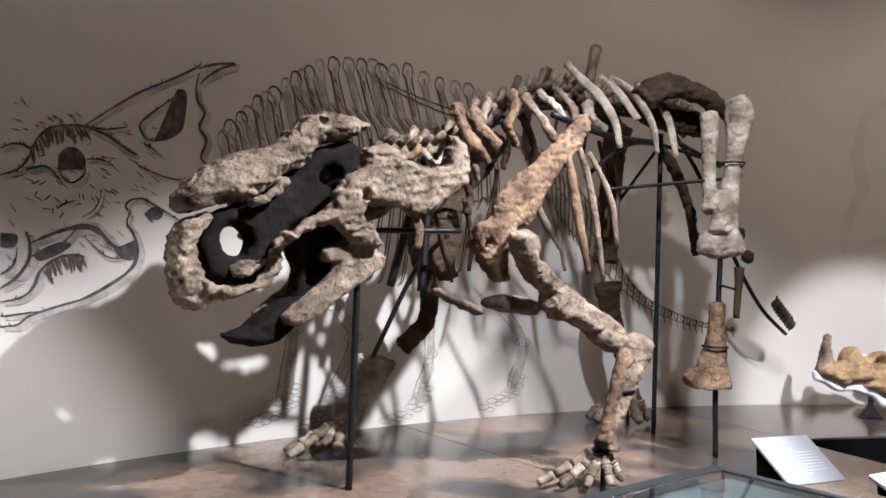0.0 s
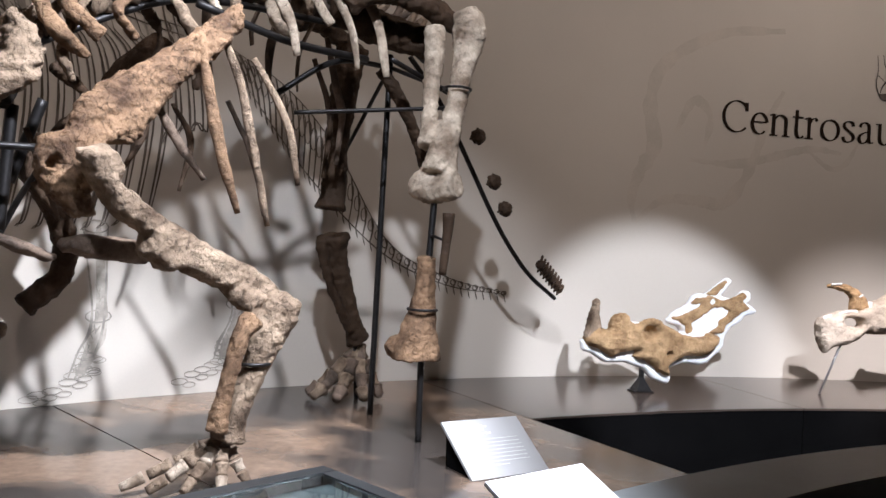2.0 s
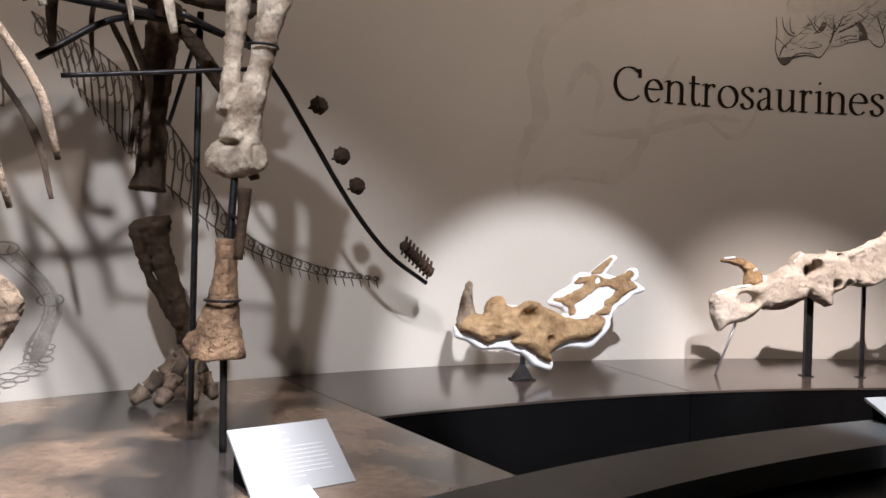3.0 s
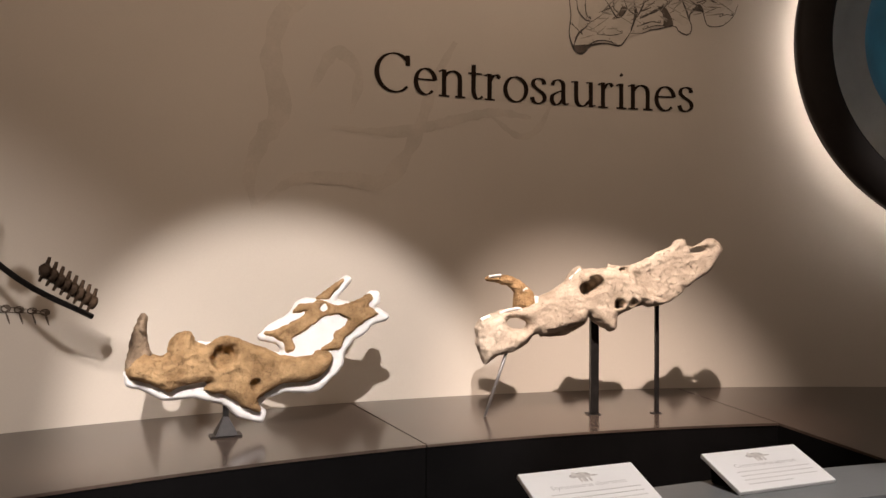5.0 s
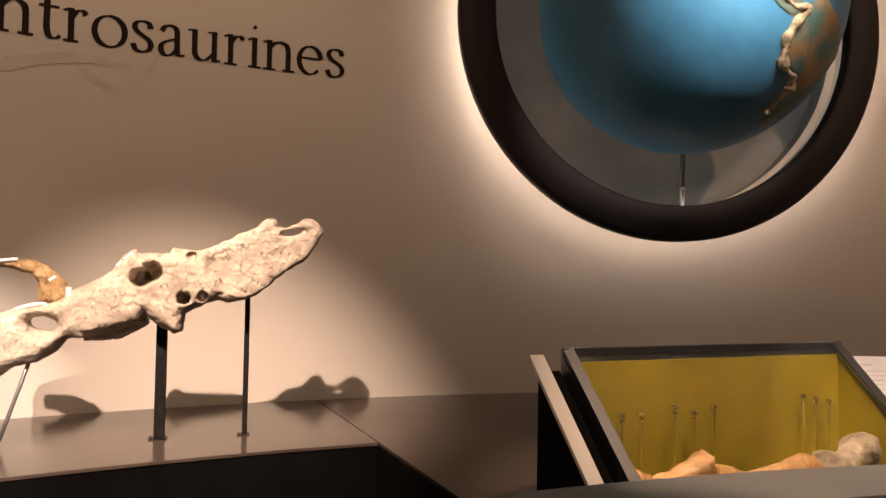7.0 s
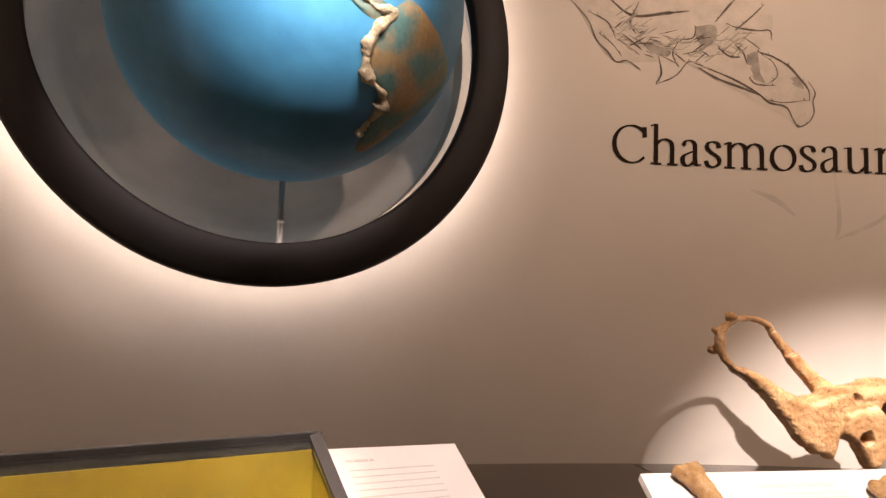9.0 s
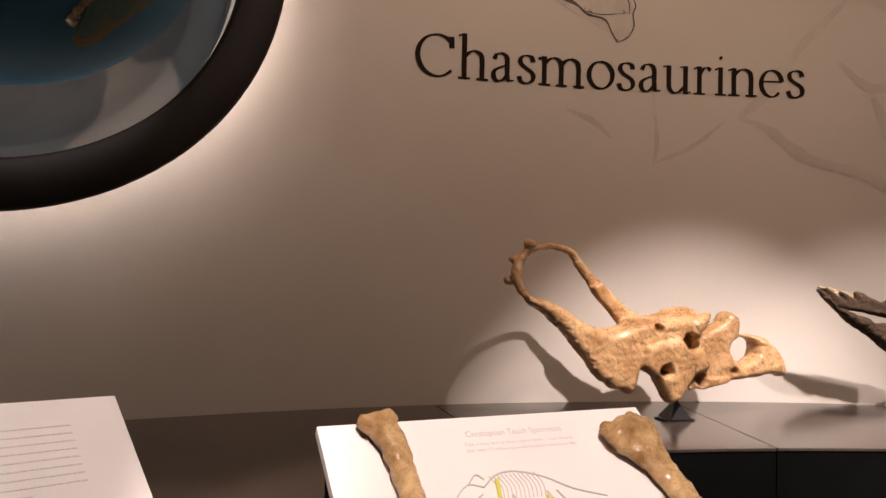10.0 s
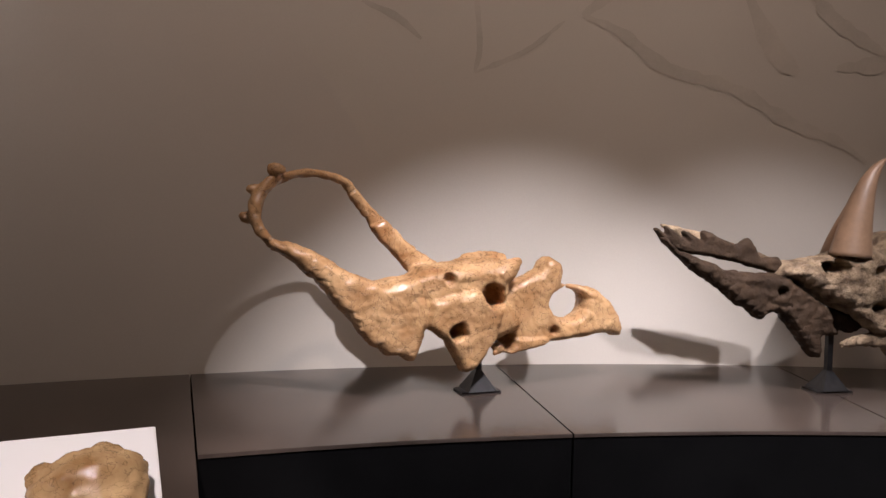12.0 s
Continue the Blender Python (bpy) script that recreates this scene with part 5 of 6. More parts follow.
def build_mural():
    t = tagged(new("wall_drawing"), "charcoal drawing of a horned dinosaur skeleton on the wall", "drawing")
    for k, (points, w) in enumerate((
        ([(-53.53, 2.026), (-52.73, 2.125), (-51.89, 2.220), (-50.99, 2.299), (-50.06, 2.392), (-49.95, 2.422)], 0.010),
        ([(-50.05, 2.381), (-49.46, 2.422), (-48.72, 2.447), (-49.25, 2.407), (-49.74, 2.348), (-49.95, 2.310)], 0.014),
        ([(-50.01, 2.361), (-50.08, 2.292), (-50.00, 2.228), (-49.74, 2.181), (-49.91, 2.110), (-49.63, 2.049), (-49.80, 1.965), (-49.38, 1.920), (-49.76, 1.872)], 0.016),
        ([(-50.87, 2.216), (-51.40, 2.150), (-51.87, 2.074), (-51.67, 2.016), (-51.35, 2.010)], 0.011),
        ([(-55.76, 1.880), (-55.48, 1.904), (-55.19, 1.907), (-54.97, 1.898), (-54.76, 1.953), (-54.47, 1.993), (-54.01, 2.014), (-53.53, 2.026)], 0.013),
        ([(-54.18, 1.828), (-54.05, 1.793), (-53.79, 1.781), (-53.49, 1.818), (-53.46, 1.847)], 0.010),
        ([(-53.50, 2.020), (-52.86, 2.000), (-52.50, 1.971), (-51.96, 1.933)], 0.016),
        ([(-53.53, 2.026), (-52.95, 2.024), (-52.27, 2.051)], 0.009),
        ([(-51.94, 1.896), (-51.39, 1.869), (-50.63, 1.849), (-49.96, 1.871)], 0.007),
        ([(-52.04, 1.683), (-52.13, 1.632), (-51.92, 1.592), (-51.75, 1.524), (-51.81, 1.461), (-52.03, 1.418), (-52.44, 1.372), (-53.26, 1.303), (-54.04, 1.268), (-54.78, 1.230), (-55.06, 1.197), (-55.49, 1.192)], 0.017),
        ([(-52.04, 1.670), (-52.19, 1.705), (-52.06, 1.732), (-51.71, 1.745), (-51.34, 1.725), (-50.76, 1.686), (-50.41, 1.660)], 0.012),
        ([(-54.82, 1.522), (-54.31, 1.561), (-53.69, 1.595), (-53.20, 1.600), (-52.86, 1.575), (-52.59, 1.536), (-52.24, 1.520), (-51.81, 1.548)], 0.024),
        ([(-54.80, 1.465), (-54.44, 1.502), (-53.98, 1.529), (-53.61, 1.591)], 0.014),
        ([(-55.53, 1.286), (-54.96, 1.308), (-54.68, 1.353), (-54.55, 1.410), (-54.19, 1.458), (-53.81, 1.479), (-53.40, 1.475), (-53.47, 1.427)], 0.015),
        ([(-55.55, 1.340), (-55.14, 1.386), (-54.87, 1.454), (-54.87, 1.521), (-54.99, 1.565)], 0.017),
        ([(-55.18, 1.496), (-55.23, 1.440), (-55.43, 1.406), (-55.57, 1.395)], 0.010),
        ([(-55.72, 1.776), (-55.30, 1.806), (-55.03, 1.857), (-54.97, 1.898)], 0.010),
        ([(-54.19, 1.666), (-53.97, 1.692), (-53.65, 1.708)], 0.009),
        ([(-53.47, 1.640), (-53.15, 1.675), (-53.00, 1.718), (-52.97, 1.767)], 0.006),
        ([(-52.22, 1.476), (-52.66, 1.480), (-53.01, 1.514), (-53.35, 1.558)], 0.007),
        ([(-53.48, 1.884), (-53.15, 1.891), (-52.73, 1.888)], 0.007),
        ([(-55.08, 1.810), (-54.56, 1.832), (-54.16, 1.787)], 0.012),
        ([(-55.51, 1.231), (-54.93, 1.241), (-54.34, 1.252)], 0.009),
        ([(-51.71, 1.989), (-51.47, 1.977), (-51.18, 1.952)], 0.008))):
        bm = stroke(bmesh.new(), points, w * 0.95, 30)
        fringe(bm, points, 12, 0.016, k)
        part("skull_outline", bm, M_CHARCOAL, t, "dark charcoal outline stroke")
        part("shading_stroke", stroke(bmesh.new(), [(a + 0.12, z - 0.012) for a, z in points], w * 2.6, 26, 0.0028), M_GHOST2, t, "soft grey charcoal shading")
    for outline in (
        [(-50.87, 2.216), (-50.69, 2.266), (-50.40, 2.256), (-50.40, 2.164), (-50.49, 2.082), (-50.89, 2.031), (-51.41, 2.006), (-51.09, 2.047), (-50.85, 2.113), (-50.80, 2.179), (-50.87, 2.216)],
        [(-54.23, 1.885), (-54.05, 1.919), (-53.74, 1.926), (-53.48, 1.889), (-53.49, 1.841), (-53.87, 1.843), (-54.18, 1.828), (-54.23, 1.885)],
        [(-51.59, 1.681), (-51.30, 1.715), (-50.99, 1.696), (-51.09, 1.662), (-51.42, 1.658), (-51.59, 1.681)],
        [(-52.50, 1.515), (-52.07, 1.531), (-51.82, 1.561), (-51.74, 1.511), (-51.87, 1.473), (-52.22, 1.476), (-52.50, 1.515)],
        [(-55.63, 1.554), (-55.23, 1.551), (-55.19, 1.518), (-55.33, 1.499), (-55.61, 1.501)],
        [(-54.76, 1.473), (-54.44, 1.507), (-53.98, 1.534), (-53.74, 1.519), (-54.12, 1.477), (-54.57, 1.451), (-54.76, 1.473)]):
        part("dark_hollow", filled(bmesh.new(), outline), M_CHARCOAL, t, "solid charcoal hollow")
    bm = bmesh.new()
    rng = random.Random(4)
    for k in range(36):
        ang, far = rng.uniform(0, 6.28), rng.uniform(0.10, 0.21)
        a, z = -53.86 + far / 0.1445 * math.cos(ang), 1.858 + far * math.sin(ang)
        stroke(bm, [(a, z), (a + 0.22 * math.cos(ang) + rng.uniform(-0.1, 0.1), z + 0.018 * math.sin(ang) - 0.008)], 0.006, 4)
    for k in range(110):
        a, z = -55.6 + 4.2 * rng.random(), 1.25 + 0.85 * rng.random()
        if z > 1.30 + 0.08 * (a + 55.6):
            stroke(bm, [(a, z), (a + 0.12 + 0.2 * rng.random(), z - 0.03 * rng.random())], 0.004, 4)
    for points in ([(-54.97, 1.898), (-54.76, 1.953), (-54.47, 1.988), (-54.01, 2.009), (-53.60, 2.020)], [(-54.48, 1.411), (-54.19, 1.458), (-53.81, 1.479), (-53.40, 1.475)]):
        for p in spline([(a, z, 0) for a, z in points], 22):
            stroke(bm, [(p.x, p.y), (p.x + rng.uniform(0.05, 0.3), p.y - rng.uniform(0.03, 0.07))], 0.012, 4)
    tagged(part("hatching", bm, M_GREYINK, t, "fine grey hatching"), kind="stuff")
    top = spline([(a, z, 0) for a, z in ((-49.0, 2.05), (-48.36, 2.15), (-47.5, 2.27), (-46.4, 2.40), (-45.3, 2.50), (-43.5, 2.58), (-42.0, 2.59), (-39.7, 2.58), (-37.7, 2.55))], 25)
    bm = bmesh.new()
    for i, p in enumerate(top):
        bm = bmesh.new()
        p = p + Vector((rng.uniform(-0.08, 0.08), 0.03 + rng.uniform(-0.015, 0.02), 0))
        k, s = rng.uniform(0.75, 1.25), rng.uniform(0.85, 1.2)
        stroke(bm, [(p.x - 0.26 * k, p.y - 0.03), (p.x - 0.20 * k, p.y + 0.025 * s), (p.x + 0.05, p.y + 0.035 * s), (p.x + 0.24 * k, p.y + 0.008), (p.x + 0.20, p.y - 0.03)], 0.010, 14)
        stroke(bm, [(p.x - 0.26 * k, p.y - 0.03), (p.x - 0.08, p.y - 0.06), (p.x + 0.12, p.y - 0.16 * s), (p.x + 0.50, p.y - 0.31 * s)], 0.013, 12)
        stroke(bm, [(p.x + 0.20, p.y - 0.03), (p.x + 0.22, p.y - 0.06), (p.x + 0.44, p.y - 0.15 * s), (p.x + 0.82, p.y - 0.29 * s)], 0.009, 12)
        for q in range(5):
            v = rng.uniform(0.03, 0.24)
            stroke(bm, [(p.x - 0.12 + v * 1.9, p.y - v), (p.x + 0.04 + v * 1.9, p.y - v - 0.03)], 0.008, 4)
        part("drawn_vertebra", bm, M_GREYINK if i % 2 else M_TONE2, t, "drawn backbone spine")
        part("shading_stroke", stroke(bmesh.new(), [(p.x + 0.0, p.y), (p.x + 0.12, p.y - 0.10), (p.x + 0.5, p.y - 0.28 * s)], 0.045, 10, 0.0028), M_GHOST2, t, "soft grey charcoal shading")
    bm = bmesh.new()
    stroke(bm, [(-43.0, 2.56), (-41.0, 2.50), (-39.0, 2.46), (-37.5, 2.44)], 0.010)
    stroke(bm, [(-43.0, 2.54), (-41.0, 2.47), (-39.0, 2.42), (-37.5, 2.40)], 0.010)
    part("drawn_tendon", bm, M_GREYINK, t, "drawn long back tendons")
    bm = bmesh.new()
    for i in range(19):
        a = -46.3 + 0.48 * i
        foot = 1.55 - 0.16 * math.sin(math.pi * i / 18) + (0.35 if i > 15 else 0)
        for d, w in ((0, 0.013), (0.17, 0.010)):
            stroke(bm, [(a + d, 2.36), (a + 0.75 + d, 2.24), (a + 1.05 + d, 1.95), (a + 0.75 + d * 0.6, foot + 0.08), (a + 0.5 + d * 0.3, foot)], w, 18)
    part("drawn_ribs", bm, M_GREYINK, t, "drawn rib cage in grey pencil")
    bm = bmesh.new()
    up = [(-35.7, 2.39), (-33.4, 2.24), (-31.2, 1.95), (-28.6, 1.44), (-25.6, 1.24), (-22.65, 1.155)]
    low = [(-35.0, 2.20), (-33.1, 1.89), (-31.2, 1.63), (-28.6, 1.35), (-25.6, 1.19), (-22.65, 1.145)]
    u, l = spline([(a, z, 0) for a, z in up], 40), spline([(a, z, 0) for a, z in low], 40)
    for i in range(40):
        stroke(bm, [(u[i].x, u[i].y), ((u[i].x + l[i].x) / 2 + 0.1, (u[i].y + l[i].y) / 2), (l[i].x, l[i].y)], 0.011, 6, fade=False)
        stroke(bm, [(l[i].x, l[i].y), (l[i].x + 0.12, l[i].y - 0.055)], 0.010, 4)
        stroke(bm, oval((u[i].x * 2 + l[i].x) / 3, (u[i].y * 2 + l[i].y) / 3, 0.02, 0.012 + 0.15 * (u[i].y - l[i].y), 7), 0.007, 10, fade=False)
    stroke(bm, up, 0.009, 40)
    stroke(bm, low, 0.009, 40)
    part("drawn_tail", bm, M_GREYINK, t, "drawn tail of many vertebrae")
    for leg in (((-45.7, 1.32), (-46.0, 1.15), (-46.2, 0.88), (-46.35, 0.77), (-47.6, 0.70)), ((-44.3, 1.28), (-43.4, 1.10), (-44.1, 0.84), (-44.4, 0.75), (-45.4, 0.64)),
                ((-40.05, 1.42), (-39.8, 1.0), (-40.1, 0.83), (-40.4, 0.72), (-41.8, 0.63)), ((-36.3, 1.30), (-34.95, 1.06), (-35.3, 0.85), (-35.5, 0.77), (-36.9, 0.66))):
        bm = bmesh.new()
        for d in (-0.28, 0.28):
            stroke(bm, [(leg[0][0] + d * 1.4, leg[0][1]), (leg[1][0] + d * 0.7, leg[1][1]), (leg[2][0] + d, leg[2][1]), (leg[3][0] + d * 0.8, leg[3][1])], 0.015, 20)
        fringe(bm, leg[:4], 40, 0.05, 3)
        part("shading_stroke", stroke(bmesh.new(), [(a + 0.1, z) for a, z in leg[:4]], 0.075, 20, 0.0028), M_GHOST2, t, "soft grey charcoal shading")
        line = spline([(a, z, 0) for a, z in leg[2:]], 9)
        for p in line:
            p = p + Vector((rng.uniform(-0.1, 0.1), rng.uniform(-0.012, 0.012), 0))
            stroke(bm, oval(p.x, p.y, 0.044, 0.017, 7), 0.005, 10, fade=False)
            stroke(bm, oval(p.x + 0.36, p.y - 0.018, 0.034, 0.014, 7), 0.005, 10, fade=False)
        for p in (leg[0], leg[1]):
            stroke(bm, oval(p[0], p[1], 0.06, 0.03, 8), 0.008, 12, fade=False)
        part("drawn_leg", bm, M_TONE2, t, "drawn leg with toes")


def hatch(t, a0, a1, z0, z1, curve, count, seed):
    """Short pencil strokes along a band of the wall, some dark, most pale."""
    rng = random.Random(seed)
    for name, mat, share in (("pencil_hatching", M_TONE2, 0.7), ("pencil_hatching", M_GREYINK, 0.3)):
        bm = bmesh.new()
        for k in range(int(count * share)):
            u = rng.random()
            a = a0 + (a1 - a0) * u
            z = z0 + (z1 - z0) * u + curve * math.sin(math.pi * u) + rng.uniform(-0.07, 0.09)
            lean, size = rng.uniform(-0.7, 1.1), rng.uniform(0.04, 0.14)
            stroke(bm, [(a, z), (a + size * 3.4, z + size * lean * 0.5), (a + size * 6.5, z + size * lean)], rng.uniform(0.004, 0.012), 8, 0.0045)
        tagged(part(name, bm, mat, t), kind="stuff")


def build_sketches():
    t = tagged(new("skull_sketch"), "small pencil sketch of a horned skull above lettering", "drawing", "skull sketches")
    bm = bmesh.new()
    edge = [(-1.58, 3.19), (-1.52, 3.03), (-1.73, 2.895), (-1.46, 2.79), (-0.79, 2.874), (-0.11, 2.853), (0.5, 2.864), (0.87, 2.951), (1.61, 2.97), (2.35, 3.026), (2.84, 3.05), (3.27, 2.987), (3.63, 3.0), (3.57, 3.09), (3.94, 3.16), (4.37, 3.138),
            (4.62, 3.064), (5.05, 3.06), (5.41, 3.12), (5.78, 3.155)]
    top = [(5.5, 3.27), (4.2, 3.36), (2.5, 3.33), (0.5, 3.40), (-0.9, 3.33), (-1.58, 3.19)]
    stroke(bm, top, 0.009, 30)
    for points, w in (
        ([(-2.12, 3.094), (-2.04, 2.984), (-2.12, 2.873), (-1.90, 2.783), (-1.63, 2.752), (-1.35, 2.770), (-1.08, 2.809), (-0.39, 2.830), (0.30, 2.821), (0.58, 2.861), (0.85, 2.920)], 0.014),
        ([(-1.49, 2.787), (-0.80, 2.841), (-0.25, 2.846), (0.16, 2.828)], 0.010),
        ([(0.85, 2.908), (1.40, 2.913), (1.82, 2.939), (2.23, 2.950), (2.93, 2.977), (3.20, 2.938), (3.62, 2.921), (3.81, 2.968), (3.67, 3.036), (3.89, 3.094), (4.31, 3.085), (4.45, 3.022), (4.64, 2.985), (5.27, 2.992), (5.69, 3.040), (5.88, 3.079), (6.05, 3.141)], 0.009),
        ([(-1.77, 3.098), (-1.68, 3.025), (-1.35, 2.973), (-0.94, 2.966)], 0.014),
        ([(-1.36, 3.092), (-1.30, 3.011), (-1.08, 2.976)], 0.009),
        ([(-0.39, 3.113), (-0.12, 3.060), (0.16, 3.007), (0.44, 3.021), (0.63, 3.068), (0.52, 3.123)], 0.012),
        ([(0.99, 3.127), (1.07, 3.034), (0.85, 2.920)], 0.018),
        ([(1.27, 3.010), (1.96, 3.061), (2.46, 3.102)], 0.018),
        ([(1.13, 2.952), (1.82, 2.992), (2.29, 2.988)], 0.009),
        ([(1.40, 2.936), (1.96, 2.966), (2.57, 2.975)], 0.007),
        ([(-1.90, 2.801), (-1.68, 2.877), (-1.22, 2.937)], 0.014),
        ([(3.34, 3.147), (3.56, 3.073), (3.67, 3.017)], 0.014),
        ([(-2.12, 2.946), (-1.77, 2.913), (-1.49, 2.872)], 0.006),
        ([(-0.80, 2.886), (-0.11, 2.885), (0.44, 2.905)], 0.006),
        ([(1.54, 3.132), (1.40, 3.086), (1.18, 3.024)], 0.010),
        ([(5.14, 3.052), (5.49, 3.070), (5.82, 3.064)], 0.006),
        ([(0.02, 3.110), (0.02, 3.065), (0.24, 3.030)], 0.007)):
        stroke(bm, points, w, 34)
        fringe(bm, points, 7, 0.02, len(points))
    part("pencil_line", bm, M_CHARCOAL, t)
    bm = bmesh.new()
    filled(bm, edge + top, 0.0025, 110)
    part("pencil_tone", bm, M_TONE, t, "pale pencil wash")
    for outline in (
        [(2.10, 3.099), (2.57, 3.088), (2.90, 2.981), (2.40, 2.970), (2.54, 3.027), (2.10, 3.099)],
        [(-1.96, 2.801), (-1.63, 2.756), (-1.05, 2.817), (-1.52, 2.798), (-1.96, 2.801)],
        [(3.76, 3.082), (4.17, 3.130), (4.39, 3.078), (3.98, 3.091), (3.76, 3.082)],
        [(0.19, 3.015), (0.46, 3.021), (0.63, 3.071), (0.41, 3.077), (0.19, 3.015)]):
        part("pencil_shade", filled(bmesh.new(), outline), M_GREYINK, t)
    hatch(t, -1.6, 5.0, 2.90, 3.12, 0.08, 90, 5)
    t = tagged(new("skull_sketch"), "pencil sketch of a long-faced horned skull above lettering", "drawing", "skull sketches")
    bm = bmesh.new()
    for points, w in (
        ([(30.15, 3.363), (30.92, 3.251), (31.31, 3.132), (31.82, 3.062), (32.21, 3.003), (32.71, 3.016), (33.29, 2.967)], 0.011),
        ([(33.98, 2.882), (34.85, 2.945), (35.35, 3.032), (35.68, 3.043)], 0.009),
        ([(33.98, 2.882), (34.22, 2.956), (34.09, 3.062)], 0.013),
        ([(35.68, 3.036), (36.49, 2.997), (37.49, 2.944), (38.49, 2.869), (38.99, 2.812), (39.73, 2.788), (40.02, 2.718), (40.26, 2.662)], 0.015),
        ([(35.86, 3.009), (36.74, 2.945), (37.99, 2.887), (38.61, 2.852)], 0.018),
        ([(40.26, 2.662), (40.70, 2.694), (40.95, 2.759), (40.91, 2.831), (41.01, 2.886), (40.72, 2.956)], 0.012),
        ([(38.49, 3.133), (39.12, 3.109), (39.86, 3.049), (40.35, 2.972), (40.72, 2.902), (40.76, 2.830)], 0.015),
        ([(38.62, 3.123), (39.19, 3.066), (39.36, 2.984), (38.94, 2.927)], 0.008),
        ([(31.91, 3.391), (32.93, 3.305), (34.45, 3.340), (35.46, 3.366)], 0.022),
        ([(33.18, 3.392), (32.81, 3.261), (33.07, 3.192)], 0.014),
        ([(36.61, 3.306), (37.24, 3.421), (37.49, 3.460)], 0.015),
        ([(37.49, 3.259), (38.24, 3.357), (38.80, 3.442)], 0.012),
        ([(37.11, 3.303), (37.62, 3.279), (38.49, 3.268), (39.04, 3.272), (39.12, 3.211)], 0.011),
        ([(36.74, 3.143), (37.24, 3.094), (37.74, 3.091)], 0.018),
        ([(37.49, 3.168), (37.87, 3.117), (38.04, 3.046)], 0.014),
        ([(38.74, 2.832), (39.60, 2.816), (40.71, 2.837)], 0.007),
        ([(30.91, 3.304), (31.80, 3.246), (32.19, 3.145)], 0.012),
        ([(34.84, 3.178), (35.60, 3.194), (35.77, 3.268)], 0.010),
        ([(31.43, 3.170), (31.94, 3.124), (32.45, 3.042)], 0.008),
        ([(34.98, 3.000), (34.72, 3.087), (34.97, 3.161)], 0.009),
        ([(38.12, 2.957), (38.49, 2.923), (39.29, 2.922)], 0.010)):
        stroke(bm, points, w, 34)
        fringe(bm, points, 6, 0.02, len(points))
    part("pencil_line", bm, M_GREYINK, t)
    bm = bmesh.new()
    filled(bm, [(30.28, 3.365), (31.31, 3.132), (32.21, 3.010), (34.09, 3.026), (35.68, 3.043), (37.49, 2.944), (38.99, 2.812), (39.73, 2.788), (40.26, 2.666), (40.85, 2.741), (40.84, 2.903), (39.86, 3.049), (38.49, 3.133), (39.12, 3.218), (38.75, 3.442), (34.95, 3.433), (32.42, 3.399), (30.28, 3.365)], 0.0025, 70)
    part("pencil_tone", bm, M_TONE, t, "soft grey pencil tone")
    for outline in (
        [(33.33, 3.138), (34.08, 3.155), (34.64, 3.104), (34.49, 3.063), (34.09, 3.072), (33.71, 3.086), (33.33, 3.138)],
        [(38.04, 3.108), (38.49, 3.133), (38.52, 3.050), (38.69, 2.968), (38.89, 2.919), (38.37, 2.951), (38.02, 3.035), (38.04, 3.108)],
        [(39.73, 2.961), (40.23, 2.982), (40.52, 2.912), (40.10, 2.927), (39.73, 2.961)],
        [(35.67, 3.267), (36.53, 3.287), (36.71, 3.216), (36.36, 3.151), (35.98, 3.154), (35.72, 3.206), (35.67, 3.267)]):
        part("pencil_shade", filled(bmesh.new(), outline), M_TONE2, t)
    hatch(t, 31.8, 38.0, 3.22, 3.18, -0.10, 110, 6)
    t = tagged(new("faded_drawing"), "very faint enlarged skull drawing in wall tones", "drawing", "faded drawings")
    for points, w in (([(-15.65, 1.69), (-15.9, 1.85), (-15.5, 2.05), (-14.75, 2.25), (-15.1, 2.55), (-14.3, 2.85), (-11.1, 3.12), (-7.5, 3.2)], 0.07), ([(-15.65, 1.69), (-14.1, 1.86), (-12.0, 1.88), (-10.5, 1.88), (-9.2, 2.13), (-8.3, 2.5), (-7.4, 2.75)], 0.06),
                      ([(-12.7, 2.17), (-9.7, 2.18), (-5.9, 2.33), (-3.9, 2.32)], 0.04), ([(-13.6, 2.35), (-12.6, 2.6), (-11.6, 2.5), (-11.9, 2.25)], 0.05), ([(-5.9, 2.33), (-4.5, 2.2), (-3.6, 2.25), (-3.0, 2.4)], 0.03)):
        part("faint_line", stroke(bmesh.new(), points, w * 1.7, 60, 0.003), M_GHOST, t)
    t = tagged(new("faded_drawing"), "very faint enlarged branching drawing in wall tones", "drawing", "faded drawings")
    for points, w in (([(45.4, 2.26), (46.7, 2.19), (48.3, 2.03), (50.6, 1.94), (52.6, 1.78), (54.1, 1.7), (55.1, 1.6)], 0.045), ([(38.2, 2.26), (39.3, 2.2), (40.1, 2.11)], 0.025), ([(41.8, 2.4), (42.0, 2.1), (41.85, 1.97)], 0.02), ([(41.85, 1.97), (43.5, 2.08), (44.8, 2.23)], 0.02),
                      ([(50.9, 2.4), (51.9, 2.13), (52.7, 2.02)], 0.07), ([(53.1, 2.4), (53.9, 2.27), (55.6, 2.11)], 0.05), ([(54.0, 2.05), (55.6, 2.08), (57, 2.2)], 0.06), ([(45.4, 2.26), (46.5, 2.4), (48, 2.7), (50, 3.0)], 0.05), ([(50, 3.0), (52, 2.9), (52.6, 2.6), (51, 2.45), (49.5, 2.6)], 0.05)):
        part("faint_line", stroke(bmesh.new(), points, w * 1.6, 60, 0.003), M_GHOST, t)


# ---- the globe in its round window ----
A_RING, R_RING, Z_RING = 17.7, 7.98, 2.86


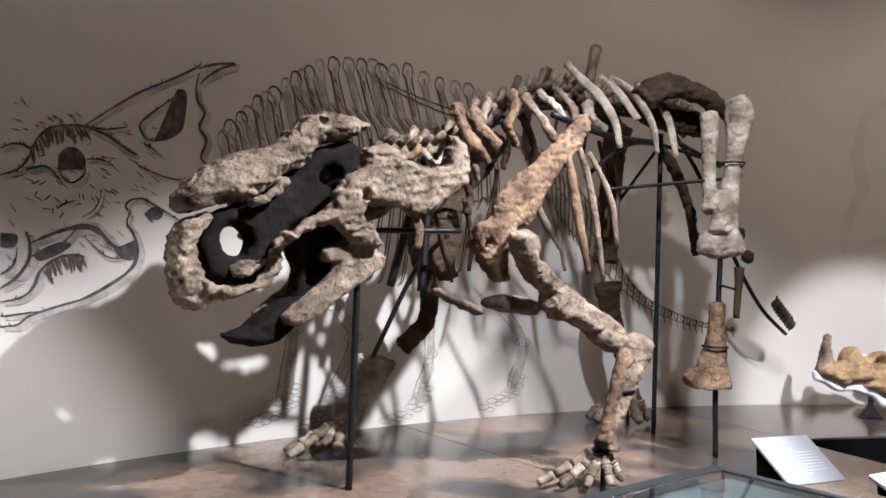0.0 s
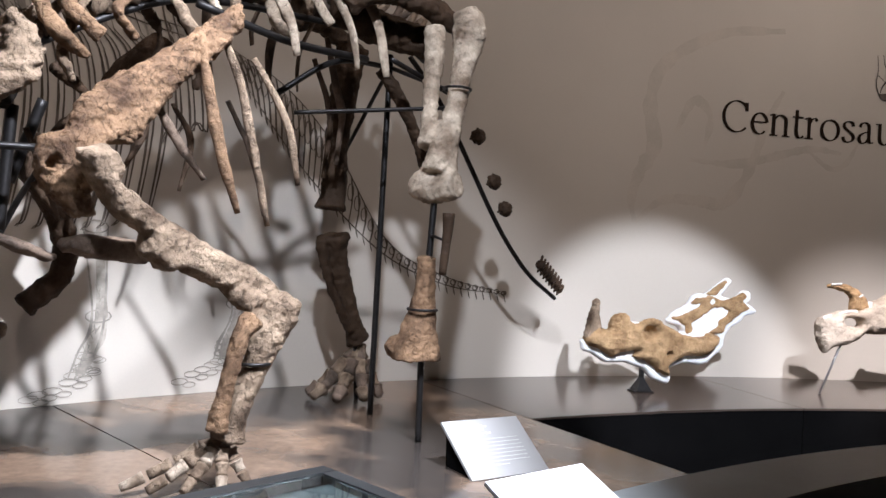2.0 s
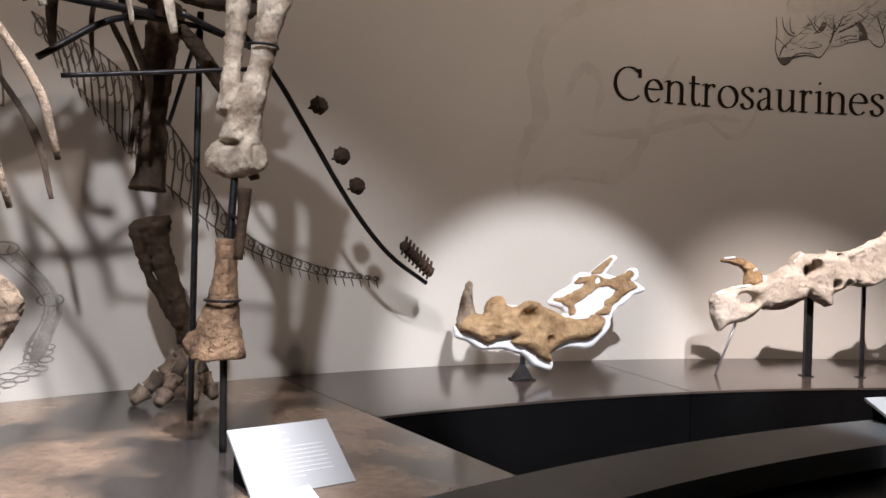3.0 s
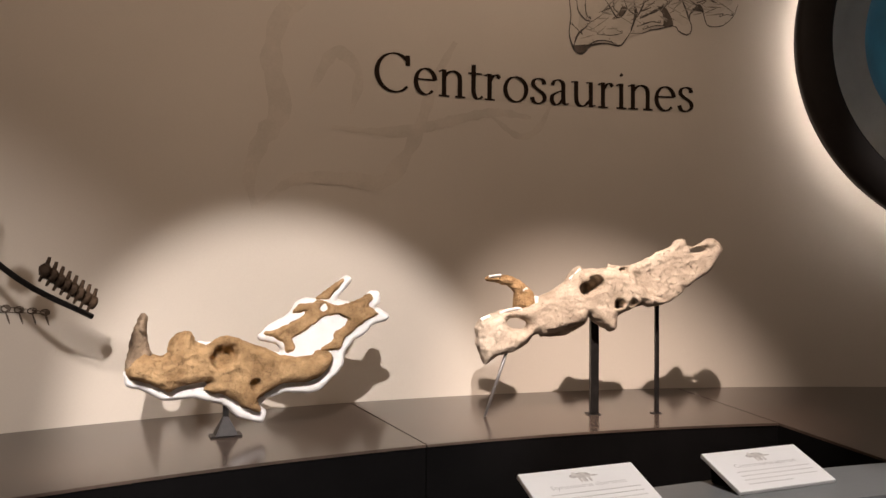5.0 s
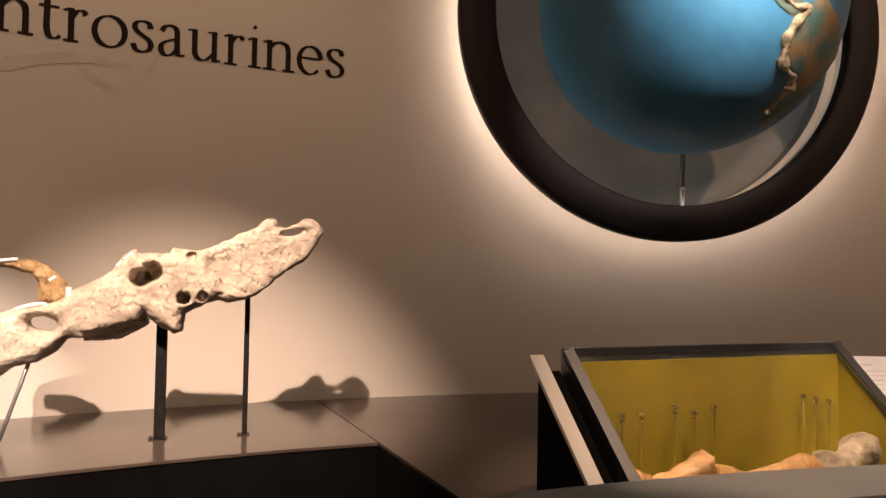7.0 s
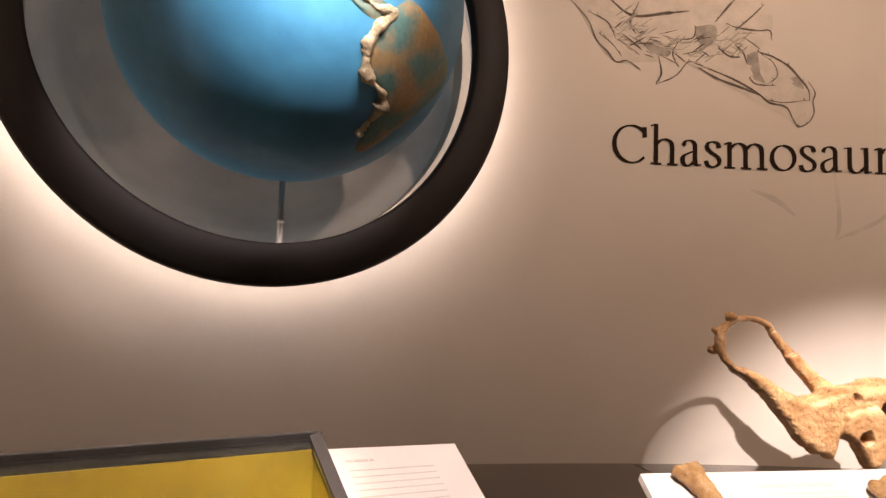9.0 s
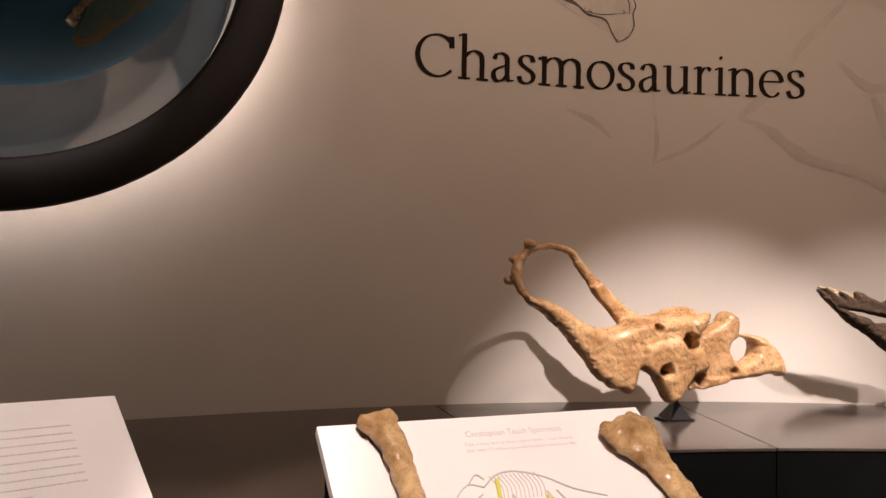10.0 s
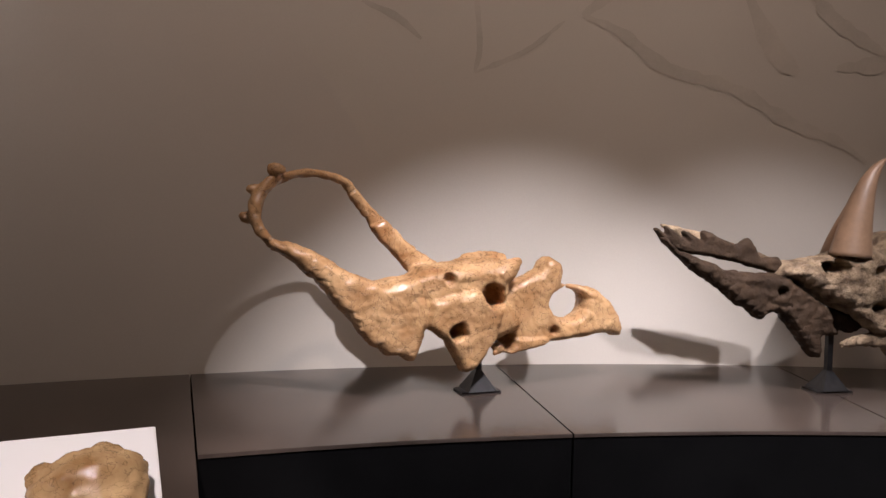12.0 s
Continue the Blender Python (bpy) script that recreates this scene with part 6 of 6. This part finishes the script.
def around_axis(bm, profile, n=96, closed=False):
    """Turns a profile of (radius, distance from the gallery's centre) about the round window's axis."""
    ux = Vector((math.cos(radians(A_RING)), -math.sin(radians(A_RING)), 0))
    rows = []
    for rad, dist in profile:
        c = polar(A_RING, dist, Z_RING)
        rows.append([bm.verts.new(c + ux * rad * math.cos(2 * math.pi * k / n) + Vector((0, 0, rad * math.sin(2 * math.pi * k / n)))) for k in range(n)])
    pairs = list(zip(rows, rows[1:])) + ([(rows[-1], rows[0])] if closed else [])
    for a, b in pairs:
        for k in range(n):
            bm.faces.new((a[k], a[(k + 1) % n], b[(k + 1) % n], b[k]))
    return bm


def build_globe():
    t = tagged(new("globe_window"), "round dark-rimmed wall window around a globe", "display")
    bm = around_axis(bmesh.new(), [(1.115, 7.985), (1.130, 7.975), (1.295, 7.975), (1.318, 7.985), (1.330, 8.01), (1.330, 8.066), (1.326, 8.066), (1.320, 8.05), (1.20, 8.05), (1.115, 8.05)], closed=True)
    part("rim", bm, M_RIM, t, "satin black round rim", True)
    bm = around_axis(bmesh.new(), [(1.208, 8.053), (1.195, 8.14), (1.15, 8.28), (1.08, 8.42), (1.02, 8.50), (1.00, 8.56), (0.90, 8.80), (0.70, 9.02), (0.40, 9.15), (0.05, 9.18), (0.05, 9.22), (0.45, 9.19), (0.75, 9.06), (0.97, 8.80), (1.06, 8.55), (1.11, 8.42), (1.18, 8.28), (1.215, 8.16), (1.225, 8.053)])
    part("bowl", bm, M_BOWL, t, "pale grey bowl behind the globe", True)
    bm = around_axis(bmesh.new(), [(1.232, 8.053), (1.258, 8.053), (1.258, 8.066), (1.232, 8.085)], closed=True)
    part("light_strip", bm, M_GLOW, t, "hidden light strip behind the rim")
    bm = around_axis(bmesh.new(), [(1.160, 8.053), (1.195, 8.053), (1.195, 8.062), (1.160, 8.062)], closed=True)
    part("light_strip", bm, M_GLOW_IN, t, "hidden light strip inside the rim")
    g = thing("globe", "painted blue globe with raised mountains in a round window", "globe", polar(A_RING, 8.05, 2.965) + Vector((0.076, -0.024, 0)))
    ux = Vector((math.cos(radians(A_RING)), -math.sin(radians(A_RING)), 0))
    un = -Vector((math.sin(radians(A_RING)), math.cos(radians(A_RING)), 0))

    def on(x, z, r=0.89):
        x, z = x - 0.06, z - 0.06
        y = math.sqrt(max(0.0, 1 - x * x - z * z))
        return (ux * x + un * y + Vector((0, 0, z))) * r

    bm = bmesh.new()
    bmesh.ops.create_uvsphere(bm, u_segments=96, v_segments=48, radius=0.89)
    part("ocean", bm, M_OCEAN, g, "glossy deep blue ocean", True)

    def land(outline, mat, label, lift, name):
        line = spline([(x, z, 0) for x, z in outline], 40)
        bm = bmesh.new()
        mid = sum(line, Vector()) / len(line)
        rings = []
        for k in range(9):
            q = 1 - k / 8.5
            rings.append([bm.verts.new(on(mid.x + (p.x - mid.x) * q, mid.y + (p.y - mid.y) * q, 0.89 + lift * min(1, k) * (1 + 0.5 * noise.noise(Vector((p.x * 20 * q, p.y * 20 * q, k)))))) for p in line])
        for a, b in zip(rings, rings[1:]):
            for k in range(len(line)):
                bm.faces.new((a[k], a[(k + 1) % len(line)], b[(k + 1) % len(line)], b[k]))
        bm.faces.new(rings[-1])
        return part(name, bm, mat, g, label, True)

    land([(0.37, -0.22), (0.47, -0.15), (0.62, -0.20), (0.78, -0.28), (0.88, -0.36), (0.75, -0.52), (0.57, -0.69), (0.44, -0.80), (0.36, -0.80), (0.40, -0.68), (0.43, -0.59), (0.30, -0.52), (0.26, -0.44), (0.29, -0.33)], M_LAND, "green and ochre continent", 0.008, "continent")
    land([(-0.10, -0.02), (0.05, -0.02), (0.12, -0.12), (0.26, -0.20), (0.36, -0.22), (0.28, -0.29), (0.18, -0.26), (0.08, -0.19), (-0.04, -0.12)], M_LAND, "green land bridge", 0.006, "continent")
    land([(-0.05, 0.05), (0.15, 0.15), (0.45, 0.12), (0.6, 0.3), (0.45, 0.55), (0.1, 0.6), (-0.25, 0.5), (-0.3, 0.25)], M_LAND, "green northern continent", 0.006, "continent")
    path = spline([(x, z, 0) for x, z in ((0.12, -0.15), (0.25, -0.23), (0.37, -0.24), (0.29, -0.34), (0.26, -0.45), (0.30, -0.53), (0.41, -0.59), (0.385, -0.68), (0.335, -0.755))], 60)
    bm = bmesh.new()
    tube(bm, [on(p.x + 0.012 * noise.noise(Vector((i * 0.9, 0, 0))), p.y, 0.892) for i, p in enumerate(path)], [0.008 + 0.016 * min(1, i / 14) * (1 + 0.9 * noise.noise(Vector((i * 0.8, 3, 0)))) for i in range(60)], 12, 1.0, 1.1)
    part("mountain_chain", bm, M_PEAKS, g, "raised pale mountain chain", True)
    bm = bmesh.new()
    top, foot = ux * 0.03 - un * 0.10 + Vector((0, 0, -0.87)), ux * 0.03 - un * 0.10 + Vector((0, 0, -1.29))
    tube(bm, [top, foot], [0.016, 0.016], 12)
    tube(bm, [foot * 0.55 + top * 0.45, foot * 0.5 + top * 0.5], [0.021, 0.021], 12)
    part("support_rod", bm, M_STEEL, g, "short grey support rod", True)


# ---- reading desks, labels and cases ----
def desk_card(name, label, category, tl, tr, depth, slope, mat=None, thick=0.02, group="", legs=None):
    """A sloping board: its top edge runs from tl to tr, and it falls towards the visitor."""
    tl, tr = Vector(tl), Vector(tr)
    x = (tr - tl).normalized()
    back = Vector((x.y, -x.x, 0)).normalized()
    down = (back * math.cos(radians(slope)) - Vector((0, 0, math.sin(radians(slope))))).normalized()
    n = x.cross(-down).normalized()
    width = (tr - tl).length
    ob = thing(name, label, category, group=group)
    ob.matrix_world = Matrix(((x.x, -down.x, n.x, tl.x), (x.y, -down.y, n.y, tl.y), (x.z, -down.z, n.z, tl.z), (0, 0, 0, 1)))
    bm = bmesh.new()
    box(bm, (0, -depth, -thick), (width, 0, 0), bevel=0.002)
    part("board", bm, mat or M_CARD, ob, "smooth white printed board")
    if legs:
        bm = bmesh.new()
        inv = ob.matrix_world.inverted()
        low = [Vector((p.x, p.y, legs)) for p in (tl + x * 0.02 + down * 0.02, tr - x * 0.02 + down * 0.02, tr - x * 0.02 + down * (depth - 0.02), tl + x * 0.02 + down * (depth - 0.02))]
        top = [p - n * (thick + 0.001) for p in (tl + x * 0.02 + down * 0.02, tr - x * 0.02 + down * 0.02, tr - x * 0.02 + down * (depth - 0.02), tl + x * 0.02 + down * (depth - 0.02))]
        lo = [bm.verts.new(inv @ p) for p in low]
        hi = [bm.verts.new(inv @ Vector((p.x, p.y, max(p.z, legs + 0.002)))) for p in top]
        for k in range(4):
            bm.faces.new((lo[k], lo[(k + 1) % 4], hi[(k + 1) % 4], hi[k]))
        bm.faces.new(hi)
        bm.faces.new(lo)
        part("wedge", bm, M_BLACK, ob, "black wedge under the board")
    return ob, width


def print_text(ob, text, x, y, width, height, mat=None, name="printed_text"):
    me = letters(text, width, height)
    for v in me.vertices:
        v.co = (x + v.co.x, y + v.co.y, 0.0012)
    me.materials.append(mat or M_TEXT)
    t = new(name, me)
    t.parent = ob
    return t


def print_bars(ob, x, y, width, rows, pitch, height, seed=1):
    rng = random.Random(seed)
    bm = bmesh.new()
    for k in range(rows):
        at = x
        end = x + width * (1 if k < rows - 1 else 0.6)
        while at < end:
            w = height * rng.uniform(2, 6)
            box(bm, (at, y - k * pitch, 0.0006), (min(at + w, end), y - k * pitch + height, 0.0013))
            at += w + height * 0.8
    part("text_line", bm, M_FAINT, ob)


def print_animal(ob, x, y, s, mat, name="printed_animal"):
    """A tiny side view of a four-legged horned animal, as flat ink."""
    bm = bmesh.new()
    for cx, cy, rx, ry in ((0, 0, 0.5, 0.22), (-0.55, -0.02, 0.2, 0.14), (-0.42, 0.12, 0.12, 0.16), (-0.25, -0.3, 0.07, 0.2), (0.05, -0.3, 0.07, 0.2), (0.3, -0.3, 0.08, 0.2), (-0.08, -0.32, 0.06, 0.18), (0.6, -0.08, 0.28, 0.06)):
        bmesh.ops.create_circle(bm, cap_ends=True, segments=14, radius=1, matrix=Matrix.Translation((x + cx * s, y + cy * s, 0.001 + 0.00005 * len(bm.verts) / 14)) @ Matrix.Diagonal((rx * s, ry * s, 1, 1)))
    part(name, bm, mat, ob)


def print_skeleton(ob, x, y, s, mat=None, marks=True):
    bm = bmesh.new()
    def ink(points, w):
        line = spline([(x + a * s, y + b * s, 0.0012) for a, b in points], 16)
        tube(bm, line, [w * s] * 16, 4, 1.0)
    ink([(-0.55, 0.10), (-0.3, 0.28), (0.0, 0.30), (0.35, 0.18), (0.7, -0.05), (1.15, -0.22)], 0.012)
    for k in range(12):
        a = -0.42 + 0.06 * k
        ink([(a, 0.27), (a + 0.06, 0.08), (a + 0.02, -0.12)], 0.006)
    ink([(-0.55, 0.1), (-0.75, 0.16), (-0.95, 0.0), (-0.98, -0.14), (-0.8, -0.12), (-0.6, 0.0)], 0.010)
    ink([(-0.75, 0.16), (-0.6, 0.3), (-0.5, 0.22)], 0.010)
    for a in (-0.4, -0.2, 0.3, 0.45):
        ink([(a, -0.05), (a + 0.08, -0.3), (a - 0.02, -0.55), (a - 0.1, -0.6)], 0.014)
    part("printed_skeleton", bm, mat or M_TEXT, ob, "pale printed skeleton figure")
    for a, b in (((-0.33, 0.2), (-0.40, -0.12)), ((0.28, -0.12), (0.36, -0.40))) if marks else ():
        bm = bmesh.new()
        tube(bm, spline([(x + a[0] * s, y + a[1] * s, 0.0016), (x + b[0] * s, y + b[1] * s, 0.0016)], 4), [0.035 * s] * 4, 4)
        part("yellow_mark", bm, M_YELLOW, ob, "yellow highlighted bone")


def touch_bone(at_ob, x, y, length, r, lean, big, label):
    """A polished loose bone fixed on the sloping board."""
    m = at_ob.matrix_world
    t = thing("fossil_bone", label, "fossil", group="touch bones")
    t.matrix_world = m @ Matrix.Translation((x, y, 0)) @ Matrix.Rotation(radians(lean), 4, "Z")
    bm = bmesh.new()
    path = [(0, 0.0, r * 1.0), (0.006, -length * 0.12, r * 1.15), (0.012, -length * 0.35, r * 0.95), (0.008, -length * 0.65, r * 0.9), (0, -length, r)]
    size = [r * (1.25 if big else 0.95), r * (1.55 if big else 1.1), r * 0.85, r * 0.8, r * 1.2]
    tube(bm, spline(path, 14), [v.x for v in spline([(s, 0, 0) for s in size], 14)], 14, 0.9, 0.2, True, 2.0 if big else 5.0)
    blob(bm, (r * 0.5, -0.01, r * 1.1), (r * 0.9, r * 0.7, r * 0.9), 0.3)
    blob(bm, (-r * 0.6, -0.015, r * 1.0), (r * 0.8, r * 0.8, r * 0.9), 0.3)
    for v in bm.verts:
        v.co.x, v.co.z = v.co.x * (1.45 if big else 1.15), v.co.z * 0.72
    ob = sculpted("bone", bm, M_POLISH, t, 0.006, 0.006, 26, (), "polished brown fossil bone")
    return ob


def build_desks():
    # white label on the platform beside the skeleton
    a, w = desk_card("label_panel", "white printed label panel tilted on the platform", "sign", (1.20, 3.335, 0.762), (1.51, 3.505, 0.762), 0.27, 36, M_LABEL, thick=0.012, group="label panels", legs=Z_TOP + 0.001)
    print_animal(a, w * 0.42, -0.035, 0.045, M_PRINT)
    print_bars(a, 0.07, -0.075, 0.2, 1, 0.02, 0.007, 3)
    print_bars(a, 0.04, -0.10, 0.26, 8, 0.017, 0.0028, 4)
    cards = [((1.22, 2.26, 0.862), (1.50, 2.455, 0.862), "", 5), ((3.39, 3.325, 0.876), (3.72, 3.385, 0.876), "Styracosaurus albertensis", 6), ((3.95, 3.43, 0.876), (4.28, 3.488, 0.876), "Centrosaurus apertus", 7)]
    for tl, tr, text, seed in cards:
        a, w = desk_card("label_panel", "white printed label panel tilted on the grey rail", "sign", tl, tr, 0.16, 24, thick=0.012, group="label panels", legs=Z_RAIL + 0.001)
        print_animal(a, w * 0.5, -0.030, 0.05, M_PRINT)
        if text:
            print_text(a, text, 0.06, -0.072, w - 0.12, 0.014)
        else:
            print_bars(a, 0.06, -0.072, w - 0.12, 1, 0.02, 0.009, seed)
        print_bars(a, 0.05, -0.09, w - 0.08, 4, 0.016, 0.0028, seed)
    # touch table
    a, w = desk_card("touch_panel", "white sloping touch panel with two fossil bones", "sign", (7.408, 3.342, 1.0), (8.167, 2.961, 1.0), 0.52, 36, thick=0.025, legs=Z_TOP + 0.001)
    print_text(a, "Ceratopsian Touch Specimens", w * 0.40, -0.062, w * 0.30, 0.018)
    print_text(a, "Take a close look at these original fossils. Touch them to", w * 0.385, -0.088, w * 0.34, 0.009)
    print_text(a, "feel what 75-million-year-old fossilized bones are like", w * 0.385, -0.106, w * 0.34, 0.009)
    print_skeleton(a, w * 0.50, -0.22, 0.17)
    touch_bone(a, w * 0.155, -0.005, 0.34, 0.030, 4, False, "slim polished brown fossil bone on the touch panel")
    touch_bone(a, w * 0.875, -0.075, 0.38, 0.034, 10, True, "thick polished brown fossil bone on the touch panel")
    # text panel beside the case
    a, w = desk_card("text_panel", "cream printed text panel with skeleton sketch", "sign", (6.765, 3.925, 1.035), (7.234, 3.905, 1.012), 0.50, 42, thick=0.02, legs=Z_TOP + 0.001)
    print_bars(a, 0.04, -0.05, 0.16, 1, 0.02, 0.008, 8)
    print_bars(a, 0.04, -0.08, 0.30, 9, 0.022, 0.0032, 9)
    print_skeleton(a, 0.32, -0.35, 0.11, M_PRINT, False)


def build_case():
    """Black table case with a sloping front, lined in olive, holding bones on pins."""
    t = facing("display_case", "black sloping display case lined in olive with fossils", "display case", (6.12, 3.93, Z_TOP), (1.2, -0.06))
    hi, lo, dep = 0.475, 0.08, 0.42

    def side(bm, x0, x1):
        prof = [(0.0, 0.001), (dep, 0.001), (dep, lo), (0.0, hi)]
        a = [bm.verts.new((x0, y, z)) for y, z in prof]
        b = [bm.verts.new((x1, y, z)) for y, z in prof]
        bm.faces.new(a)
        bm.faces.new(b[::-1])
        for k in range(4):
            bm.faces.new((a[k], b[k], b[(k + 1) % 4], a[(k + 1) % 4]))
        return bm

    for x0, x1 in ((-0.60, -0.575), (0.575, 0.60)):
        part("side_panel", side(bmesh.new(), x0, x1), M_CASE, t, "black case side")
    part("back_panel", box(bmesh.new(), (-0.574, 0.0, 0.001), (0.574, 0.02, hi - 0.002)), M_CASE, t, "black case back")
    part("front_panel", box(bmesh.new(), (-0.574, dep - 0.02, 0.001), (0.574, dep, lo - 0.002)), M_CASE, t)
    part("lining", box(bmesh.new(), (-0.573, 0.021, 0.03), (0.573, 0.026, hi - 0.03)), M_OLIVE, t, "olive back lining")
    for x0, x1 in ((-0.574, -0.570), (0.570, 0.574)):
        bm = side(bmesh.new(), x0, x1)
        for v in bm.verts:
            v.co.z = max(0.02, v.co.z - 0.03)
            v.co.y = min(max(v.co.y, 0.027), dep - 0.03)
        part("lining", bm, M_OLIVE, t, "olive side lining")
    part("case_floor", box(bmesh.new(), (-0.569, 0.027, 0.004), (0.569, dep - 0.022, 0.012)), M_OLIVE, t, "olive case floor")
    for x, y, h in ((-0.44, 0.10, 0.20), (-0.36, 0.09, 0.20), (-0.22, 0.08, 0.21), (-0.14, 0.08, 0.19), (-0.04, 0.06, 0.20), (0.36, 0.06, 0.22), (0.41, 0.07, 0.21), (0.46, 0.08, 0.20)):
        bm = bmesh.new()
        h += 0.085
        tube(bm, [(x, y, 0.013), (x, y, h)], [0.0025, 0.0025], 6)
        blob(bm, (x, y, h), (0.016, 0.011, 0.010), 0.5, detail=1)
        box(bm, (x - 0.006, y - 0.006, h - 0.022), (x + 0.006, y + 0.006, h - 0.014))
        part("pin", bm, M_BRASS, t, "thin pin with a bright metal head", True)
    # glass lid and its bezel
    slope = math.atan2(hi - lo, dep)
    for x0, x1 in ((-0.60, -0.56), (0.56, 0.60)):
        bm = bmesh.new()
        tube(bm, [((x0 + x1) / 2, 0.0, hi + 0.006), ((x0 + x1) / 2, dep, lo + 0.006)], [0.024, 0.024], 4)
        part("bezel", bm, M_CASE, t, "black lid bezel")
    part("bezel", box(bmesh.new(), (-0.60, -0.004, hi - 0.012), (0.60, 0.018, hi + 0.016), bevel=0.003), M_CASE, t, "black lid bezel")
    bm = bmesh.new()
    m = Matrix.Translation((0, 0.0, hi)) @ Matrix.Rotation(-slope, 4, "X")
    box(bm, (-0.56, 0.02, 0.004), (0.56, math.hypot(dep, hi - lo) - 0.01, 0.010), m)
    pane = part("glass_lid", bm, M_GLASS, t, "clear glass lid")
    pane.visible_shadow = False
    # board leaning at the case's side
    s = facing("side_board", "grey edge-on text board leaning beside the case", "sign", (6.12, 3.93, Z_TOP), (1.2, -0.06))
    bm = bmesh.new()
    box(bm, (-0.705, -0.03, 0.0), (-0.655, math.hypot(dep, hi - lo) + 0.05, 0.012), Matrix.Translation((0, 0, hi - 0.035)) @ Matrix.Rotation(-slope, 4, "X"))
    part("board", bm, M_BOARD, s, "thin grey board edge")
    bm = side(bmesh.new(), -0.680, -0.604)
    for v in bm.verts:
        v.co.z = max(0.001, v.co.z - 0.055)
        v.co.y -= 0.0
    part("wedge", bm, M_BLACK, s, "black wedge support")
    # bones lying in the case
    for n, (x, y, length, r, turn, big) in enumerate(((-0.36, 0.22, 0.30, 0.046, 8, 0), (-0.02, 0.25, 0.36, 0.042, -6, 0), (0.37, 0.22, 0.32, 0.052, 20, 0))):
        b = facing("fossil_bone", "pale tan fossil bone lying in the display case", "fossil", (6.12, 3.93, Z_TOP + 0.012), (1.2, -0.06), "bones in the case")
        b.matrix_world = b.matrix_world @ Matrix.Translation((x, y, 0.0)) @ Matrix.Rotation(radians(-turn), 4, "Z")
        bm = bmesh.new()
        tube(bm, spline([(-length / 2, 0, r + 0.06 * big + 0.05), (-length / 6, 0.005, r + 0.04), (length / 6, 0, r + 0.05), (length / 2, 0, r + 0.06 + 0.05 * big)], 14), [v.x for v in spline([(r * 1.2, 0, 0), (r * 0.8, 0, 0), (r * 0.9, 0, 0), (r * 1.5, 0, 0)], 14)], 12, 0.9, 0.25, True, n)
        blob(bm, (-length / 2, 0.02, r * 1.2), (r, r * 0.9, r * 1.1), 0.3)
        blob(bm, (length / 2, -0.02, r * 1.3), (r * 1.2, r * 1.1, r * 1.25), 0.3)
        sculpted("bone", bm, M_PALE if n == 2 else M_BONE3, b, 0.007, 0.006, 22)


def build_glass_tables():
    """Low glass-topped cases set into the rail's level."""
    t = tagged(new("glass_table"), "dark-framed glass-topped case before the skeleton platform", "display case")
    part("body", arc_block(bmesh.new(), -56, -41.25, 5.70, 6.20, 0.001, 0.765, 1.0), M_BLACK, t, "black case body")
    part("bed", arc_block(bmesh.new(), -55.8, -41.4, 5.73, 6.17, 0.767, 0.772, 1.0), M_BED, t, "grey-green case bed")
    for a0, a1, r0, r1 in ((-56, -41.05, 6.20, 6.25), (-41.45, -41.05, 5.69, 6.195), (-56, -41.46, 5.69, 5.72)):
        part("frame_bar", arc_block(bmesh.new(), a0, a1, r0, r1, 0.70, Z_RAIL, 0.5), M_CASE, t, "dark metal frame")
    pane = part("glass_top", arc_block(bmesh.new(), -55.9, -41.47, 5.725, 6.195, 0.790, 0.796, 1.0), M_GLASS, t, "tinted glass top")
    pane.visible_shadow = False
    t = tagged(new("glass_table"), "blue-lit glass-topped case before the grey rail", "display case")
    part("body", arc_block(bmesh.new(), -38, 2, 4.95, 5.40, 0.001, 0.66, 1.0), M_BLACK, t, "black case body")
    part("bed", arc_block(bmesh.new(), -37.5, 1.5, 4.98, 5.24, 0.661, 0.668, 1.0), M_BED, t, "blue-grey case bed")
    pane = part("glass_top", arc_block(bmesh.new(), -37.6, 1.6, 4.97, 5.25, 0.700, 0.706, 1.0), M_GLASS, t, "tinted glass top")
    pane.visible_shadow = False
    part("frame_bar", arc_block(bmesh.new(), -38, 2, 5.26, 5.40, 0.662, 0.712, 1.0), M_CASE, t, "black frame")


wall_text("wall_lettering", "Centrosaurines", -10.94, 3.88, 2.41, 0.235, "large dark serif-style lettering reading Centrosaurines on the wall")
wall_text("wall_lettering", "Chasmosaurines", 32.07, 48.13, 2.385, 0.235, "large dark serif-style lettering reading Chasmosaurines on the wall")
build_mural()
build_sketches()
build_globe()
build_desks()
build_case()
build_glass_tables()
